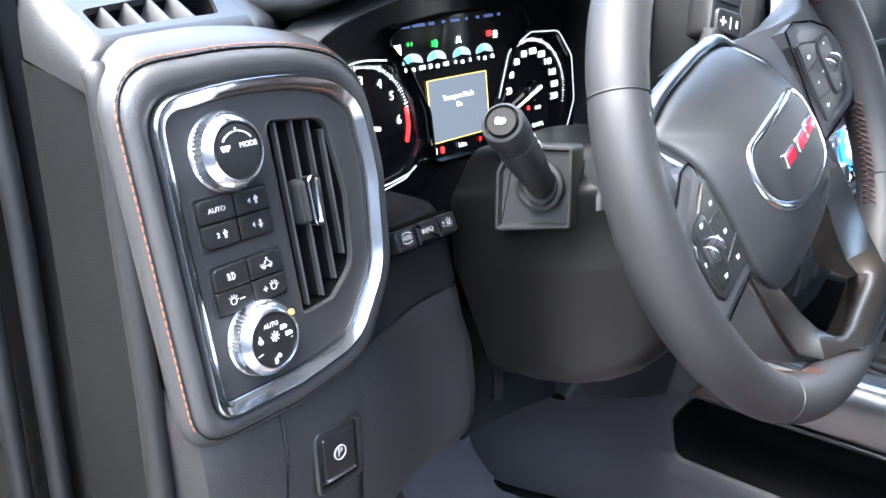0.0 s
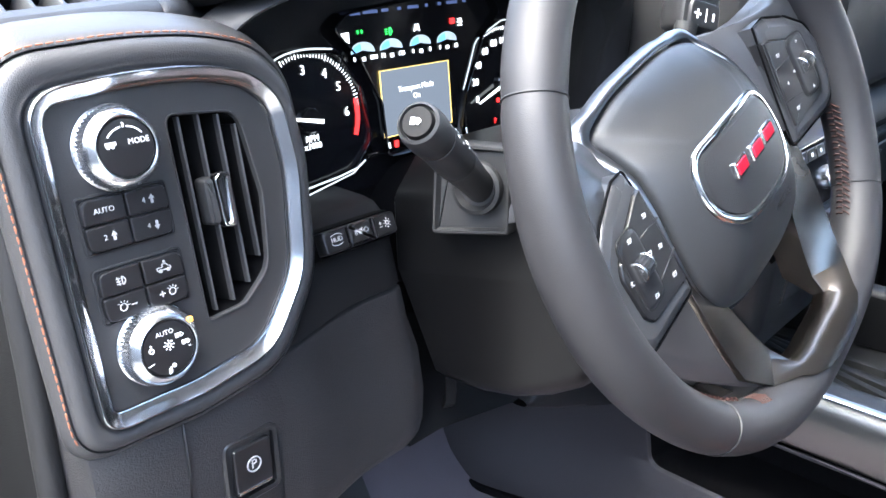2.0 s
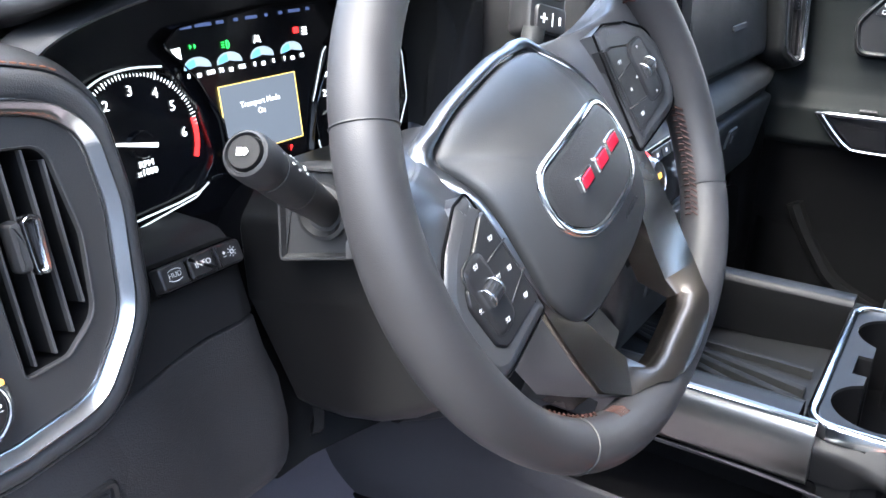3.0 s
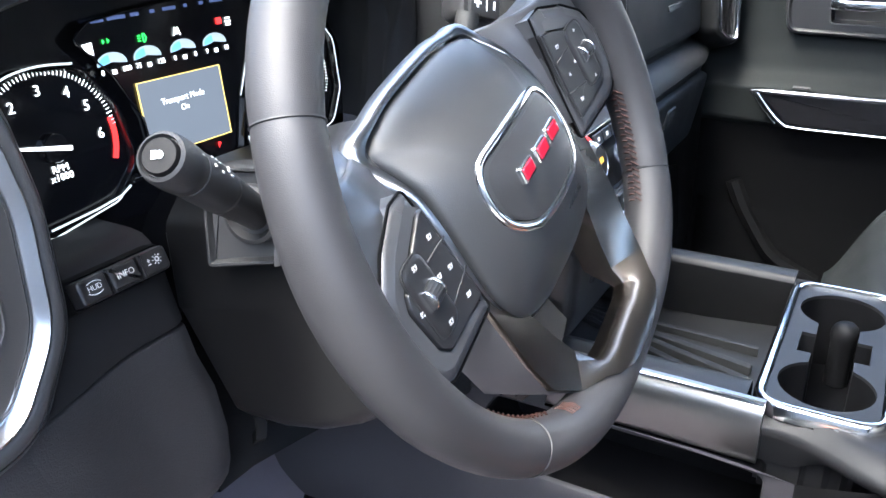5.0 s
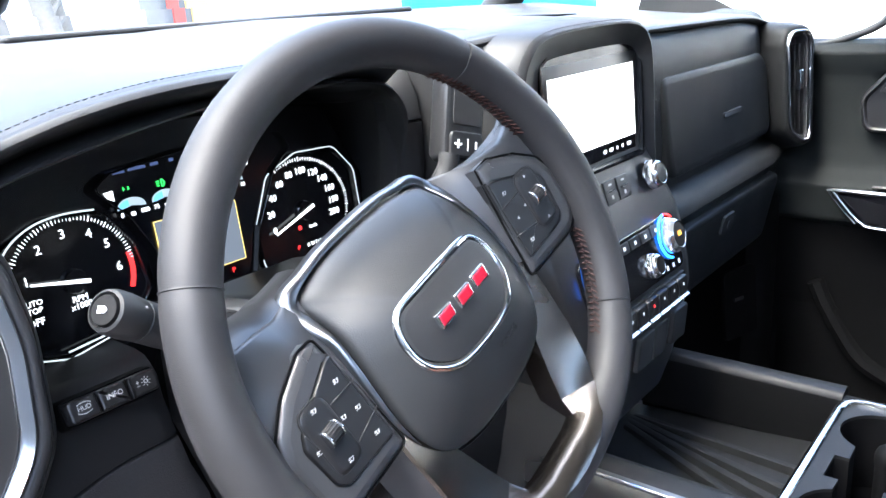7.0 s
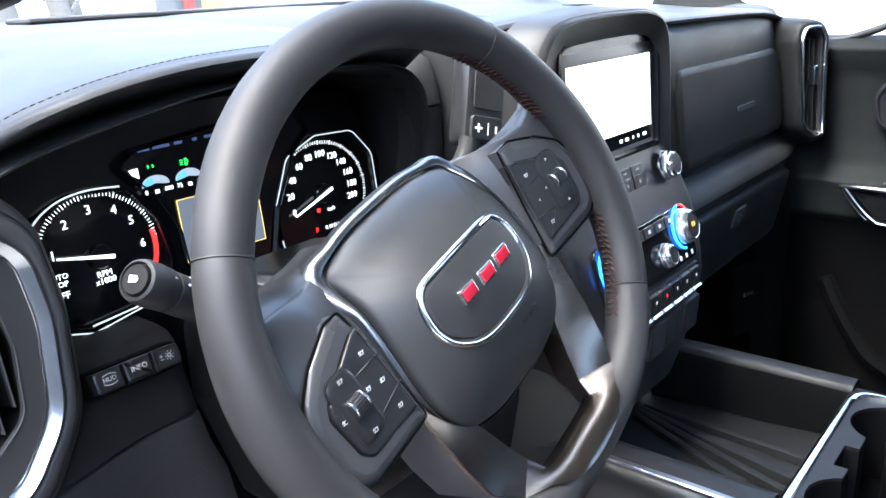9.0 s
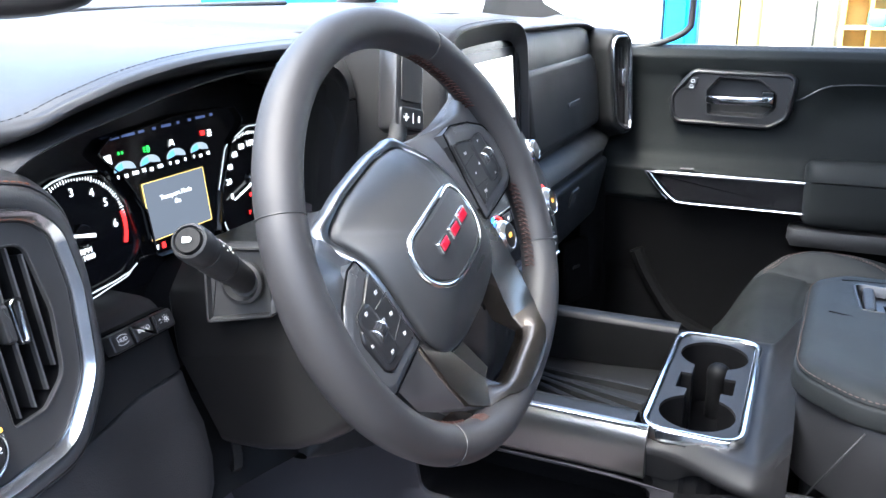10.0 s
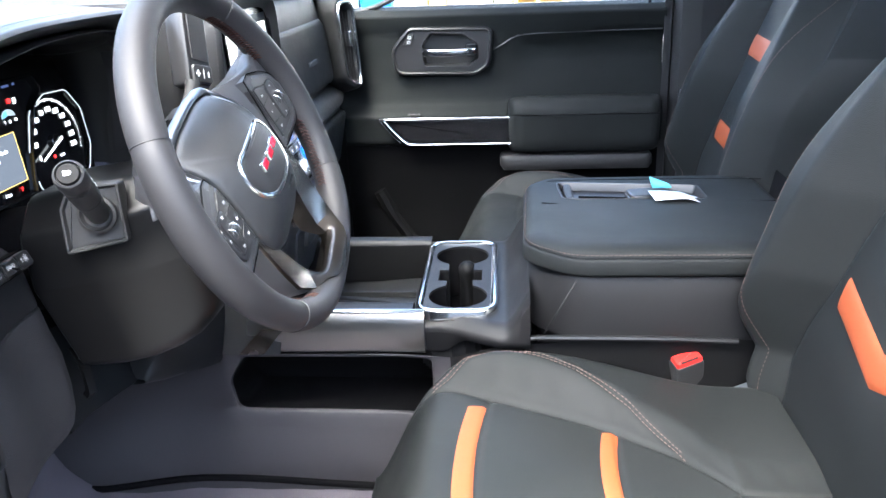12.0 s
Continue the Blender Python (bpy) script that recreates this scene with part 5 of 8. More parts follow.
# wings from the cover to the rim
for s in (-1, 1):
    cols = ((0.040, 0.0640, -0.055, -0.056, -0.034), (0.062, 0.0600, -0.050, -0.051, -0.030), (0.074, 0.0560, -0.047, -0.047, -0.0230), (0.084, 0.0555, -0.045, -0.0420, -0.0175), (0.094, 0.0580, -0.0445, -0.0350, -0.0135), (0.106, 0.0605, -0.0445, -0.0285, -0.0122), (0.122, 0.0625, -0.0445, -0.0225, -0.0130), (0.138, 0.0650, -0.0445, -0.0175, -0.0142), (0.148, 0.0670, -0.0445, -0.0150, -0.0148), (0.156, 0.0650, -0.0465, -0.0130, -0.0140), (0.161, 0.060, -0.050, -0.0130, -0.0150))
    rows, shell = [], []
    for u, hi, lo, dh, dl in cols:
        if s > 0:
            hi = float(np.interp(u, (0.062, 0.074, 0.084, 0.094, 0.106, 0.122, 0.138, 0.148, 0.156, 0.161), (0.056, 0.0510, 0.0475, 0.0450, 0.0430, 0.0420, 0.0440, 0.0495, 0.0560, 0.058)))
            dh += 0.010 * smooth(u, 0.07, 0.09) * (1 - smooth(u, 0.12, 0.14))
        back = 0.030 - 0.018 * smooth(u, 0.125, 0.15)
        rise = 0.0 if s > 0 else (0.003 + 0.010 * smooth(u, 0.05, 0.08)) * (1 - smooth(u, 0.115, 0.145))
        shell.append([WH @ Vector((s * u, hi - 0.002 + rise * f, dh - d)) for f, d in ((0.0, 0.0015), (0.25, 0.004), (0.8, 0.015), (1.0, back), (0.3, back + 0.006))])
        row = [(s * u, hi - 0.003, dh - back), (s * u, hi - 0.001, dh - 0.010), (s * u, hi, dh - 0.0025), (s * u, hi - 0.002, dh)]
        for k in range(1, 8):
            f = k / 8
            row.append((s * u, hi - 0.002 + (lo - hi) * f, dl + (dh - dl) * (1 - f) ** (3 + 3 * smooth(u, 0.088, 0.110))))
        row += [(s * u, lo + 0.004, dl), (s * u, lo, dl - 0.005), (s * u, lo + 0.003, dl - back)]
        rows.append([WH @ Vector(p) for p in row])
    part("spoke", loft(bmesh.new(), rows, close_u=True), M_SPOKE, wheel, "smooth satin spoke", sharp=60)
    part("spoke_back", loft(bmesh.new(), shell), M_SMOOTH, wheel, "black back of the spoke", sharp=60)
BACK = ccw(round_poly([(-0.10, 0.050), (0.0, 0.055), (0.10, 0.050), (0.10, -0.050), (0.05, -0.075), (-0.05, -0.075), (-0.10, -0.050)], 0.02, 4))


def scaled(pts, f, cy=-0.012):
    return [(x * f, cy + (y - cy) * f) for x, y in pts]


part("backing", outline_loft(bmesh.new(), [(scaled(BACK, 0.5), -0.072), (scaled(BACK, 0.72), -0.066), (scaled(BACK, 0.86), -0.055), (scaled(BACK, 0.86), -0.047), (scaled(BACK, 0.3), -0.046)], WH), M_SMOOTH, wheel, "satin black backing shell", sharp=50)


def wheel_pod(s):
    """A switch pod on a spoke."""
    def q(pts):
        return ccw([(-x * s, y) for x, y in pts])
    tilt = WH @ Matrix.Translation((s * 0.115, 0, 0)) @ Matrix.Rotation(radians(-5.0 * s), 4, "Y") @ Matrix.Translation((-s * 0.115, 0, 0))
    shell = ccw(round_poly(q([(-0.0868, 0.0400), (-0.100, 0.0405), (-0.124, 0.0300), (-0.141, 0.0170), (-0.1480, 0.002), (-0.1470, -0.026), (-0.1420, -0.0375), (-0.132, -0.0435), (-0.0780, -0.0440), (-0.0815, 0.0)]), [0.004, 0.004, 0.02, 0.016, 0.014, 0.012, 0.012, 0.008, 0.004, 0.0], 4))
    b = bmesh.new()
    tube(b, [tilt @ Vector((x, y, -0.0142)) for x, y in inset(shell, -0.0003)], 0.0008, 6, closed=True)
    part("pod_gap", b, M_SEALSHADE, wheel, "dark gap round the switch pod")
    sh = part("switch_pod", outline_loft(bmesh.new(), [(shell, -0.034), (shell, -0.0170), (inset(shell, 0.0008), -0.0140), (inset(shell, 0.003), -0.0122), (inset(shell, 0.007), -0.0112)], tilt), M_SPOKE, wheel, "satin black switch pod")
    pad = ccw(round_poly(q([(-0.0860, 0.0275), (-0.0915, 0.0270), (-0.112, 0.0178), (-0.1290, 0.0085), (-0.1330, 0.002), (-0.1305, -0.0240), (-0.1250, -0.0300), (-0.0830, -0.0325), (-0.0840, 0.0)]), [0.001, 0.002, 0.01, 0.004, 0.006, 0.006, 0.006, 0.002, 0.0], 4))
    face = inset(shell, 0.007)
    part("pod_face", cut_plate(face, [inset(pad, -0.0012)], tilt, -0.0112), M_SPOKE, sh)
    part("key_gap", sweep(bmesh.new(), inset(pad, -0.0016), tilt, [(0, -0.020), (0, -0.0130)]), M_DARK, sh)
    part("key_pad", sweep(bmesh.new(), pad, tilt, [(0, -0.0140), (0, -0.0108), (0.0006, -0.0100), (0.0016, -0.0098)]), M_SMOOTH, sh, "matte black key pad")
    cx, cy = 0.1165 * s, -0.003
    well = rect(0.0215, 0.0430, 0.0075, cx, cy)
    part("key_gap", sweep(bmesh.new(), inset(well, -0.0008), tilt, [(0, -0.0105), (0.0001, -0.0095)]), M_DARK, sh)
    part("rocker", sweep(bmesh.new(), well, tilt, [(0.0004, -0.0105), (0.0004, -0.0094), (0.0012, -0.0088), (0.0030, -0.0086)]), M_SMOOTH, sh)
    roll = frame_at(tilt @ Vector((cx, cy + 0.001, -0.0088)), tilt.to_3x3() @ Vector((0, 1, 0)), tilt.to_3x3() @ Vector((1, 0, 0)))
    tw = part("thumbwheel", lathe(bmesh.new(), roll, [(0.0001, -0.0046), (0.0054, -0.0046), (0.0058, -0.0042), (0.0058, 0.0042), (0.0054, 0.0046), (0.0001, 0.0046)], 40, knurl=(2, 3, 0.0005)), M_SMOOTH, sh, "ribbed black thumbwheel")
    for z0, z1 in ((-0.0058, -0.0044), (0.0044, 0.0058)):
        part("silver_end", lathe(bmesh.new(), roll, [(0.0001, z0), (0.0056, z0), (0.0060, z0 + 0.0004), (0.0060, z1 - 0.0002), (0.0056, z1), (0.0001, z1)], 28), M_SATIN, sh, "silver end of the thumbwheel")
    b = bmesh.new()
    for p0, p1 in (((-0.0835, 0.0075), (-0.1050, 0.0085)), ((-0.0815, -0.0135), (-0.1050, -0.0180))):
        tube(b, [tilt @ Vector((-s * p0[0], p0[1], -0.0099)), tilt @ Vector((-s * p1[0], p1[1], -0.0099))], 0.0006, 5)
    part("key_gap", b, M_DARK, sh)
    for j, (kx, ky, h) in enumerate(((0.0935, 0.0150, -0.0098), (0.0925, -0.0050, -0.0098), (0.0925, -0.0235, -0.0098), (0.1165, 0.0140, -0.0066), (0.1165, -0.0200, -0.0066), (0.1037, -0.002, -0.0098), (0.1280, -0.004, -0.0098))):
        km = at(tilt, kx * s, ky, min(h, -0.0084) if j in (3, 4) else h) @ Matrix.Diagonal((0.78, 0.78, 1, 1))
        b = bmesh.new()
        if s < 0 or j in (0, 2):
            sweep(b, circle(0.0016, 14), at(km, 0.0006, 0), [(0, 0), (0, 0.0004), (0.0005, 0.0004), (0.0005, 0)], loop=True)
            bar(b, at(km, -0.0014, 0.0014, 0, 40), 0.0020, 0.0005, 0, 0.0004)
            bar(b, at(km, -0.0018, -0.0006, 0, 10), 0.0012, 0.0005, 0, 0.0004)
            bar(b, at(km, 0.0024, 0.0006, 0, 70), 0.0016, 0.0005, 0, 0.0004)
        else:
            sweep(b, ccw([(-0.0014, -0.0011), (0.0014, -0.0011), (0, 0.0014)]), km @ Matrix.Rotation(j * 1.57, 4, "Z"), [(0, 0), (0, 0.0004), (0.0005, 0.0004), (0.0005, 0)], loop=True)
        part("legend", b, M_DIMINK, sh)


wheel_pod(1)
wheel_pod(-1)

# lower spoke: two legs whose faces slope in towards the opening, and a bar over the rim
# one band: down the right leg, round the inner half of the rim, up the left leg
def rim_local(turn, s):
    """A point 2 mm over the rim's skin, turn degrees from its foot."""
    a, r = radians(270 + turn), rim_radius(radians(270 + turn))
    q = R_TUBE + 0.0020
    return Vector(((r + q * math.cos(s)) * math.cos(a), (r + q * math.cos(s)) * math.sin(a), D_RIM + q * math.sin(s) * 1.08))


HALF = [((0.0745, -0.030, -0.0235), (0.0830, -0.032, -0.0170)), ((0.0640, -0.055, -0.0222), (0.0825, -0.058, -0.0158)), ((0.0510, -0.080, -0.0212), (0.0810, -0.088, -0.0150)), ((0.0435, -0.104, -0.0206), (0.0770, -0.112, -0.0145)), ((0.0380, -0.121, -0.0186), (0.0640, -0.1275, -0.0075))]
STEPS = (0.0, 0.03, 0.12, 0.25, 0.4, 0.55, 0.7, 0.84, 0.94, 1.0)
band = []
for i, o in HALF:
    i, o = Vector(i), Vector(o)
    band.append([i + Vector((0.002, -0.001, -0.022)), i + Vector((0, 0, -0.0050))] + [i.lerp(o, f) for f in STEPS] + [o + Vector((0.0006, 0, -0.0012)), o + Vector((0.0010, 0, -0.0050))])
for (ti, si), (to, so) in (((14.5, 3.25), (19.5, 2.45)), ((13.5, 3.20), (16.5, 2.15)), ((9.0, 3.05), (10.5, 1.86)), ((4.5, 3.10), (5.2, 1.76)), ((0.0, 3.10), (0.0, 1.72))):
    row = [rim_local(ti, si + 0.5), rim_local(ti, si + 0.1)] + [rim_local(ti + (to - ti) * f, si + (so - si) * f) for f in STEPS]
    edge = rim_local(to, so)
    band.append(row + [edge + Vector((0.0002, -0.0006, -0.0008)), edge + Vector((0.0004, -0.0010, -0.0040))])
rows = [[WH @ p for p in row] for row in band] + [[WH @ Vector((-p.x, p.y, p.z)) for p in row] for row in band[-2::-1]]
part("lower_bezel", loft(bmesh.new(), rows), M_GUN, wheel, "satin metal bezel of the lower spoke", sharp=28)
for s in (-1, 1):
    rows = []
    for i, o in HALF:
        rows.append([WH @ Vector((s * (o[0] + a), o[1] + c, o[2] + d)) for a, c, d in ((0.0004, 0, -0.0020), (0.0012, 0, -0.0050), (0.0040, 0.002, -0.020), (0.0065, 0.006, -0.042), (-0.010, 0.008, -0.046))])
    part("leg_side", loft(bmesh.new(), rows), M_SPOKE, wheel, "grey plastic side of the spoke leg", sharp=50)
b = bmesh.new()
for j in range(8):
    a = math.pi * 1.5 - (0.575 + 0.010 * j)
    tube(b, [rim_point(a, 2.50, 1.0), rim_point(a - 0.012 * (-1) ** j, 2.8, 1.04), rim_point(a - 0.002, 3.2, 1.0)], 0.00045, 4)
part("leg_stitching", b, M_BROWN, wheel, "brown stitching beside the leg", kind="stuff")

# column shroud
column = thing("steering_column", "black plastic steering column shroud", "steering column", (-0.39, 0.15, 0.52))


def shroud_row(y, hw, top, low, r=0.013, cx=-0.385):
    mid = 0.601 + 0.25 * (0.13 - y)
    pts = round_poly([(-hw * 0.86, low), (hw * 0.86, low), (hw * 0.985, mid - 0.0012), (hw, mid + 0.0012), (hw * 0.95, top - 0.03), (hw * 0.6, top), (-hw * 0.6, top), (-hw * 0.95, top - 0.03), (-hw, mid + 0.0012), (-hw * 0.985, mid - 0.0012)], [r, r, 0, 0, 0.016, 0.02, 0.02, 0.016, 0, 0], 6)
    far = smooth(y, 0.06, 0.13)
    return [Vector((cx + x + math.copysign(0.009, x) * far * smooth(z - low, 0.0, 0.09), y + 0.024 * far * smooth(z - low, 0.0, 0.13), z)) for x, z in pts]


b = loft(bmesh.new(), [shroud_row(*q) for q in ((0.134, 0.070, 0.676, 0.5200), (0.135, 0.0755, 0.684, 0.5140), (0.132, 0.0780, 0.687, 0.5120), (0.120, 0.0795, 0.690, 0.5120), (0.085, 0.0835, 0.698, 0.5170), (0.055, 0.0840, 0.706, 0.5235, 0.016), (0.030, 0.0775, 0.713, 0.532, 0.018), (0.012, 0.071, 0.717, 0.542, 0.02), (0.000, 0.064, 0.718, 0.554, 0.02), (-0.008, 0.055, 0.715, 0.568, 0.02), (-0.013, 0.043, 0.708, 0.585, 0.02), (-0.016, 0.026, 0.70, 0.605, 0.02))], close_u=True, ends=True)
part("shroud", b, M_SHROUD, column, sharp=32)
part("neck", lathe(bmesh.new(), LEVEL, [(0.045, -0.10), (0.050, -0.075), (0.052, -0.060), (0.045, -0.05)], 32), M_DARK, column)
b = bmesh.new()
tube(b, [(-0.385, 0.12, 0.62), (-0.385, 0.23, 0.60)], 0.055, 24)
part("tube", b, M_SEALSHADE, column, "black steering tube behind the shroud")
PLATE = frame_at((-0.4735, 0.078, 0.6760), (0.15, -0.98, 0.06), (-0.96, -0.20, 0.12))
plate = part("lever_plate", sweep(bmesh.new(), round_poly([(-0.029, -0.030), (0.027, -0.024), (0.027, 0.031), (-0.018, 0.031), (-0.028, 0.012)], 0.004), PLATE, [(0, -0.016), (0, 0.0040), (0.0010, 0.0056), (0.0026, 0.0056), (0.0042, 0.0018)]), M_PLASTIC, column, "framed black lever plate")
part("lever_boot", lathe(bmesh.new(), at(PLATE, 0.004, 0.004, 0.004), [(0.0175, 0.0), (0.0170, 0.004), (0.0145, 0.005), (0.012, 0.001)], 28), M_DARK, column)

lever = thing("turn_signal_lever", "black multifunction stalk with white symbols", "stalk", (-0.48, 0.07, 0.67))
tip, root = Vector((-0.5585, 0.0475, 0.7400)), PLATE @ Vector((0.004, 0.002, -0.002))
SA = (tip - root).normalized()
SM = frame_at(root, (0.2, -0.6, 0.9), SA)
L = (tip - root).length
part("arm", lathe(bmesh.new(), SM, [(0.0098, 0), (0.0102, L * 0.2), (0.0114, L * 0.38), (0.0119, L * 0.45), (0.0115, L * 0.455), (0.0115, L * 0.47), (0.0120, L * 0.475), (0.0123, L * 0.62), (0.0122, L * 0.765), (0.0114, L * 0.77), (0.0114, L * 0.80)], 28), M_PLASTIC, lever)
collar = part("collar", lathe(bmesh.new(), SM, [(0.0110, L * 0.765), (0.0124, L * 0.78), (0.0130, L * 0.86), (0.0128, L * 0.95), (0.0118, L * 0.985), (0.0102, L * 0.995), (0.0096, L * 0.975), (0.0094, L * 0.97)], 36), M_PLASTIC, lever)
part("end_button", lathe(bmesh.new(), SM, [(0.0091, L * 0.95), (0.0091, L * 0.985), (0.0082, L * 1.0), (0.0002, L * 1.003)], 32), M_DARKSHADED, lever)
TIPM = frame_at(tip + SA * 0.0006, (0.55, -0.8, -0.1), SA)
b = sweep(bmesh.new(), round_poly([(0.0002, -0.0020), (0.0015, -0.0018), (0.0029, 0), (0.0015, 0.0018), (0.0002, 0.0020)], 0.0008), TIPM, [(0, 0), (0, 0.0006)])
for j in range(4):
    bar(b, at(TIPM, -0.0019, -0.0016 + 0.00107 * j), 0.0027, 0.0006)
part("legend", b, M_INK, lever)
b = bmesh.new()
side_n = Vector((-0.25, -0.55, 0.80))
side_n = (side_n - SA * side_n.dot(SA)).normalized()
side = frame_at(root + SA * L * 0.60, SA, side_n)
for i, (dx, dy, w, h) in enumerate(((0.012, 0.003, 0.003, 0.003), (0.004, 0.004, 0.0028, 0.002), (0.002, -0.001, 0.004, 0.0008), (0.0, -0.004, 0.003, 0.0016), (-0.006, 0.001, 0.002, 0.004), (-0.008, 0.003, 0.004, 0.002), (-0.011, -0.002, 0.002, 0.003), (0.007, -0.003, 0.002, 0.002), (0.026, 0.002, 0.004, 0.003))):
    bar(b, at(side, dx * 0.9 + 0.002, dy * 1.2, 0.0124 - 42 * (dy * 1.2) ** 2), w * 0.5, h * 0.5, -0.001, 0.0004)
part("legend", b, M_DIMINK, lever, "white lever symbols")

shifter = thing("gear_selector", "black column gear selector with plus and minus keys", "gear lever", (-0.24, 0.06, 0.75))
b = bmesh.new()
tube(b, spline([(-0.33, 0.10, 0.665), (-0.285, 0.075, 0.70), (-0.252, 0.060, 0.745), (-0.244, 0.058, 0.765)], 6), 0.009, 12)
part("shaft", b, M_PLASTIC, shifter)
SH = frame_at((-0.2225, 0.056, 0.800), (0.93, 0.10, -0.30), (-0.28, -0.93, 0.20))
part("grip", sweep(bmesh.new(), round_poly([(-0.020, -0.046), (0.020, -0.046), (0.021, 0.05), (-0.018, 0.05)], 0.010), SH, [(0.004, -0.028), (0, -0.020), (0, -0.004), (0.0015, -0.001), (0.004, 0)], base=True), M_SMOOTH, shifter)
part("inlay", slab(rect(0.028, 0.060, 0.004, 0.002, 0.014), SH, -0.001, 0.0012, 0.0006), M_DARK, shifter)
key = part("key", slab(rect(0.032, 0.021, 0.005, 0.001, -0.032), SH, -0.002, 0.0034, 0.0016), M_SMOOTH, shifter, "plus and minus key")
b = bmesh.new()
bar(b, at(SH, -0.008, -0.032, 0.0033), 0.0070, 0.0017)
bar(b, at(SH, -0.008, -0.032, 0.0033), 0.0017, 0.0070)
bar(b, at(SH, 0.0015, -0.032, 0.0033), 0.0007, 0.010)
bar(b, at(SH, 0.0095, -0.032, 0.0033), 0.0018, 0.0060)
part("legend", b, M_INK, key)


# ---------------------------------------------------------------- centre stack
stack = thing("center_stack", "black centre stack with screen, knobs and climate keys", "center stack", (0.02, 0.06, 0.45))
SCR = frame_at((0.0245, 0.069, 0.754), (1, 0.03, 0), (0, -1, 0.06))
# body: rounded tower, narrower below
rows = []
for z, y, hw in ((0.856, 0.150, 0.125), (0.850, 0.105, 0.140), (0.838, 0.078, 0.142), (0.80, 0.0725, 0.142), (0.75, 0.070, 0.142), (0.70, 0.0665, 0.142), (0.685, 0.060, 0.150), (0.66, 0.052, 0.158), (0.625, 0.034, 0.160), (0.60, 0.026, 0.158), (0.565, 0.014, 0.150), (0.54, 0.008, 0.142), (0.50, 0.012, 0.13), (0.45, 0.018, 0.120), (0.41, 0.03, 0.116)):
    cx = 0.028
    rows.append([(cx - hw - 0.006, y + 0.16, z), (cx - hw - 0.002, y + 0.03, z), (cx - hw, y + 0.012, z), (cx - hw + 0.006, y + 0.003, z), (cx - hw + 0.016, y, z), (cx, y, z), (cx + hw - 0.030, y, z), (cx + hw - 0.014, y + 0.0035, z), (cx + hw - 0.003, y + 0.015, z), (cx + hw + 0.002, y + 0.035, z), (cx + hw + 0.006, y + 0.16, z)])
part("tower", loft(bmesh.new(), rows), M_SMOOTH, stack, sharp=60)
b = bmesh.new()
ARC = [(-0.140, 0.66), (-0.138, 0.70), (-0.135, 0.79), (-0.121, 0.828), (-0.082, 0.8455), (0.03, 0.849), (0.095, 0.8455), (0.128, 0.830), (0.141, 0.79), (0.150, 0.70), (0.158, 0.66)]
BZO = [(-0.090, 0.672), (-0.089, 0.70), (-0.086, 0.80), (-0.076, 0.8165), (-0.055, 0.8225), (0.03, 0.825), (0.095, 0.8235), (0.122, 0.8140), (0.134, 0.79), (0.1405, 0.70), (0.142, 0.672)]
arc, bzo = spline([(x, 0, z) for x, z in ARC], 5), spline([(x, 0, z) for x, z in BZO], 5)
HM = Vector((0.028, 0, 0.75))


def hood_ring(y, f, line):
    return [Vector((HM.x + (p.x - HM.x) * f, y, HM.z + (p.z - HM.z) * f)) for p in line]


loft(b, [hood_ring(0.0715, 1.0, bzo), hood_ring(0.0600, 0.975, arc), hood_ring(0.0565, 0.99, arc), hood_ring(0.0570, 1.01, arc), hood_ring(0.0625, 1.035, arc), hood_ring(0.080, 1.06, arc), hood_ring(0.12, 1.075, arc), hood_ring(0.18, 1.08, arc)])
part("screen_hood", b, M_STRIP, stack, "padded hood round the screen", sharp=50)
b = bmesh.new()
stitches(b, hood_ring(0.0618, 1.034, arc)[8:-8], 0.0035, 0.0018, 0.0005)
part("hood_stitching", b, M_DARK, stack, kind="stuff")
bez = part("screen_bezel", sweep(bmesh.new(), round_poly([(-0.108, -0.060), (0.108, -0.060), (0.112, 0.066), (0.09, 0.078), (-0.09, 0.078), (-0.112, 0.066)], 0.008), SCR, [(0, -0.006), (0, 0.003), (0.001, 0.004), (0.004, 0.0035), (0.007, -0.0015), (0.0075, -0.002)]), M_LENS, stack, "dark screen bezel")
scr = part("screen", slab(rect(0.187, 0.098, 0.001), SCR, -0.002, -0.0005, 0.0003), M_GLOSS, stack, "lit touch screen")
part("picture", slab(rect(0.1855, 0.0815, 0.0005, 0, 0.0078), SCR, -0.001, 0.0001, 0.0002), M_SCREEN, scr, "glaring white picture")
b = bmesh.new()
for dx, w in ((0.018, 0.008), (0.032, 0.010), (0.047, 0.003), (0.060, 0.005), (0.076, 0.011)):
    bar(b, at(SCR, dx, -0.0415), w * 0.7, 0.0036, -0.0006, 0.0001)
part("status_marks", b, M_LIT, scr)
b = sweep(bmesh.new(), circle(0.0042, 20), at(SCR, -0.034, -0.0415), [(0, -0.0006), (0, 0.0002), (0.0012, 0.0002), (0.0012, -0.0006)], loop=True)
part("status_marks", b, M_LITRED, scr)
b = sweep(bmesh.new(), circle(0.0042, 20), at(SCR, -0.048, -0.0415), [(0, -0.0006), (0, 0.0002)])
part("status_marks", b, M_LITGREEN, scr)

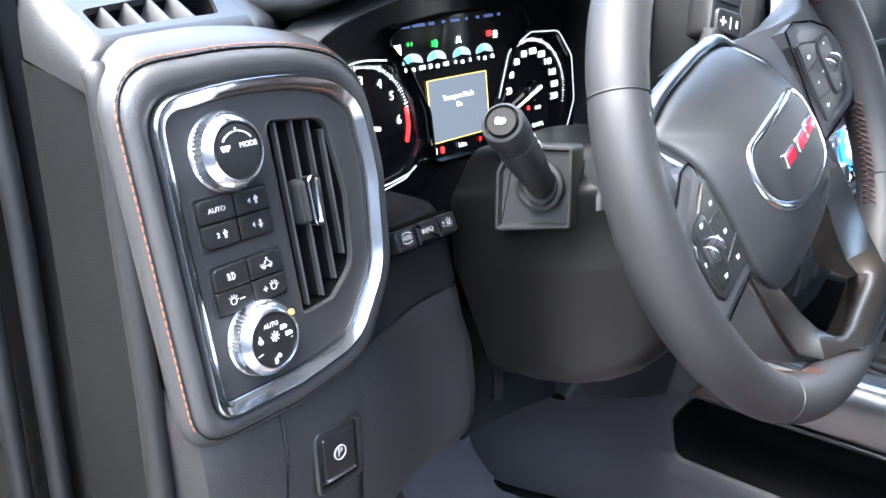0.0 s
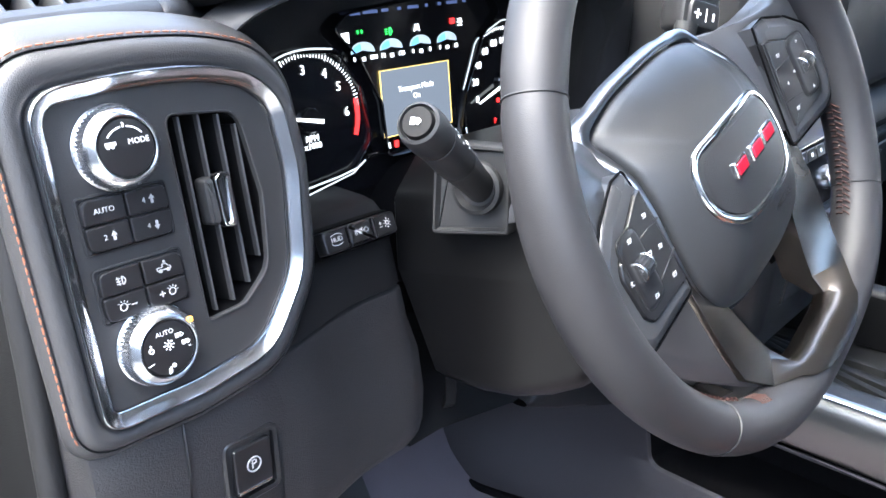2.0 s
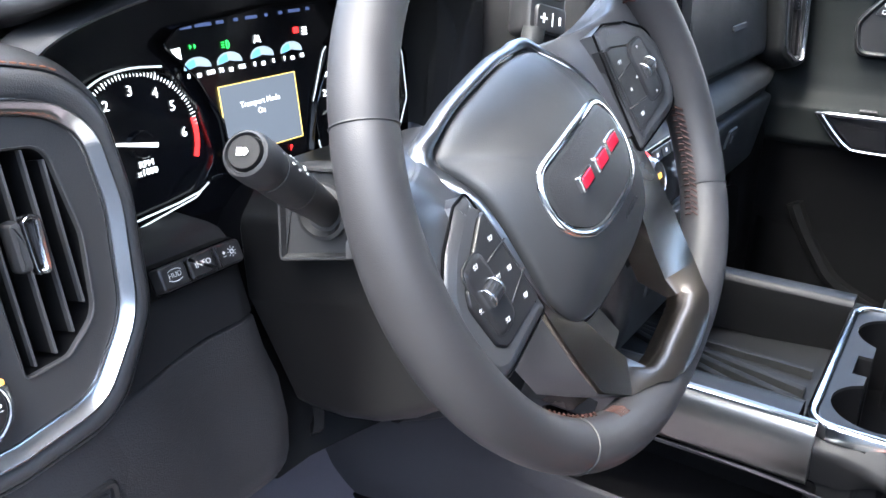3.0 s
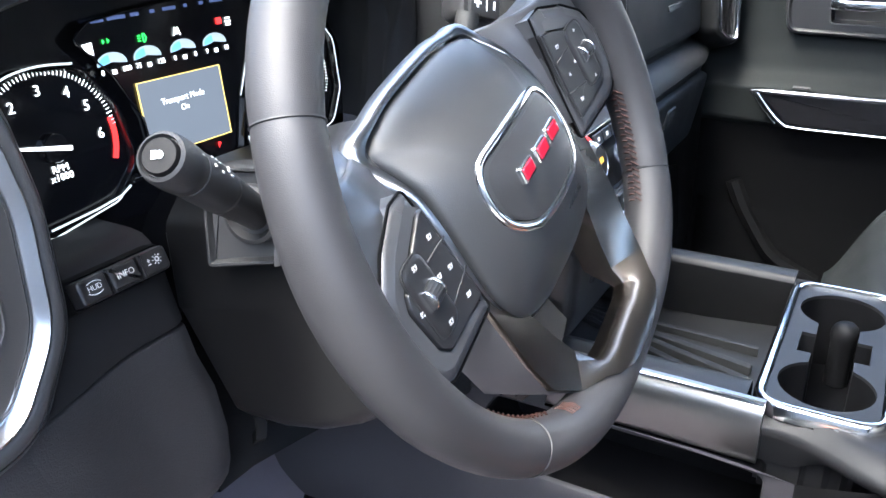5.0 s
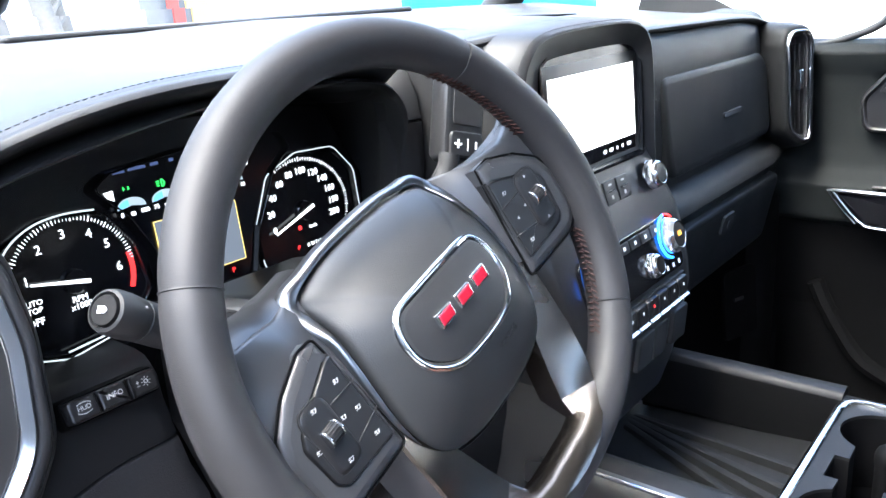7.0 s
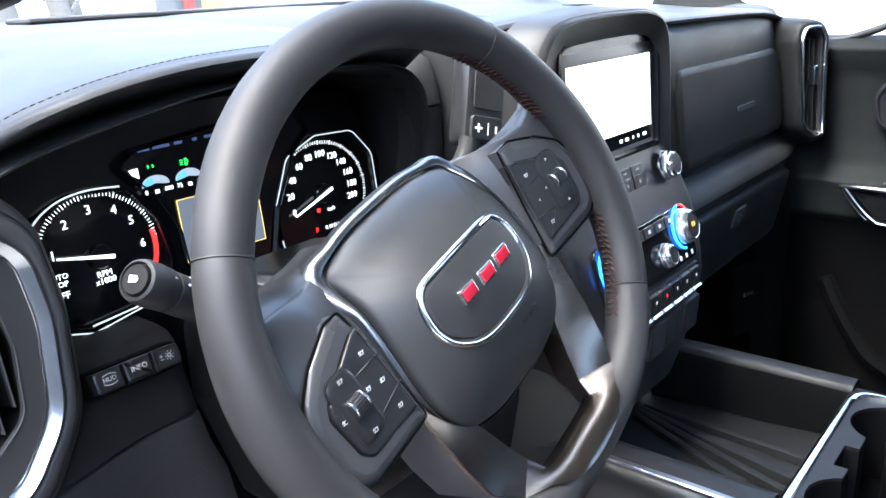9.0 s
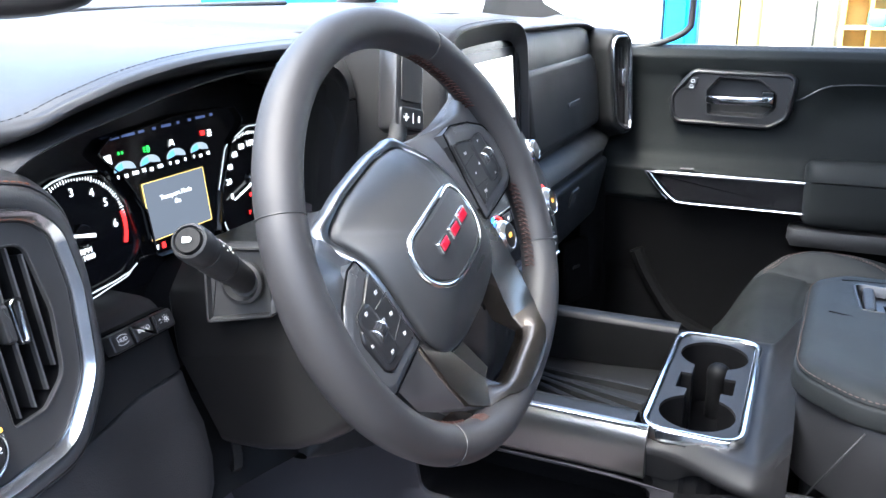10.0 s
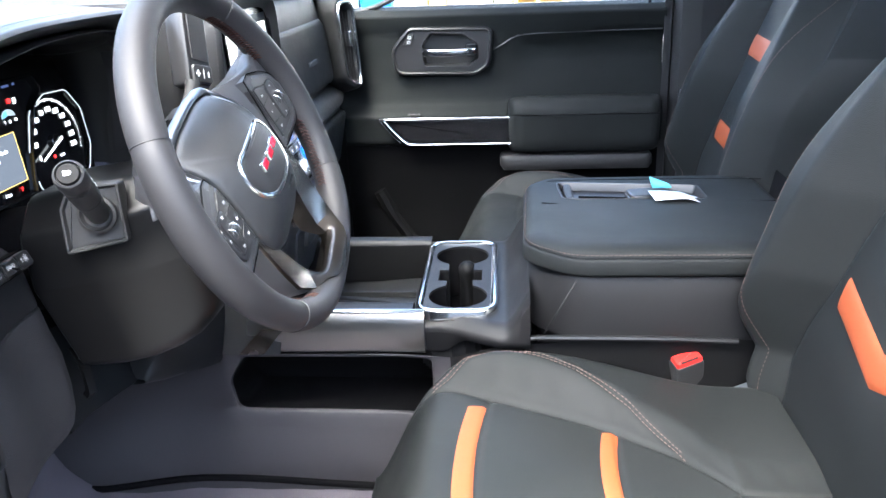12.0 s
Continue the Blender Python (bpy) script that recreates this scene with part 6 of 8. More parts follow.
# slim upright vents at both sides of the screen
for s in (-1, 1):
    m = frame_at((0.028 + s * 0.158, 0.098, 0.760), (1, -0.25 * s, 0), (0.25 * s, -1, 0.06))
    v = part("slim_vent", sweep(bmesh.new(), rect(0.030, 0.115, 0.012), m, [(0, -0.012), (0, 0.001), (0.001, 0.002), (0.003, 0.0015), (0.0035, -0.016)]), M_DARK, stack, "slim upright air vent")
    for i in range(3):
        part("vane", slab(rect(0.0018, 0.10, 0.0004, -0.007 + 0.007 * i, 0), m, -0.014, -0.003, 0.0004), M_SMOOTH, v)
    part("tab", slab(rect(0.007, 0.030, 0.002), m, -0.004, 0.006, 0.002), M_CHROME, v, "chrome slider")

# knobs and keys under the screen
KN = frame_at((0.125, 0.053, 0.671), (1, 0.03, 0), (0, -1, 0.30))
k = knob(stack, at(KN, 0, 0, 0.001), 0.0165, 0.016, "chrome tuning knob", 96)
KN2 = frame_at((-0.075, 0.053, 0.671), (1, 0.03, 0), (0, -1, 0.30))
knob(stack, at(KN2, 0, 0, 0.001), 0.0165, 0.019, "chrome volume knob", 48)
for i in range(4):
    m = frame_at((-0.030 + 0.030 * i, 0.0555, 0.671), (1, 0.03, 0), (0, -1, 0.30))
    kb = part("key", slab(rect(0.0275, 0.026, 0.002), m, -0.003, 0.003, 0.001), M_SMOOTH, stack)
    b = bmesh.new()
    bar(b, at(m, 0, 0.001, 0.003), 0.018, 0.0022, 0, 0.0006)
    part("silver_line", b, M_SATIN, kb)
    b = bmesh.new()
    bar(b, at(m, 0, -0.006, 0.003), 0.004, 0.004, 0, 0.0004)
    bar(b, at(m, 0, 0.008, 0.003), 0.007, 0.002, 0, 0.0004)
    part("legend", b, M_DIMINK, kb)

CF = frame_at((0.025, 0.0225, 0.595), (1, 0.03, 0), (0, -1, 0.32))
part("climate_panel", slab(rect(0.225, 0.066, 0.010), CF, -0.004, 0.003, 0.0015), M_GLOSS, stack, "gloss black climate panel")
for x, lab in ((0.086, "chrome temperature knob"), (-0.086, "chrome temperature knob")):
    m = at(CF, x, 0.008, 0.003)
    k = knob(stack, m, 0.0205, 0.016, lab, 112)
    b = bmesh.new()
    arc = [m @ Vector((0.0255 * math.cos(a), 0.0255 * math.sin(a), 0.002)) for a in [radians(95 + 165 * i / 24) for i in range(25)]]
    tube(b, arc, 0.0016, 6)
    part("blue_ring", b, M_LITBLUE, k, "lit blue arc")
    b = bmesh.new()
    arc = [m @ Vector((0.0255 * math.cos(a), 0.0255 * math.sin(a), 0.002)) for a in [radians(45 + 45 * i / 8) for i in range(9)]]
    tube(b, arc, 0.0014, 6)
    part("red_ring", b, M_LITRED, k, "lit red arc")
    b = bmesh.new()
    bar(b, at(m, -0.0026, 0.001, 0.0155), 0.0030, 0.0056)
    bar(b, at(m, 0.0026, 0.001, 0.0155), 0.0030, 0.0056)
    part("reading", b, M_AMBER, k)
m = at(CF, 0.030, -0.012, 0.003)
knob(stack, m, 0.0135, 0.012, "small chrome fan knob", 80)
for i in range(5):
    m = at(CF, -0.045 + 0.026 * i, 0.022, 0.003)
    kb = part("key", slab(rect(0.023, 0.012, 0.0015), m, -0.002, 0.0016, 0.0006), M_SMOOTH, stack)
    b = bmesh.new()
    bar(b, at(m, 0, 0, 0.0016), 0.005, 0.004, 0, 0.0004)
    part("legend", b, M_INK, kb)
b = bmesh.new()
for i in range(3):
    bar(b, at(CF, 0.066 + 0.016 * i, -0.026, 0.003), 0.004, 0.005, 0, 0.0004)
part("legend", b, M_INK, stack)

SW = frame_at((0.035, 0.008, 0.543), (1, 0.03, 0), (0, -1, 0.10))
part("switch_tray", slab(rect(0.20, 0.030, 0.004), SW, -0.01, 0.001, 0.001), M_DARK, stack)
for i in range(7):
    m = at(SW, -0.081 + 0.027 * i, 0.0)
    kb = part("toggle", slab(rect(0.025, 0.024, 0.003), m, 0.0, 0.006, 0.003), M_SMOOTH, stack)
    part("chrome_edge", slab(rect(0.0235, 0.0060, 0.001), at(m, 0, -0.0115, 0.0050) @ Matrix.Rotation(radians(-48), 4, "X"), -0.002, 0.0014, 0.0006), M_SATIN, kb, "bright lower edge")
    b = bmesh.new()
    bar(b, at(m, 0, 0.003, 0.0058), 0.0026, 0.0034, 0, 0.0005)
    part("legend", b, M_LITRED if i == 3 else M_INK, kb)
PT = frame_at((0.035, 0.0165, 0.490), (1, 0.03, 0), (0, -1, -0.08))
for i, (dx, w) in enumerate(((-0.062, 0.046), (-0.006, 0.040), (0.040, 0.036), (0.086, 0.042))):
    m = at(PT, dx, 0.004 * (i % 2))
    pk = part("socket_cover", slab(rect(w, 0.044, 0.005), m, -0.004, 0.006 + 0.003 * (i % 2), 0.003), M_PLASTIC, stack)
    if i == 1:
        b = sweep(bmesh.new(), rect(0.016, 0.009, 0.002), at(m, 0, 0, 0.006), [(0, -0.001), (0, 0.0012), (0.0016, 0.0012), (0.0016, -0.001)], loop=True)
        part("usb_port", b, M_SATIN, pk)

# ---------------------------------------------------------------- passenger side of the dashboard
pdash = thing("passenger_dash", "black passenger dash panel with two glove boxes", "dashboard", (0.47, 0.12, 0.42))
rows = []
for z, y in ((0.833, 0.190), (0.829, 0.150), (0.822, 0.132), (0.806, 0.118), (0.785, 0.110), (0.765, 0.1065), (0.74, 0.105), (0.68, 0.100), (0.63, 0.100), (0.615, 0.098), (0.605, 0.080), (0.596, 0.066), (0.584, 0.062), (0.575, 0.070), (0.56, 0.074), (0.50, 0.084), (0.44, 0.105), (0.41, 0.13), (0.40, 0.20)):
    rows.append([(x, y + 0.022 * smooth(x, 0.62, 0.80) + 0.02 * smooth(x, 0.21, 0.165), z) for x in (0.155, 0.17, 0.19, 0.22, 0.30, 0.40, 0.50, 0.58, 0.64, 0.70, 0.76, 0.80)])
part("face", loft(bmesh.new(), rows), M_SHADEDASH, pdash, sharp=50)
GB = frame_at((0.435, 0.104, 0.698), (1, 0.0, 0), (0, -1, 0.14))
gb = part("upper_glove_box", sweep(bmesh.new(), round_poly([(-0.165, -0.070), (0.252, -0.072), (0.262, 0.045), (0.235, 0.066), (-0.165, 0.068)], [0.02, 0.03, 0.05, 0.04, 0.02], 6), GB, [(-0.0015, -0.01), (0, 0.004), (0.0012, 0.007), (0.005, 0.0095), (0.011, 0.0105)]), M_SHADEDASH, pdash, "closed upper glove box lid", sharp=60)
part("finger_slot", slab(rect(0.075, 0.009, 0.004), at(GB, 0.075, -0.012, 0.0112), -0.002, 0.0015, 0.001), M_DARK, gb)
part("finger_slot", slab(rect(0.095, 0.006, 0.003), at(GB, 0.045, -0.062, 0.0075), -0.002, 0.0015, 0.001), M_DARK, gb)
LB = frame_at((0.435, 0.079, 0.508), (1, 0.0, 0), (0, -1, -0.20))
lb = part("lower_glove_box", sweep(bmesh.new(), round_poly([(-0.190, -0.062), (0.235, -0.062), (0.235, 0.058), (-0.190, 0.058)], 0.018), LB, [(-0.0015, -0.01), (0, 0.003), (0.0015, 0.006), (0.006, 0.0078), (0.013, 0.0085)]), M_SHADEDASH, pdash, "closed lower glove box lid", sharp=60)
part("latch", slab(rect(0.044, 0.030, 0.005), at(LB, -0.005, 0.028, 0.008), -0.003, 0.004, 0.002), M_DARK, lb, "black lid latch")
part("latch_mark", slab(rect(0.005, 0.012, 0.001), at(LB, -0.005, 0.026, 0.012), -0.001, 0.001, 0.0005), M_PLASTIC, lb)

rv = thing("side_air_vent", "upright air vent in a chrome surround", "air vent", (0.745, 0.08, 0.61))
RV = frame_at((0.712, 0.052, 0.703), (0.83, -0.55, 0), (-0.55, -0.83, 0.10))
RVO = ccw(round_poly([(-0.020, -0.072), (0.008, -0.094), (0.026, -0.090), (0.029, 0.078), (0.018, 0.095), (-0.017, 0.094), (-0.026, 0.070)], 0.024, 7))
part("housing", sweep(bmesh.new(), inset(RVO, -0.006), RV, [(-0.016, -0.10), (-0.008, -0.035), (-0.003, -0.010), (0.0, -0.003), (0.003, -0.0005), (0.006, 0.0)], cap=False), M_SHADEDASH, rv, "soft black vent housing", sharp=60)
part("surround", sweep(bmesh.new(), RVO, RV, [(-0.0005, -0.003), (0, 0.002), (0.0016, 0.0042), (0.0042, 0.0040), (0.0058, 0.001), (0.0062, -0.004)], cap=False), M_CHROME, rv, "chrome surround")
part("well", sweep(bmesh.new(), inset(RVO, 0.0055), RV, [(0, -0.002), (0.003, -0.006), (0.006, -0.024)]), M_DARK, rv)
for i in range(4):
    part("vane", slab(rect(0.0018, 0.15, 0.0004, -0.012 + 0.0095 * i, -0.004), RV, -0.022, -0.005, 0.0004), M_SMOOTH, rv)
part("tab", slab(rect(0.008, 0.034, 0.002, 0.004, 0.012), RV, -0.006, 0.006, 0.002), M_CHROME, rv, "chrome slider")


# ---------------------------------------------------------------- passenger door, closed
door = thing("passenger_door", "closed black passenger door with chrome pull and armrest", "car door", (0.80, -0.30, 0.12))
# skin: depth by height, bowed in above the armrest
PROF = [(0.775, 0.800), (0.768, 0.772), (0.755, 0.758), (0.735, 0.764), (0.715, 0.772), (0.66, 0.778), (0.60, 0.776), (0.56, 0.768), (0.535, 0.752), (0.528, 0.745), (0.50, 0.750), (0.465, 0.754), (0.455, 0.766), (0.40, 0.778), (0.30, 0.786), (0.20, 0.786), (0.12, 0.78)]


def door_skin(y, z, x):
    sweepline = 0.704 + 0.010 * smooth(-y, 0.3, 0.6) - 0.045 * smooth(y, -0.34, -0.26)
    groove = -0.005 * math.exp(-((z - sweepline) / 0.004) ** 2) if y < -0.262 else 0.0
    scoop = 0.020 * smooth(z, 0.60, 0.66) * smooth(sweepline - z, 0.0, 0.02) * smooth(-y, 0.29, 0.38)
    bowl = 0.03 * smooth(0.10 - abs(y + 0.160), 0.0, 0.012) * smooth(0.046 - abs(z - 0.676), 0.0, 0.012)
    return x + bowl + scoop - groove + 0.012 * smooth(y, 0.0, 0.09)


rows = []
zz = []
for (z0, x0), (z1, x1) in zip(PROF, PROF[1:]):
    for j in range(4):
        zz.append((z0 + (z1 - z0) * j / 4, x0 + (x1 - x0) * j / 4))
zz.append(PROF[-1])
for z, x in zz:
    rows.append([(door_skin(y, z, x), y, z) for y in [0.105 - 0.765 * i / 60 for i in range(61)]])
cut = next(i for i, (z, x) in enumerate(zz) if z <= 0.4551)
part("upper_skin", loft(bmesh.new(), rows[:cut + 1]), M_DOORTOP, door, "soft black upper door skin", sharp=70)
# lower half coloured darker than the upper for the weaker light there
part("lower_skin", loft(bmesh.new(), rows[cut:]), M_LOWSHADED, door, "hard lower door panel, darkened as in shade", sharp=70)
b = bmesh.new()
block(b, (0.80, -0.665, 0.10), (0.88, 0.30, 0.772), 0.01)
part("shell", b, M_PAINT, door)
b = bmesh.new()
loft(b, [[(0.762, -0.655, z), (0.765, -0.672, z), (0.80, -0.685, z), (0.84, -0.72, z)] for z in (0.10, 0.4, 0.775)])
part("rear_edge", b, M_RUBBER, door)
b = bmesh.new()
tube(b, [(0.755, -0.620, 0.770), (0.755, -0.620, 0.786)], 0.0035, 8)
part("lock_pin", b, M_DARK, door)

def skin_x(y, z):
    for (z0, x0), (z1, x1) in zip(PROF, PROF[1:]):
        if z1 <= z <= z0:
            return door_skin(y, z, x0 + (x1 - x0) * (z0 - z) / (z0 - z1))


b = bmesh.new()
tube(b, [(skin_x(p.y, p.z) - 0.0004, p.y, p.z) for p in spline([(0, -0.262, 0.672), (0, -0.285, 0.681), (0, -0.318, 0.701), (0, -0.36, 0.7085), (0, -0.48, 0.7105), (0, -0.655, 0.7115)], 12)], 0.0016, 6)
part("crease_piping", b, M_SPOKE, door, "thin piped crease")

# handle bowl
DM = frame_at((0.760, -0.158, 0.676), (0, -1, 0), (-1, 0, 0))
BEZ = ccw(round_poly([(-0.112, -0.050), (0.072, -0.054), (0.104, -0.034), (0.114, 0.050), (-0.078, 0.054), (-0.120, 0.004)], [0.022, 0.035, 0.03, 0.022, 0.022, 0.03], 8))
hb = part("handle_bezel", sweep(bmesh.new(), BEZ, DM, [(-0.004, -0.02), (-0.002, 0.001), (0.0, 0.004), (0.003, 0.005), (0.006, 0.003), (0.007, 0.0)], cap=False), M_SMOOTH, door, "satin black handle bezel", sharp=50)
BOWL = ccw(round_poly([(-0.048, -0.034), (0.060, -0.036), (0.082, -0.018), (0.082, 0.014), (0.046, 0.040), (-0.030, 0.044), (-0.052, 0.016)], 0.010, 5))
part("bezel_face", cut_plate(inset(BEZ, 0.0068), [BOWL], DM, 0.0004), M_SMOOTH, hb)
part("bowl", sweep(bmesh.new(), BOWL, DM, [(-0.001, 0.0), (0.0, 0.0015), (0.002, 0.001), (0.006, -0.022)]), M_DARK, hb, "dark scooped bowl")
b = bmesh.new()
loft(b, [[DM @ Vector((x, y * w - 0.002, h + dz)) for y, dz in ((-0.0085, 0.0), (-0.0075, 0.008), (0.0, 0.0115), (0.0075, 0.009), (0.0085, 0.001))] for x, w, h in ((-0.050, 0.8, 0.000), (-0.047, 0.95, 0.004), (-0.02, 1.0, 0.007), (0.03, 1.0, 0.008), (0.066, 1.08, 0.005), (0.074, 1.0, 0.0))], close_u=True, ends=True)
part("pull", b, M_CHROME, hb, "chrome door pull", sharp=50)
part("pull_hinge", slab(rect(0.024, 0.030, 0.005, 0.064, 0.002), DM, -0.01, 0.006, 0.002), M_GLOSS, hb)
lk = part("lock_key", slab(round_poly([(-0.094, 0.016), (-0.074, 0.016), (-0.066, 0.040), (-0.080, 0.040)], 0.003), DM, -0.001, 0.004, 0.0015), M_SMOOTH, hb)
b = bmesh.new()
for y in (0.022, 0.033):
    sweep(b, rect(0.007, 0.006, 0.001, -0.080 + 0.2 * (y - 0.02), y), DM, [(0, 0.003), (0, 0.0046), (0.0008, 0.0046), (0.0008, 0.003)], loop=True)
part("legend", b, M_INK, lk)

# bright-edged band and armrest
part("band", slab(round_poly([(-0.012, 0.5245), (-0.070, 0.468), (-0.322, 0.466), (-0.322, 0.5245)], 0.006), Matrix(((0, 0, -1, 0.760), (1, 0, 0, 0), (0, 1, 0, 0), (0, 0, 0, 1))), 0.0, 0.029, 0.004), M_GLOSS, door, "gloss black band")
b = bmesh.new()
tube(b, [(0.730, -0.004, 0.5255), (0.728, -0.03, 0.5265), (0.728, -0.322, 0.5260)], [0.003, 0.0040, 0.0040], 8)
part("band_trim", b, M_CHROME, door, "chrome band trim")
b = bmesh.new()
tube(b, spline([(0.730, -0.012, 0.5255), (0.730, -0.040, 0.492), (0.730, -0.062, 0.472), (0.730, -0.085, 0.4655), (0.730, -0.20, 0.4650), (0.730, -0.322, 0.4645)], 6), 0.0022, 8)
part("band_trim", b, M_CHROME, door, "thin chrome trim")
b = bmesh.new()
tube(b, spline([(0.735, -0.002, 0.5245), (0.740, -0.030, 0.488), (0.742, -0.050, 0.467)], 6), 0.0018, 8)
part("band_trim", b, M_SATIN, door, "thin chrome trim")
part("tray_key", slab(rect(0.028, 0.005, 0.001), frame_at((0.742, -0.085, 0.533), (0, -1, 0), (-1, 0, 0.8)), 0, 0.004, 0.001), M_PLASTIC, door)
rows = []
for y, f in ((-0.304, 0.30), (-0.306, 0.60), (-0.312, 0.84), (-0.322, 0.95), (-0.345, 1.0), (-0.48, 1.0), (-0.60, 1.0), (-0.625, 0.985), (-0.640, 0.93), (-0.649, 0.80), (-0.653, 0.5)):
    cz = 0.507
    prof = [(0.770, 0.562), (0.752, 0.571), (0.738, 0.5735), (0.724, 0.572), (0.712, 0.567), (0.704, 0.558), (0.6995, 0.546), (0.6985, 0.5365), (0.7035, 0.5350), (0.6990, 0.5333), (0.702, 0.52), (0.708, 0.48), (0.714, 0.452), (0.728, 0.442), (0.770, 0.440)]
    rows.append([(0.77 - (0.77 - x) * f, y, cz + (z - cz) * (0.55 + 0.45 * f)) for x, z in prof])
part("armrest", loft(bmesh.new(), rows, ends=True), M_LEATHER, door, "padded black armrest", sharp=60)
b = bmesh.new()
block(b, (0.722, -0.640, 0.400), (0.79, -0.285, 0.438), 0.012)
part("pocket_lip", b, M_PLASTIC, door, "grab pocket lip")
# pocket and rib share the lower door's painted shade
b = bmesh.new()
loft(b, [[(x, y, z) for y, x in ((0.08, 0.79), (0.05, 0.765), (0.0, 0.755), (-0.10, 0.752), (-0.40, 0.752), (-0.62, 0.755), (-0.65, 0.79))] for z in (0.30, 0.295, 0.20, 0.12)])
part("map_pocket", b, M_LOWSHADED, door, "moulded map pocket")
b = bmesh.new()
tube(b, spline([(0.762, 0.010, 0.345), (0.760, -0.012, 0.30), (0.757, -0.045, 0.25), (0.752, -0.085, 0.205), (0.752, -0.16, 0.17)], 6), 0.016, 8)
part("pocket_rib", b, M_LOWSHADED, door)
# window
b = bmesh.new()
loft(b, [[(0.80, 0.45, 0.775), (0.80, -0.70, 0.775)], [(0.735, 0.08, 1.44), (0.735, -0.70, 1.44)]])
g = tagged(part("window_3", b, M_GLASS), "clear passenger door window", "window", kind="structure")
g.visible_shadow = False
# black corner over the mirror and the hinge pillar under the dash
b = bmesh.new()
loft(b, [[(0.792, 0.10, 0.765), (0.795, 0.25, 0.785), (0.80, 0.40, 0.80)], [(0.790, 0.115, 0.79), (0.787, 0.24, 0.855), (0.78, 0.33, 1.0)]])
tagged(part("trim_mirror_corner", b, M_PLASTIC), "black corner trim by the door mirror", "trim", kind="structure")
# pillar, kick panel and fuse lid: footwell shade put into the colour
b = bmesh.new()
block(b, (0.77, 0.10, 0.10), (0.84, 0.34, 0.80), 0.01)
tagged(part("trim_hinge_pillar", b, M_LOWSHADED), "hinge pillar trim, darkened as in shade", "trim", kind="structure")
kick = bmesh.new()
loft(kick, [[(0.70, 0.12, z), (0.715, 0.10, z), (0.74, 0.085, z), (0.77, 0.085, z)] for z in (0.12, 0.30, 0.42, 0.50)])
tagged(part("trim_kick_panel", kick, M_LOWSHADED), "black kick panel by the footwell", "trim", kind="structure")
flap = thing("fuse_cover", "small black cover with a grey tab in the footwell", "cover", (0.66, 0.12, 0.30))
FC = frame_at((0.665, 0.115, 0.315), (0.9, -0.3, 0), (-0.3, -0.9, 0.1))
part("lid", slab(rect(0.09, 0.13, 0.012), FC, -0.004, 0.004, 0.002), M_LOWSHADED, flap)
part("tab", slab(rect(0.026, 0.008, 0.002, -0.01, 0.010), FC, 0.003, 0.008, 0.001), M_SATIN, flap, "grey tab")

# pillar behind the door, with the belt guide
b = bmesh.new()
loft(b, [[(0.80, -0.675, z), (0.765, -0.678, z), (0.745, -0.69, z), (0.738, -0.74, z), (0.75, -0.86, z)] for z in (0.10, 0.40, 0.60, 0.70, 0.705, 0.80, 1.1, 1.45)])
tagged(part("trim_centre_pillar", b, M_PLASTIC), "black centre pillar trim", "pillar", kind="structure")
guide = thing("belt_guide", "grey plastic seat belt guide on the pillar", "belt guide", (0.735, -0.71, 0.55))
part("clip", slab(rect(0.030, 0.045, 0.004), frame_at((0.738, -0.705, 0.560), (0, -1, 0), (-1, 0, 0)), 0, 0.010, 0.003), M_SATIN, guide)
b = bmesh.new()
loft(b, [[(0.728, -0.73, z), (0.732, -0.775, z)] for z in (0.2, 0.6, 1.3)])
part("belt", b, M_DARK, guide, "black belt webbing")


# ---------------------------------------------------------------- centre console
console = thing("center_console", "black centre console with cup holders and open tray", "console", (0.03, -0.05, 0.14))
# tray: floor with ribs, walls and rails
b = bmesh.new()
rows = []
for x, z in ((-0.112, 0.350), (-0.116, 0.410), (-0.110, 0.4145), (-0.075, 0.4145), (-0.066, 0.412), (-0.062, 0.404), (-0.056, 0.366), (-0.05, 0.360), (-0.02, 0.358)):
    rows.append([(x, y, z - 0.0) for y in (-0.160, -0.10, 0.0, 0.06)])
loft(b, rows)
part("near_rail", b, M_DECK, console, sharp=50)
b = bmesh.new()
rows = []
for i in range(25):
    x = -0.05 + 0.235 * i / 24
    z = 0.352
    rows.append([(x, -0.163, z + 0.006), (x, -0.158, z), (x, 0.0, z - 0.012), (x, 0.10, z - 0.020)])
loft(b, rows)
part("tray_mat", b, M_MAT, console, "black rubber tray mat")
for x0, x1, w in ((0.118, -0.012, 0.005), (0.128, 0.022, 0.005), (0.136, 0.050, 0.005), (0.146, 0.096, 0.004)):
    b = bmesh.new()
    rows = []
    for k in range(9):
        f = k / 8
        x, y, z = x0 + (x1 - x0) * f, 0.075 - 0.220 * f, 0.3335 + 0.0205 * f
        rows.append([(x - w * 1.6, y, z - 0.003), (x - w, y, z + 0.006), (x, y, z + 0.0075), (x + w, y, z + 0.006), (x + w * 1.6, y, z - 0.003)])
    loft(b, rows, ends=True)
    part("mat_rib", b, M_MAT, console, "raised mat rib", sharp=50)
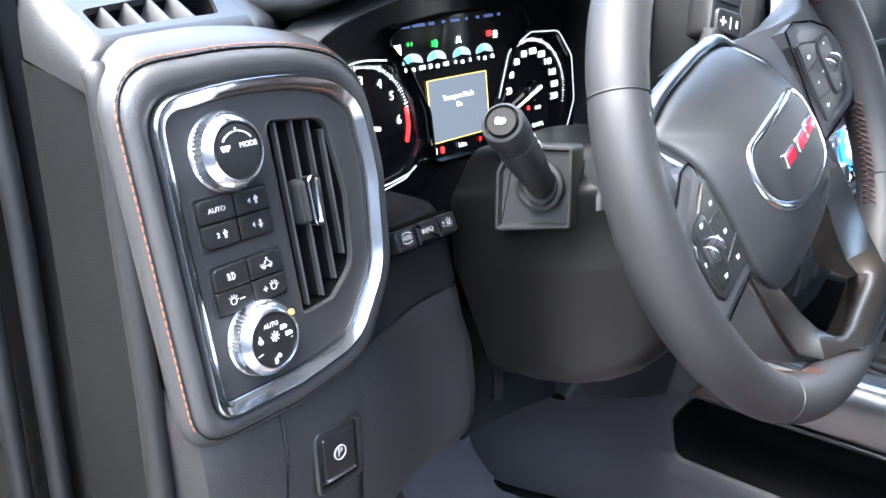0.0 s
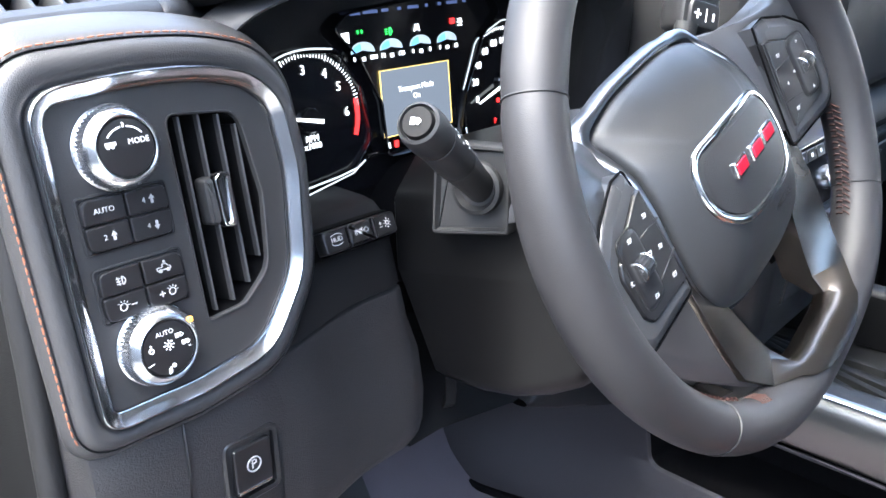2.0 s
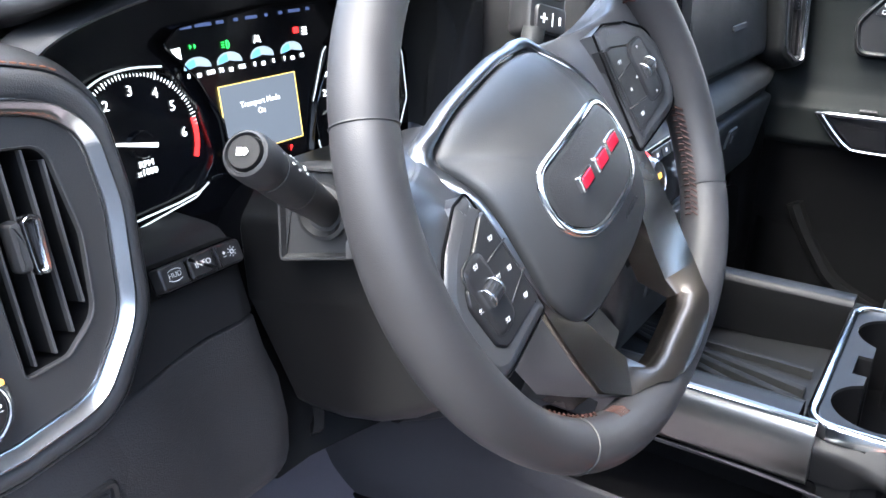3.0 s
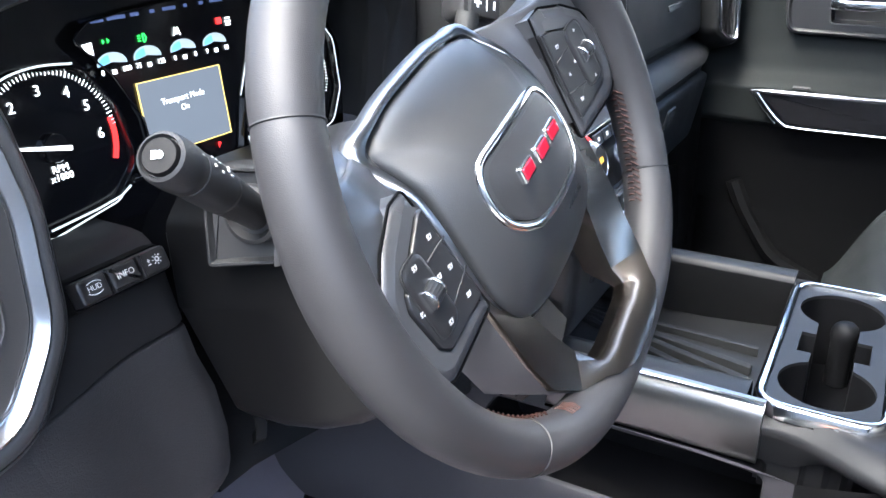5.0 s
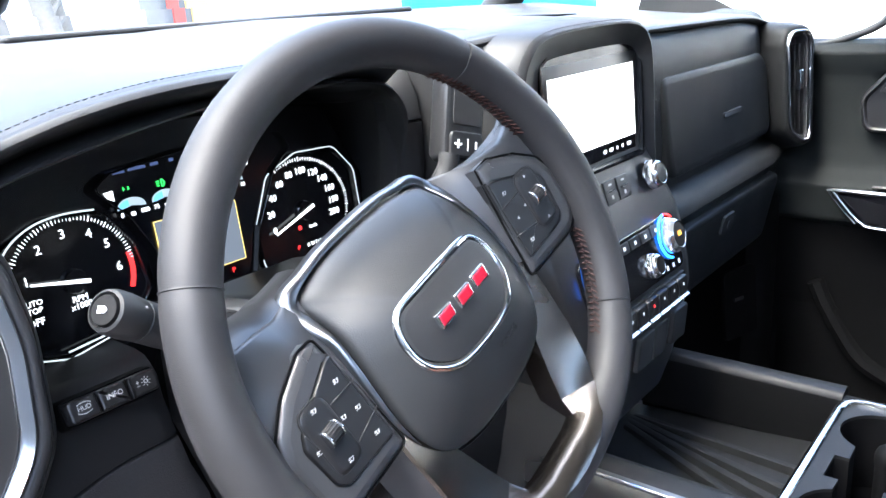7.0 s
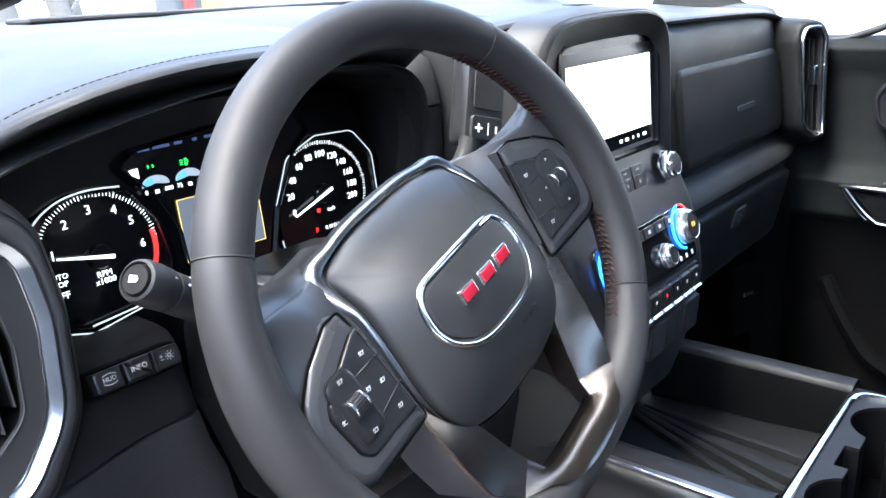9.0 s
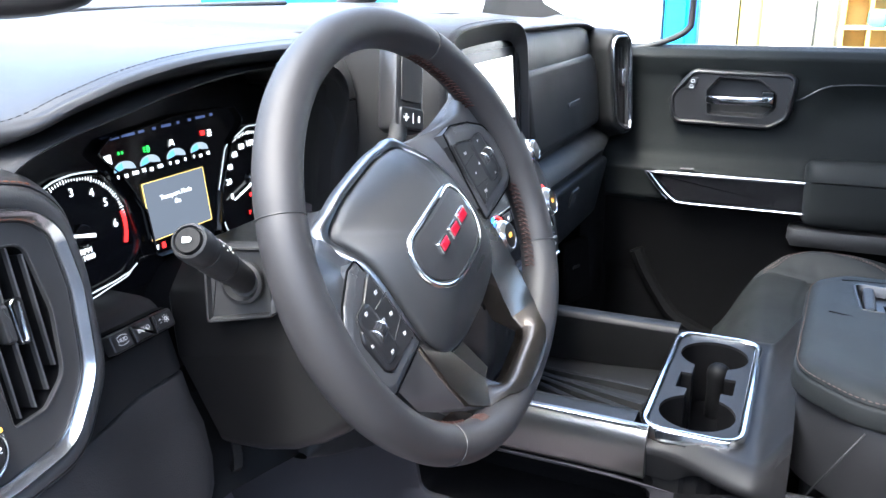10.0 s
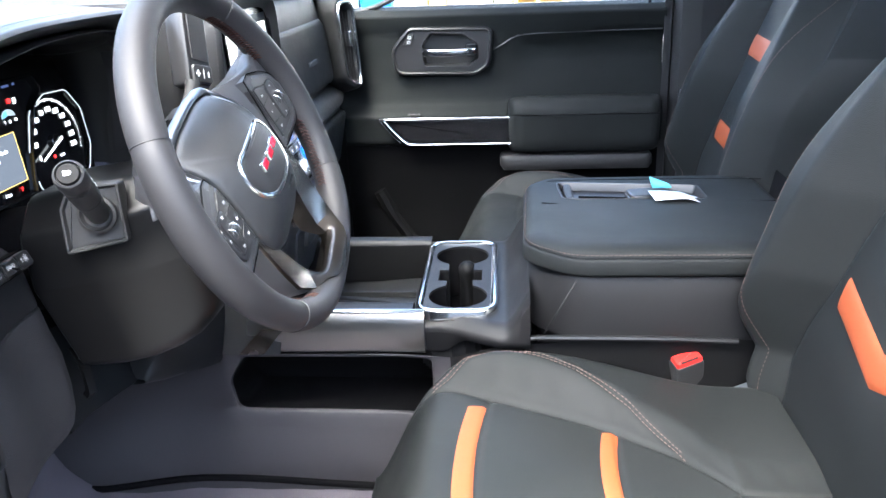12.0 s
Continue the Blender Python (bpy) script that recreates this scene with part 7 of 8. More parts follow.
# inner wall darker than the rail: shade inside the tray, by colour
for name, prof, mat in (("tray_wall", ((0.176, 0.345), (0.181, 0.380), (0.1845, 0.4020), (0.1865, 0.4085)), M_LOWSHADED), ("far_rail", ((0.1865, 0.4085), (0.1885, 0.4140), (0.193, 0.4165), (0.212, 0.4165), (0.219, 0.413), (0.222, 0.402), (0.224, 0.12)), M_DECK)):
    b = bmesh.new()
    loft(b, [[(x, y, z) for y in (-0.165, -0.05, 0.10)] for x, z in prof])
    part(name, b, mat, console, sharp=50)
b = bmesh.new()
loft(b, [[(x, y, z) for x in (-0.10, 0.19)] for y, z in ((0.10, 0.33), (0.105, 0.40), (0.11, 0.47))])
part("tray_end", b, M_DARK, console)

# cup holder deck with real wells
CUP = Matrix.Translation((0.035, -0.223, 0.0))
DECK = ccw(round_poly([(-0.1465, -0.058), (0.1465, -0.058), (0.1465, 0.058), (-0.1465, 0.058)], 0.032, 6))
part("bright_frame", sweep(bmesh.new(), DECK, CUP, [(-0.0016, 0.404), (-0.0010, 0.4160), (0.0008, 0.4188), (0.0034, 0.4198), (0.0072, 0.4190), (0.0094, 0.4168), (0.0100, 0.408)], cap=False), M_CHROME, console, "chrome frame round the cup holders")


def deck_with_wells(outer, holes, z, depth):
    """A plate with round wells: triangles fill between the outlines."""
    bm = bmesh.new()
    edges = []
    for loop in [outer] + holes:
        vs = [bm.verts.new(CUP @ Vector((x, y, z))) for x, y in loop]
        edges += [bm.edges.new((vs[i - 1], vs[i])) for i in range(len(vs))]
        if loop is not outer:
            lip = [bm.verts.new(CUP @ Vector((x, y, z - 0.004))) for x, y in loop]
            for i in range(len(vs)):
                bm.faces.new((vs[i - 1], vs[i], lip[i], lip[i - 1]))
    bmesh.ops.triangle_fill(bm, edges=edges, use_beauty=True)
    return bm


well = []
cxs, rr = 0.084, 0.0435
for i in range(25):
    a = radians(28 + 304 * i / 24)
    well.append((-cxs + rr * math.cos(a), rr * math.sin(a)))
well += [(-0.026, -0.020), (-0.026, -0.034), (0.018, -0.034), (0.018, -0.020)]
for i in range(25):
    a = radians(-152 + 304 * i / 24)
    well.append((cxs + rr * math.cos(a), rr * math.sin(a)))
well += [(0.018, 0.020), (0.018, 0.034), (-0.026, 0.034), (-0.026, 0.020)]
b = loft(bmesh.new(), [[CUP @ Vector((x * f, y * f, z)) for x, y in well] for f, z in ((1.004, 0.4110), (0.998, 0.400), (0.975, 0.3245))], close_u=True)
b.faces.new([b.verts.new(CUP @ Vector((x * 0.975, y * 0.975, 0.3245))) for x, y in well])
# well shade is painted: lining near black, deck around it paler
part("cup_well", b, M_SEALSHADE, console, "cup wells coloured black for their shade", sharp=30)
part("cup_deck", deck_with_wells(inset(DECK, 0.0085), [well], 0.4145, 0.075), M_DECK, console, "satin black cup holder deck", sharp=30)
b = bmesh.new()
tube(b, [(0.120, -0.229, 0.325), (0.121, -0.229, 0.372), (0.1215, -0.2295, 0.382), (0.122, -0.230, 0.390), (0.1225, -0.230, 0.397), (0.123, -0.230, 0.401), (0.123, -0.230, 0.4025)], [0.013, 0.013, 0.0150, 0.0155, 0.0130, 0.008, 0.001], 18)
# post darkened by colour for the shade in the well
part("divider_post", b, M_DARKSHADED, console, "rounded divider post, coloured dark as in shade")
# deck round the frame, falling to the sides and rising to the seat
b = bmesh.new()
rows = []
for y in [-0.1655 - 0.160 * i / 32 for i in range(33)]:
    up = 0.055 * smooth(-y, 0.290, 0.335)
    near = -0.1195 - 0.042 * smooth(-y, 0.19, 0.30)
    row = [(near + 0.012, y, 0.354 + 0.024 * smooth(-y, 0.20, 0.24)), (near + 0.002, y, 0.386), (near, y, 0.394)]
    for j in range(45):
        x = near + 0.004 + (0.232 - near) * j / 44
        side = 0.012 * smooth(near + 0.022 - x, 0.0, 0.02) + 0.03 * smooth(x, 0.20, 0.23)
        inner = math.hypot(max(abs(x - 0.035) - 0.1125, 0.0), max(abs(y + 0.223) - 0.0250, 0.0)) < 0.0295
        row.append((x, y, 0.410 - side + up - (0.09 if inner else 0.0)))
    rows.append(row)
loft(b, rows)
part("deck", b, M_DECK, console, sharp=60)

# near side: metal panel, cubby, lower flank
b = bmesh.new()
loft(b, [[(x - 0.002 * smooth(-y, 0.10, 0.18), y, z) for x, z in ((-0.108, 0.4205), (-0.1130, 0.4200), (-0.1175, 0.4165), (-0.1210, 0.4100), (-0.1235, 0.4010), (-0.1247, 0.3900), (-0.1246, 0.3780), (-0.1237, 0.3660), (-0.1228, 0.3600), (-0.120, 0.3575), (-0.108, 0.3575))] for y in (-0.1785, -0.170, -0.10, 0.0, 0.04, 0.075)], close_u=True, ends=True)
part("metal_panel", b, M_PANEL, console, "dark brushed metal side panel", sharp=32)
b = bmesh.new()
tube(b, [(-0.1165, -0.1780, 0.4185), (-0.1155, -0.05, 0.4185), (-0.1155, 0.06, 0.4185)], 0.0030, 8)
part("bright_edge", b, M_CHROME, console, "chrome upper edge")
b = bmesh.new()
loft(b, [[(-0.1330, 0.052, 0.3605), (-0.1330, 0.088, 0.3605)], [(-0.1330, 0.029, 0.389), (-0.1330, 0.063, 0.388)], [(-0.128, 0.020, 0.398), (-0.128, 0.052, 0.398)]])
part("kick_plate", b, M_GUN, console, "bright metal corner plate")
# flank with a real cubby opening
Y0, Y1, Z0, Z1 = 0.106, -0.190, 0.260, 0.3545


def flank_x(y, z):
    return -0.126 - 0.018 * smooth(0.27 - z, 0.0, 0.10) - 0.02 * smooth(-y, 0.12, 0.30) - 0.055 * smooth(y, 0.16, 0.42)


cub = ccw(round_poly([(Y1, Z0), (Y0 - 0.004, Z0 + 0.004), (Y0 + 0.004, Z0 + 0.055), (Y0 - 0.020, Z1), (Y1, Z1)], [0.01, 0.018, 0.03, 0.012, 0.01], 5))
out = [(-0.215, 0.24), (0.135, 0.24), (0.135, 0.358), (-0.215, 0.358)]
edges = []
bm = bmesh.new()
for loop in (out, cub):
    dense = []
    for i in range(len(loop)):
        p, q = loop[i - 1], loop[i]
        n = max(1, int(math.dist(p, q) / 0.012))
        dense += [(p[0] + (q[0] - p[0]) * j / n, p[1] + (q[1] - p[1]) * j / n) for j in range(n)]
    vs = [bm.verts.new((flank_x(y, z), y, z)) for y, z in dense]
    edges += [bm.edges.new((vs[i - 1], vs[i])) for i in range(len(vs))]
    if loop is cub:
        rim = [bm.verts.new((flank_x(y, z) + 0.006, y * 0.99, 0.305 + (z - 0.305) * 0.94)) for y, z in dense]
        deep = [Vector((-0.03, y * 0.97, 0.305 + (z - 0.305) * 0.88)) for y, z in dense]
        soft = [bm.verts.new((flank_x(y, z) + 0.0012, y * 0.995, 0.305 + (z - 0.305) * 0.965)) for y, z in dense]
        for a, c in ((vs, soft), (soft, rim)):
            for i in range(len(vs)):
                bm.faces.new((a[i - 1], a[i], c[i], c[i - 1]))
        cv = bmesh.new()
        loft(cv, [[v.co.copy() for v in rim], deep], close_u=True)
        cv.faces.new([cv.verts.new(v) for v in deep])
bmesh.ops.triangle_fill(bm, edges=edges, use_beauty=True)
for ya, yb, za, tops in ((0.135, 0.55, 0.10, ((0.135, 0.358), (0.55, 0.36))), (-0.215, 0.135, 0.10, ((-0.215, 0.24), (0.135, 0.24))), (-0.66, -0.215, 0.10, ((-0.66, 0.395), (-0.30, 0.385), (-0.215, 0.358)))):
    rows = []
    for i in range(25):
        y = ya + (yb - ya) * i / 24
        top = float(np.interp(y, [q[0] for q in tops], [q[1] for q in tops]))
        rows.append([(flank_x(y, za + (top - za) * j / 20), y, za + (top - za) * j / 20) for j in range(21)])
    # rear flank gets a darker copy: the seat's shadow put into colour
    if yb < 0:
        part("side_cover", loft(bmesh.new(), rows), M_DARKSHADED, console, "flank below the folded seat, darkened for its shade")
    else:
        loft(bm, rows)
bmesh.ops.remove_doubles(bm, verts=bm.verts, dist=0.0004)
# cubby shade is put into the lining's near-black colour
part("cubby", cv, M_SEALSHADE, console, "deep cubby lining coloured black for its shade")
part("flank", bm, M_FLANK, console, "black console flank with an open cubby", sharp=40)
b = bmesh.new()
joint = spline([(0, 0.48, 0.30), (0, 0.385, 0.205), (0, 0.33, 0.168), (0, 0.27, 0.158), (0, 0.10, 0.160), (0, -0.06, 0.151), (0, -0.30, 0.140)], 6)
tube(b, [(flank_x(q.y, q.z) - 0.001, q.y, q.z) for q in joint], 0.0055, 8)
part("carpet_joint", b, M_SEALSHADE, console)
# front foot of the console rising to the dash
b = bmesh.new()
loft(b, [[(-0.128, 0.03, 0.358), (-0.13, 0.10, 0.358), (-0.135, 0.20, 0.36), (-0.15, 0.40, 0.36)], [(-0.116, 0.02, 0.415), (-0.118, 0.08, 0.43), (-0.12, 0.18, 0.46), (-0.13, 0.40, 0.47)], [(-0.10, 0.02, 0.45), (-0.10, 0.08, 0.50), (-0.10, 0.18, 0.52), (-0.10, 0.40, 0.52)]])
part("front_foot", b, M_PLASTIC, console)

# ---------------------------------------------------------------- folded centre seat
jump = thing("folded_center_seat", "folded black leather centre seat with a stitched lid", "armrest", (0.03, -0.52, 0.15))
LIDM = Matrix.Translation((0.032, -0.515, 0.0))
LID = ccw(round_poly([(-0.190, -0.200), (0.190, -0.200), (0.188, 0.150), (0.15, 0.190), (-0.13, 0.200), (-0.188, 0.135)], [0.02, 0.02, 0.06, 0.06, 0.07, 0.07], 8))
lid = part("lid", outline_loft(bmesh.new(), [(inset(LID, 0.006), 0.484), (inset(LID, 0.001), 0.4865), (LID, 0.490), (inset(LID, 0.001), 0.5055), (inset(LID, 0.0030), 0.5085), (inset(LID, 0.0060), 0.5092), (inset(LID, 0.0036), 0.5102), (inset(LID, 0.0040), 0.5120), (inset(LID, 0.0085), 0.5180), (inset(LID, 0.017), 0.5222), (inset(LID, 0.030), 0.5240), (inset(LID, 0.045), 0.5245)], LIDM), M_LEATHER, jump, "padded leather lid", sharp=60)
inner = inset(LID, 0.045)
POCK = ccw(round_poly([(0.028, -0.085), (0.100, -0.085), (0.128, 0.135), (0.036, 0.130)], 0.010, 4))
bm = bmesh.new()
edges = []
for loop, z in ((inner, 0.5245), (POCK, 0.5258)):
    vs = [bm.verts.new(LIDM @ Vector((x, y, z))) for x, y in loop]
    edges += [bm.edges.new((vs[i - 1], vs[i])) for i in range(len(vs))]
bmesh.ops.triangle_fill(bm, edges=edges, use_beauty=True)
part("lid_top", bm, M_LEATHER, jump, "leather lid top with a phone pocket", sharp=50)
part("lid_pocket", outline_loft(bmesh.new(), [(inset(POCK, -0.0035), 0.5252), (inset(POCK, -0.0022), 0.5268), (inset(POCK, -0.0004), 0.5266), (inset(POCK, 0.0012), 0.5235), (inset(POCK, 0.004), 0.5140), (inset(POCK, 0.008), 0.5130), (inset(POCK, 0.030), 0.5129)], LIDM), M_SMOOTH, jump, "glossy black phone pocket", sharp=50)
for line in ([(0.020, 0.165), (0.010, 0.12), (0.008, 0.0), (0.010, -0.08), (0.018, -0.13), (0.014, -0.198)], [(0.142, 0.150), (0.147, 0.10), (0.146, -0.06), (0.140, -0.198)]):
    b = bmesh.new()
    tube(b, spline([LIDM @ Vector((x, y, 0.5243)) for x, y in line], 8), 0.0011, 6)
    part("lid_seam", b, M_SEALSHADE, jump, "sewn lid seam")
b = bmesh.new()
block(b, (0.075, -0.402, 0.513), (0.155, -0.388, 0.5255), 0.004)
part("pocket_step", b, M_PLASTIC, jump)
b = bmesh.new()
line = [LIDM @ Vector((x, y, 0.5138)) for x, y in inset(LID, 0.0046)]
stitches(b, line + [line[0]], 0.004, 0.0022, 0.0007)
line = [LIDM @ Vector((x, y, 0.5225)) for x, y in inset(LID, 0.036)]
stitches(b, line + [line[0]], 0.004, 0.0022, 0.0006)
part("stitching", b, M_GREYTHREAD, jump, "grey-brown stitching", kind="stuff")
b = bmesh.new()
BASE = ccw(round_poly([(-0.186, -0.200), (0.186, -0.200), (0.182, 0.150), (0.14, 0.188), (-0.125, 0.196), (-0.180, 0.135)], [0.01, 0.01, 0.06, 0.06, 0.07, 0.07], 8))
part("base", outline_loft(bmesh.new(), [(inset(BASE, 0.022), 0.14), (inset(BASE, 0.022), 0.384), (inset(BASE, 0.004), 0.390), (inset(BASE, 0.002), 0.396), (inset(BASE, 0.004), 0.430), (inset(BASE, 0.0045), 0.474), (inset(BASE, 0.008), 0.4795), (inset(BASE, 0.016), 0.480), (inset(BASE, 0.016), 0.49)], LIDM), M_STRIP, jump, "smooth black base", sharp=40)
b = bmesh.new()
tube(b, spline([(-0.110, -0.300, 0.405), (-0.150, -0.318, 0.396), (-0.156, -0.345, 0.398), (-0.158, -0.50, 0.397), (-0.158, -0.60, 0.393)], 6), 0.004, 8)
part("base_ridge", b, M_SMOOTH, jump)
b = bmesh.new()
tube(b, [(-0.1525, -0.342, 0.398), (-0.1500, -0.387, 0.479)], 0.0011, 6)
part("base_joint", b, M_DARK, jump)
b = bmesh.new()
loft(b, [[(x, -0.718, z), (x, -0.735, z + 0.09)] for x, z in ((-0.155, 0.45), (0.22, 0.45))])
# strap coloured near black for the shaded gap between the seats
part("hinge_strap", b, M_DARKSHADED, jump)

fob = thing("key_fob", "dark key fob lying in the lid's pocket", "key", (0.10, -0.507, 0.514))
part("shell", slab(rect(0.046, 0.068, 0.012), Matrix.Translation((0.098, -0.520, 0)) @ Matrix.Rotation(radians(8), 4, "Z"), 0.5135, 0.5275, 0.005), M_SMOOTH, fob)
part("bright_edge", sweep(bmesh.new(), rect(0.047, 0.069, 0.012), Matrix.Translation((0.098, -0.520, 0)) @ Matrix.Rotation(radians(8), 4, "Z"), [(-0.0005, 0.519), (0.0004, 0.5215), (0.002, 0.5225)], cap=False), M_SATIN, fob)
tag = thing("paper_tag", "white paper tag folded over the key fob", "tag", (0.065, -0.555, 0.526))
b = bmesh.new()
loft(b, [[(0.040 + 0.045 * v, -0.520 - 0.075 * u + 0.004 * v, 0.5290 + 0.003 * math.sin(3 * u + v) - 0.006 * smooth(u, 0.6, 1.0)) for u in [i / 8 for i in range(9)]] for v in (0, 0.5, 1.0)])
part("sheet", b, M_PAPER, tag).modifiers.new("thick", "SOLIDIFY").thickness = 0.0006
flag = thing("teal_tag", "small teal plastic tag standing on the fob", "tag", (0.115, -0.53, 0.528))
b = bmesh.new()
loft(b, [[(0.112, -0.527, 0.528), (0.106, -0.556, 0.530)], [(0.118, -0.522, 0.546), (0.110, -0.552, 0.536)]])
part("leaf", b, M_TEAL, flag).modifiers.new("thick", "SOLIDIFY").thickness = 0.0008


# ---------------------------------------------------------------- front seats
def cushion_half(y, y0):
    """Half-width of the flat insert: broad at the front, closing in a curve at the back."""
    return float(np.interp(y0 - y, (-0.03, 0.05, 0.125, 0.20, 0.285, 0.345, 0.385, 0.400, 0.405), (0.222, 0.204, 0.173, 0.146, 0.107, 0.066, 0.026, 0.008, 0.0)))


def stitch_off(d):
    """How far outside the insert's edge the twin seam runs, d behind the front edge."""
    return float(np.interp(d, (0.05, 0.075, 0.10, 0.14, 0.19, 0.24, 0.30, 0.335, 0.36), (0.004, 0.018, 0.040, 0.060, 0.064, 0.060, 0.042, 0.020, 0.004)))


def cushion_z(x, y, y0):
    """Height of the cushion, x from its middle, y0 its front edge."""
    d, a = y0 - y, abs(x)
    h = 0.352 - 0.055 * (d - 0.1)
    hw = cushion_half(y, y0)
    edge = a - hw
    high = smooth(d, 0.02, 0.10) * (1 - 0.80 * smooth(d, 0.19, 0.43))
    h += 0.046 * high * smooth(edge, -0.002, 0.062) - 0.105 * smooth(a, 0.212, 0.264) ** 1.5
    h -= 0.0050 * math.exp(-(edge / 0.0042) ** 2)
    if 0.045 < d < 0.365:
        h -= 0.0030 * math.exp(-((edge - stitch_off(d)) / 0.0026) ** 2)
    fold = smooth(edge, 0.004, 0.02) * smooth(0.058 - edge, 0.0, 0.014)
    h += 0.0006 * math.sin(105 * y + 40 * a) * math.sin(38 * y - 11 * a) * fold
    h += 0.0004 * math.sin(190 * y - 95 * a + 2 * math.sin(30 * a)) * fold
    h -= 0.12 * smooth(y, y0 - 0.085, y0 + 0.03) ** 1.7
    for ds, bow in ((0.1300, 0.012), (0.2880, 0.010)):
        if a < hw + 0.004:
            h -= 0.0028 * math.exp(-((d - ds + bow * (1 - (a / 0.15) ** 2)) / 0.0035) ** 2)
    h += 0.0025 * math.sin(31 * x + 9 * y) * math.sin(23 * y - 7 * x) * 0.4
    return h


def make_seat(name, cx, y0, label, lift=0.0, puff=0.0, bands=True):
    seat = thing(name, label, "seat", (cx, y0 - 0.25, 0.12), group="front seats")
    nx, ny = 150, 160
    xs = [-0.245 + 0.490 * i / nx for i in range(nx + 1)]
    ys = [y0 + 0.02 - 0.52 * j / ny for j in range(ny + 1)]

    def top(x, y, up=0.0):
        return Vector((cx + x * (1 - 0.30 * smooth(y, y0 - 0.13, y0 + 0.02) ** 1.8), y, cushion_z(x, y, y0) + lift + puff + up))

    b = bmesh.new()
    grid = [[top(x, y) for x in xs] for y in ys]
    loft(b, [[Vector((p.x, p.y, 0.16)) for p in grid[0]]] + grid + [[Vector((p.x, p.y, 0.16)) for p in grid[-1]]])
    part("cushion", b, M_LEATHER, seat, "black leather cushion with raised bolsters", sharp=80)

    for col in (0, -1):
        b = bmesh.new()
        q = 1 if col else -1
        loft(b, [[Vector((r[col].x + q * dx, r[col].y, max(r[col].z - dz, 0.14))) for r in grid] for dx, dz in ((0, 0), (0.008, 0.010), (0.013, 0.026), (0.014, 0.045), (0.010, 0.075), (0.004, 0.20))])
        part("side_skirt", b, M_LEATHER, seat, "black leather seat side")

    def patch(pname, ya, yb, hw, bow, mat, lab):
        bm = bmesh.new()
        rows = []
        n = 40
        for j in range(9):
            f = j / 8
            y = ya + (yb - ya) * f
            e = 0.0035 * math.sin(math.pi * f) ** 0.35
            rows.append([top(-hw + 2 * hw * i / n, y + bow * (1 - (-1 + 2 * i / n) ** 2), -0.0015 + e) for i in range(n + 1)])
        loft(bm, rows)
        return part(pname, bm, mat, seat, lab, sharp=80)

    for ya, yb, hw, bow in ((0.1020, 0.1290, 0.148, 0.012), (0.2640, 0.2870, 0.102, 0.010)) if bands else ():
        patch("accent_band", y0 - ya, y0 - yb, hw, bow, M_ORANGE, "orange leather accent band")
    b = bmesh.new()
    for s in (-1, 1):
        for off in (-0.0035, 0.0035):
            line = [top(s * (cushion_half(y, y0) + stitch_off(y0 - y) + off), y, 0.0002) for y in [y0 - 0.056 - 0.300 * j / 130 for j in range(131)]]
            stitches(b, line, 0.0040, 0.0022, 0.0008)
    part("cushion_stitching", b, M_GREYTHREAD, seat, "brown-grey twin stitching", kind="stuff")

    # backrest
    def back_half(s):
        return float(np.interp(s, (-0.02, 0.09, 0.15, 0.21, 0.32, 0.6), (0.188, 0.196, 0.172, 0.146, 0.122, 0.118)))

    def back(x, s, up=0.0):
        """A point on the backrest: s metres up its face."""
        a = abs(x)
        wide = 0.245 - 0.045 * smooth(s, 0.30, 0.60)
        u = a / wide
        ybase = -0.640 - 0.10 * s - 0.30 * max(0.0, s - 0.14) ** 1.35
        hw = back_half(s)
        edge = a - hw
        fwd = 0.074 * smooth(edge, -0.004, 0.055) * smooth(s, -0.06, 0.06) * (1 - 0.45 * smooth(s, 0.30, 0.58)) - 0.075 * smooth(u, 0.86, 1.03) ** 1.5
        fwd -= 0.0090 * math.exp(-(edge / 0.0055) ** 2)
        fwd += 0.0012 * math.sin(27 * x + 13 * s) * math.sin(17 * s - 5 * x)
        return Vector((cx + x * (wide / 0.245), ybase + (y0 + 0.140) + fwd + up, 0.310 + lift + s * 0.985))

    b = bmesh.new()
    ss = [-0.02 + 0.66 * j / 90 for j in range(91)]
    grid = [[back(x, s) for x in xs] for s in ss]
    rear = 0.13
    full = []
    for r in grid:
        full.append([Vector((r[0].x, r[0].y - rear, r[0].z))] + r + [Vector((r[-1].x, r[-1].y - rear, r[-1].z))])
    loft(b, full)
    loft(b, [[Vector((p.x, p.y, p.z)) for p in full[-1]], [Vector((p.x, full[-1][0].y - 0.01, p.z + 0.0)) for p in full[-1]]])
    part("backrest", b, M_LEATHER, seat, "black leather backrest with raised bolsters", sharp=80)
    for sa, sb in ((0.185, 0.230), (0.355, 0.400)):
        bm = bmesh.new()
        rows = []
        for j in range(9):
            s = sa + (sb - sa) * j / 8
            hw = 0.116 if bands else 0.112
            e = 0.004 * math.sin(math.pi * j / 8) ** 0.35
            rows.append([back(-hw + 2 * hw * i / 40, s + 0.004 - (0.036 if bands else 0.006) * (1 - abs(-1 + i / 20)), -0.0015 + e) for i in range(41)])
        loft(bm, rows)
        part("accent_band", bm, M_ORANGE, seat, "orange leather accent band", sharp=80)
    b = bmesh.new()
    for s in (-1, 1):
        line = [back(s * 0.212, q, 0.0002) for q in [0.0 + 0.60 * j / 120 for j in range(121)]]
        stitches(b, line, 0.0040, 0.0024, 0.00065)
    part("backrest_stitching", b, M_GREYTHREAD, seat, "brown-grey stitching", kind="stuff")
    b = bmesh.new()
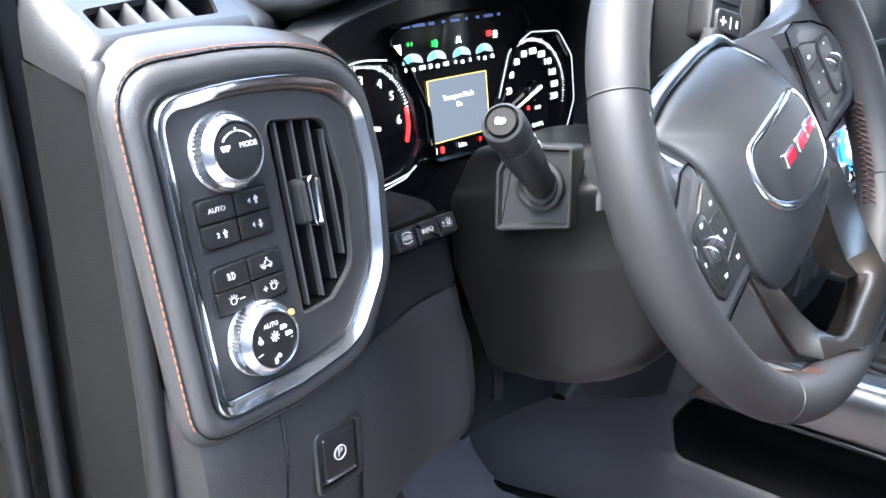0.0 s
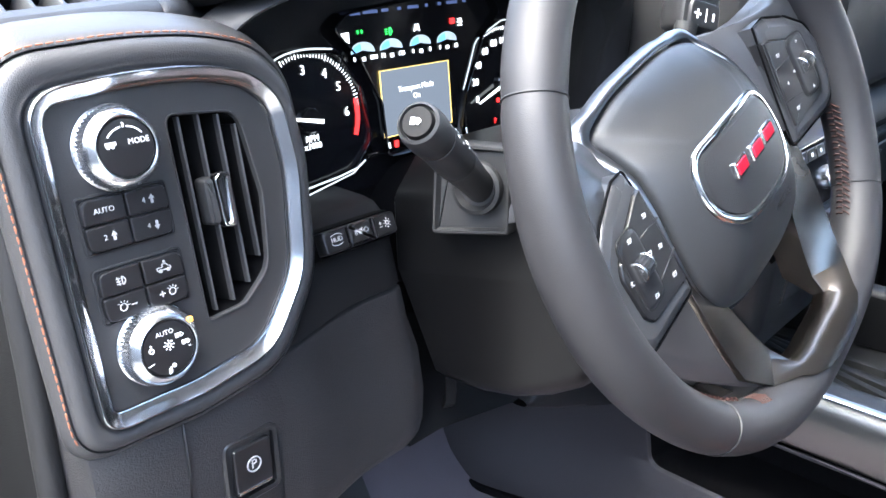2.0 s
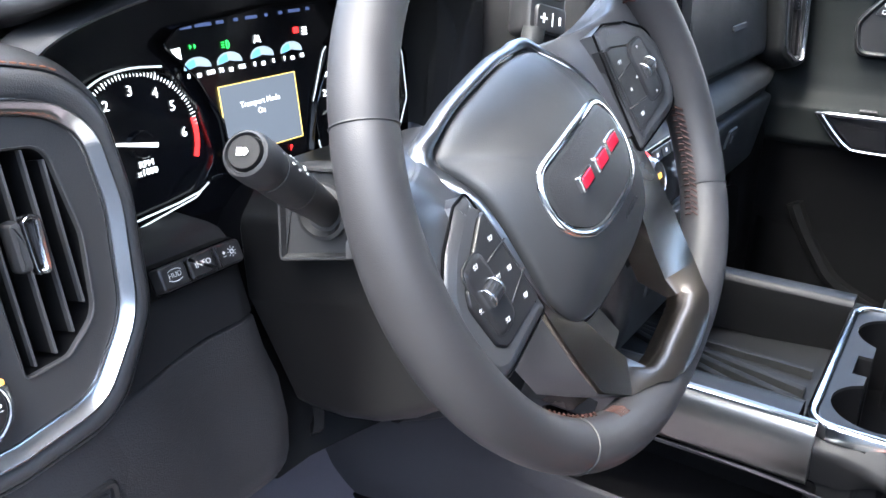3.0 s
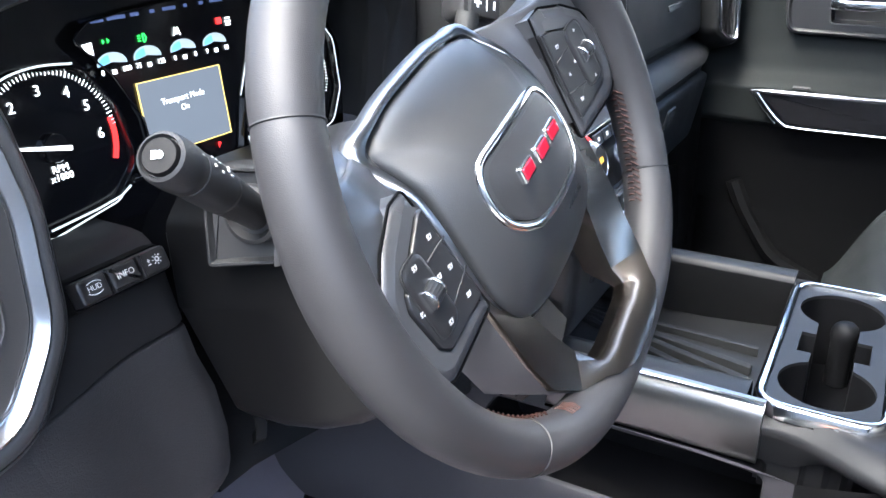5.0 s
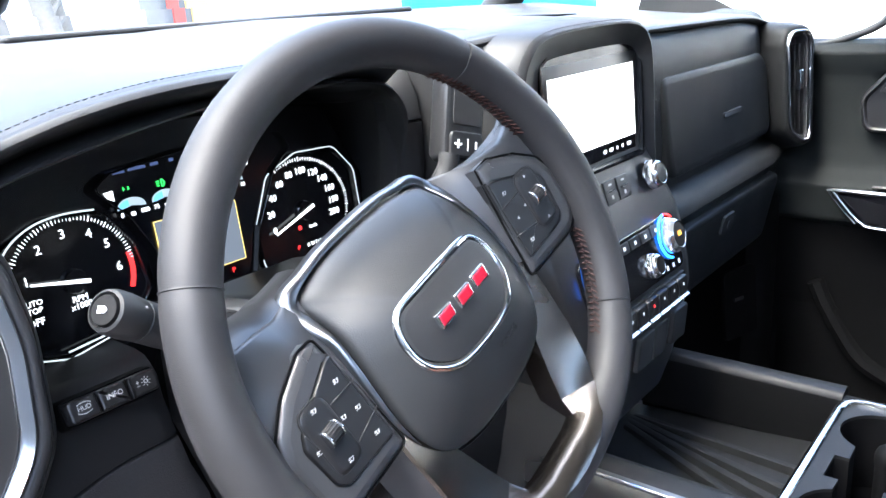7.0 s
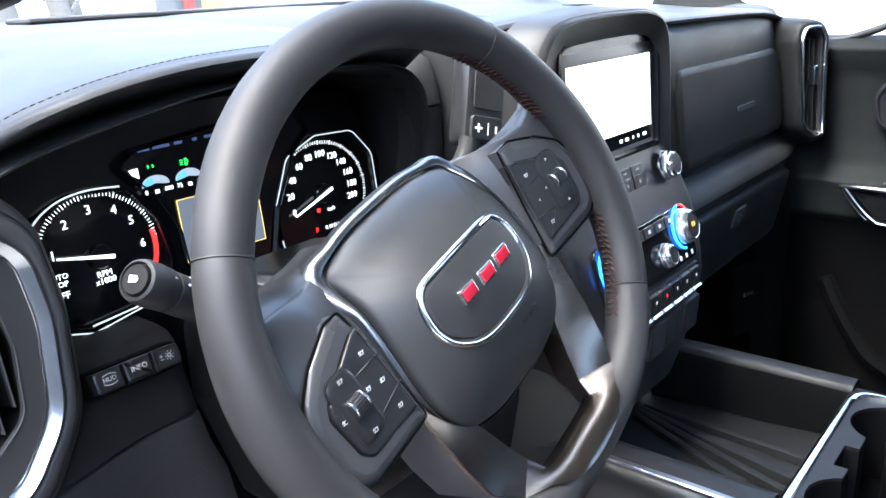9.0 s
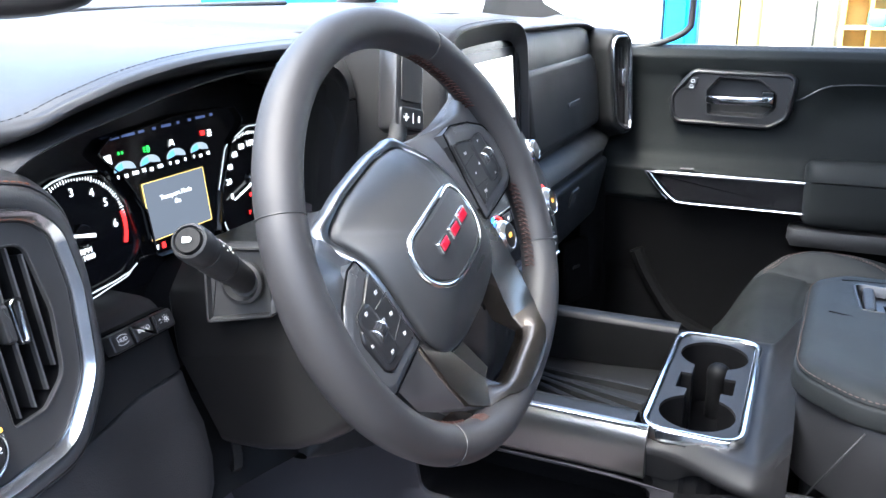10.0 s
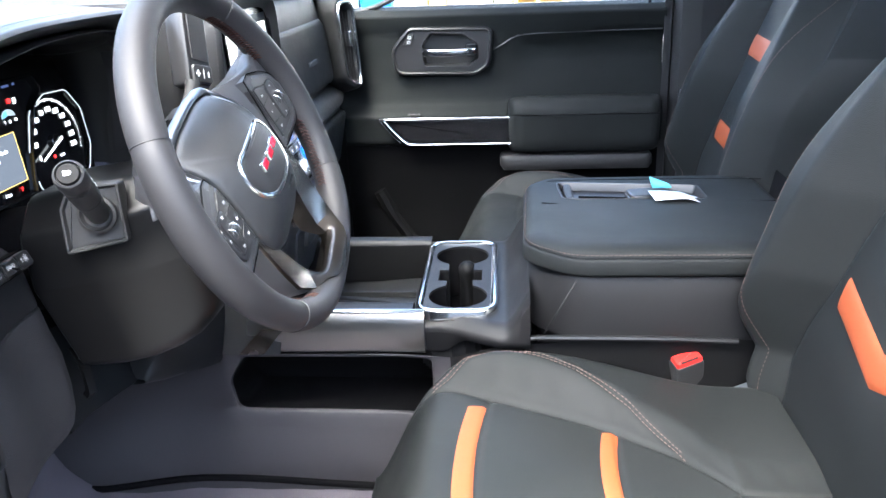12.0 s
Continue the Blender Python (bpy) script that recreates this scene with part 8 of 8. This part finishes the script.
    block(b, (cx - 0.20, y0 - 0.48, FLOOR), (cx + 0.20, y0 - 0.06, 0.20), 0.01)
    part("seat_base", b, M_DARK, seat)
    b = bmesh.new()
    inner = 1 if cx < 0 else -1
    tube(b, [(cx + inner * 0.238, y0 - 0.405, 0.275 + lift), (cx + inner * 0.240, y0 - 0.44, 0.300 + lift), (cx + inner * 0.238, y0 - 0.50, 0.325 + lift)], [0.012, 0.016, 0.018], 12)
    part("recliner_cover", b, M_DKGREY, seat, "grey plastic cover of the recliner hinge")
    return seat


make_seat("front_seat", -0.405, -0.140, "black leather driver's seat with orange bands")
make_seat("front_seat", 0.415, -0.200, "black leather passenger seat with orange bands", lift=0.015, puff=0.015, bands=False)

buckle = thing("seat_belt_buckle", "black seat belt buckle with a red release", "buckle", (-0.165, -0.56, 0.26))
BK = frame_at((-0.140, -0.540, 0.328), (0.35, -0.9, 0), (-0.30, 0.10, 0.95))
part("stalk", slab(rect(0.042, 0.024, 0.004), BK, -0.09, 0.035, 0.003), M_PLASTIC, buckle)
part("release", slab(rect(0.038, 0.020, 0.003), BK, 0.033, 0.042, 0.003), M_BUCKLE, buckle, "red release key")
part("slot", slab(rect(0.026, 0.003, 0.001, 0, -0.008), BK, 0.041, 0.0425, 0.0004), M_DARK, buckle)


# ---------------------------------------------------------------- footwell
bracket = thing("hood_release", "grey release lever under the dashboard", "lever", (-0.45, 0.16, 0.45))
b = bmesh.new()
loft(b, [[(-0.416 + w, y, z), (-0.408 + w, y - 0.004, z), (-0.401 + w, y + 0.002, z), (-0.406 + w, y + 0.010, z)] for y, z, w in ((0.166, 0.508, 0.006), (0.156, 0.488, 0.003), (0.152, 0.468, 0.0), (0.150, 0.462, -0.004), (0.154, 0.457, -0.003))], close_u=True, ends=True)
part("arm", b, M_DARKSHADED, bracket, sharp=40)
pedal = thing("brake_pedal", "black rubber brake pedal on a steel arm", "pedal", (-0.40, 0.36, 0.22))
PD = frame_at((-0.40, 0.34, 0.24), (1, 0, 0), (0, -0.85, 0.5))
part("pad", slab(rect(0.11, 0.06, 0.008), PD, -0.01, 0.006, 0.003), M_RUBBER, pedal)
b = bmesh.new()
tube(b, spline([PD @ Vector((0, 0, -0.01)), (-0.39, 0.42, 0.30), (-0.385, 0.42, 0.45)], 5), 0.009, 8)
part("arm", b, M_DARK, pedal)
mat = thing("floor_mat", "dark rubber-edged floor mat in the footwell", "mat", (-0.42, 0.05, 0.10))
b = bmesh.new()
rows = []
for y in [-0.12 + 0.42 * j / 14 for j in range(15)]:
    rows.append([(x, y, floor_height(x, y) + 0.008) for x in [-0.68 + 0.48 * i / 16 for i in range(17)]])
loft(b, rows)
part("carpet", b, M_CARPET, mat).modifiers.new("thick", "SOLIDIFY").thickness = 0.006


# ---------------------------------------------------------------- outside the cab
b = bmesh.new()
loft(b, [[(-300, y, -0.55), (-30, y, -0.55), (30, y, -0.55), (300, y, -0.55)] for y in (-300, -30, 30, 300)])
tagged(part("ground", b, M_GROUND), "pale paved yard", "ground", kind="structure")
hall = thing("service_hall", "bright white hall with painted bays beyond the truck", "building", (9.0, 0.0, -0.55))
b = bmesh.new()
block(b, (9.3, -14, -0.55), (9.6, 5.0, 4.2), 0.02)
part("wall", b, M_WALL, hall)
# the two blue panels stand in for what the door mirror reflects
for name, y0, y1, mat, lab in (("panel", 1.17, 1.42, M_BLUE, "bright blue panel in place of the mirror's reflection"), ("panel", 1.04, 1.17, M_DEEPBLUE, "deep blue panel in place of the mirror's reflection"), ("panel", 0.60, 0.86, M_SAGE, "pale green panel"), ("panel", 0.36, 0.58, M_YELLOW, "yellow panel"), ("door", -0.42, -0.22, M_SAGE, "pale green door"), ("column", -1.29, -1.10, M_DKGREY, "dark blue-grey column"), ("column", -1.56, -1.50, M_DKGREY, "thin grey column")):
    b = bmesh.new()
    block(b, (9.05, y0, -0.55), (9.32, y1, 4.0), 0.02)
    part(name, b, mat, hall, lab)
for y, w in ((1.6, 0.3), (0.03, 0.44), (-1.40, 0.14)):
    b = bmesh.new()
    block(b, (9.0, y - w / 2, -0.55), (9.32, y + w / 2, 4.0), 0.02)
    part("pier", b, M_WALL, hall)
front = thing("white_building", "long white building across the yard", "building", (8.0, 14.0, -0.55))
b = bmesh.new()
block(b, (-16, 14.0, -0.55), (40, 14.4, 5.0), 0.02)
part("wall", b, M_WALL, front)
banner = thing("blue_hoarding", "bright blue hoarding ahead of the truck", "hoarding", (11.0, 7.0, -0.55))
b = bmesh.new()
block(b, (7.9, 7.0, -0.55), (15.0, 7.2, 1.9), 0.03)
part("panel", b, M_BLUE, banner)
cabinet = thing("orange_cabinet", "orange and dark cabinet standing in the yard", "cabinet", (4.6, 7.0, -0.55))
b = bmesh.new()
block(b, (4.15, 7.0, -0.55), (4.75, 7.4, 1.7), 0.03)
part("body", b, M_DKGREY, cabinet)
b = bmesh.new()
block(b, (4.22, 6.98, -0.4), (4.36, 7.02, 1.6), 0.01)
part("door", b, M_REDBOX, cabinet, "orange door strip")
b = bmesh.new()
block(b, (4.44, 6.98, -0.4), (4.72, 7.02, 1.2), 0.01)
part("door", b, M_YELLOW, cabinet, "yellow door")
shelf = thing("yellow_shelf", "yellow storage shelf against the hall wall", "shelf", (8.7, -0.75, -0.55))
for z in (0.2, 0.46, 0.85):
    b = bmesh.new()
    block(b, (8.5, -1.05, z - 0.04), (8.98, -0.45, z), 0.01)
    part("board", b, M_WOOD, shelf)
for y in (-1.03, -0.72, -0.47):
    b = bmesh.new()
    block(b, (8.5, y - 0.02, -0.55), (8.98, y + 0.02, 1.3), 0.01)
    part("upright", b, M_YELLOW, shelf)
b = bmesh.new()
block(b, (8.94, -1.02, -0.5), (8.98, -0.46, 1.2), 0.01)
part("back_panel", b, M_YELLOW, shelf)
crate = thing("red_crate", "red crate on the yellow shelf", "crate", (8.6, -0.97, 0.46))
b = bmesh.new()
block(b, (8.46, -1.06, 0.462), (8.75, -0.90, 0.66), 0.01)
part("box", b, M_REDBOX, crate)
bin_ = thing("teal_bin", "teal plastic bin on the yellow shelf", "bin", (8.6, -0.78, 0.46))
b = bmesh.new()
block(b, (8.46, -0.86, 0.462), (8.75, -0.70, 0.62), 0.02)
part("tub", b, M_TEAL, bin_)
rng = random.Random(7)
for x, y, r in ((2.45, 7.2, 0.22), (2.95, 7.0, 0.10), (3.22, 7.3, 0.09)):
    tree = thing("tree", "grey-barked bare tree in the yard", "tree", (x, y, -0.55), group="trees in the yard")
    b = bmesh.new()
    tube(b, spline([(x, y, -0.55), (x + 0.04, y, 0.5), (x - 0.05, y + 0.05, 1.6), (x + 0.06, y, 3.2)], 6), [r * (1.15 - 0.03 * k) for k in range(19)], 12)
    part("trunk", b, M_TRUNK, tree)
    for k in range(7):
        a, z = rng.uniform(0, 6.28), rng.uniform(0.6, 2.6)
        b = bmesh.new()
        d = rng.uniform(0.5, 0.9)
        tube(b, spline([(x, y, z), (x + d * 0.5 * math.cos(a), y + d * 0.5 * math.sin(a), z + 0.25), (x + d * math.cos(a), y + d * math.sin(a), z + 0.8)], 5), [r * 0.35 * (1 - 0.08 * q) for q in range(11)], 7)
        part("limb", b, M_TRUNK, tree)
# bar added in place of the door mirror's edge and gasket
b = bmesh.new()
tube(b, spline([(0.775, -0.075, 1.42), (0.785, -0.066, 0.95), (0.790, -0.064, 0.83), (0.790, -0.060, 0.808), (0.790, -0.035, 0.790), (0.790, 0.010, 0.774), (0.790, 0.060, 0.762)], 8), 0.0065, 10)
tagged(part("trim_mirror_edge_bar", b, M_RUBBER), "black bar standing in for the door mirror's edge", "trim", kind="structure")
# two unseen walls, added to cut light coming in from behind and left
b = bmesh.new()
block(b, (-14, -9.3, -0.55), (9.2, -9.0, 4.2), 0.02)
tagged(part("wall_unseen_south", b, M_UNSEENWALL), "unseen grey wall added to close off light behind the truck", "wall", kind="structure")
b = bmesh.new()
block(b, (-4.4, -14, -0.55), (-4.1, 14, 2.1), 0.02)
tagged(part("wall_unseen_west", b, M_UNSEENWALL), "unseen grey wall added to block low sky on the driver's side", "wall", kind="structure")
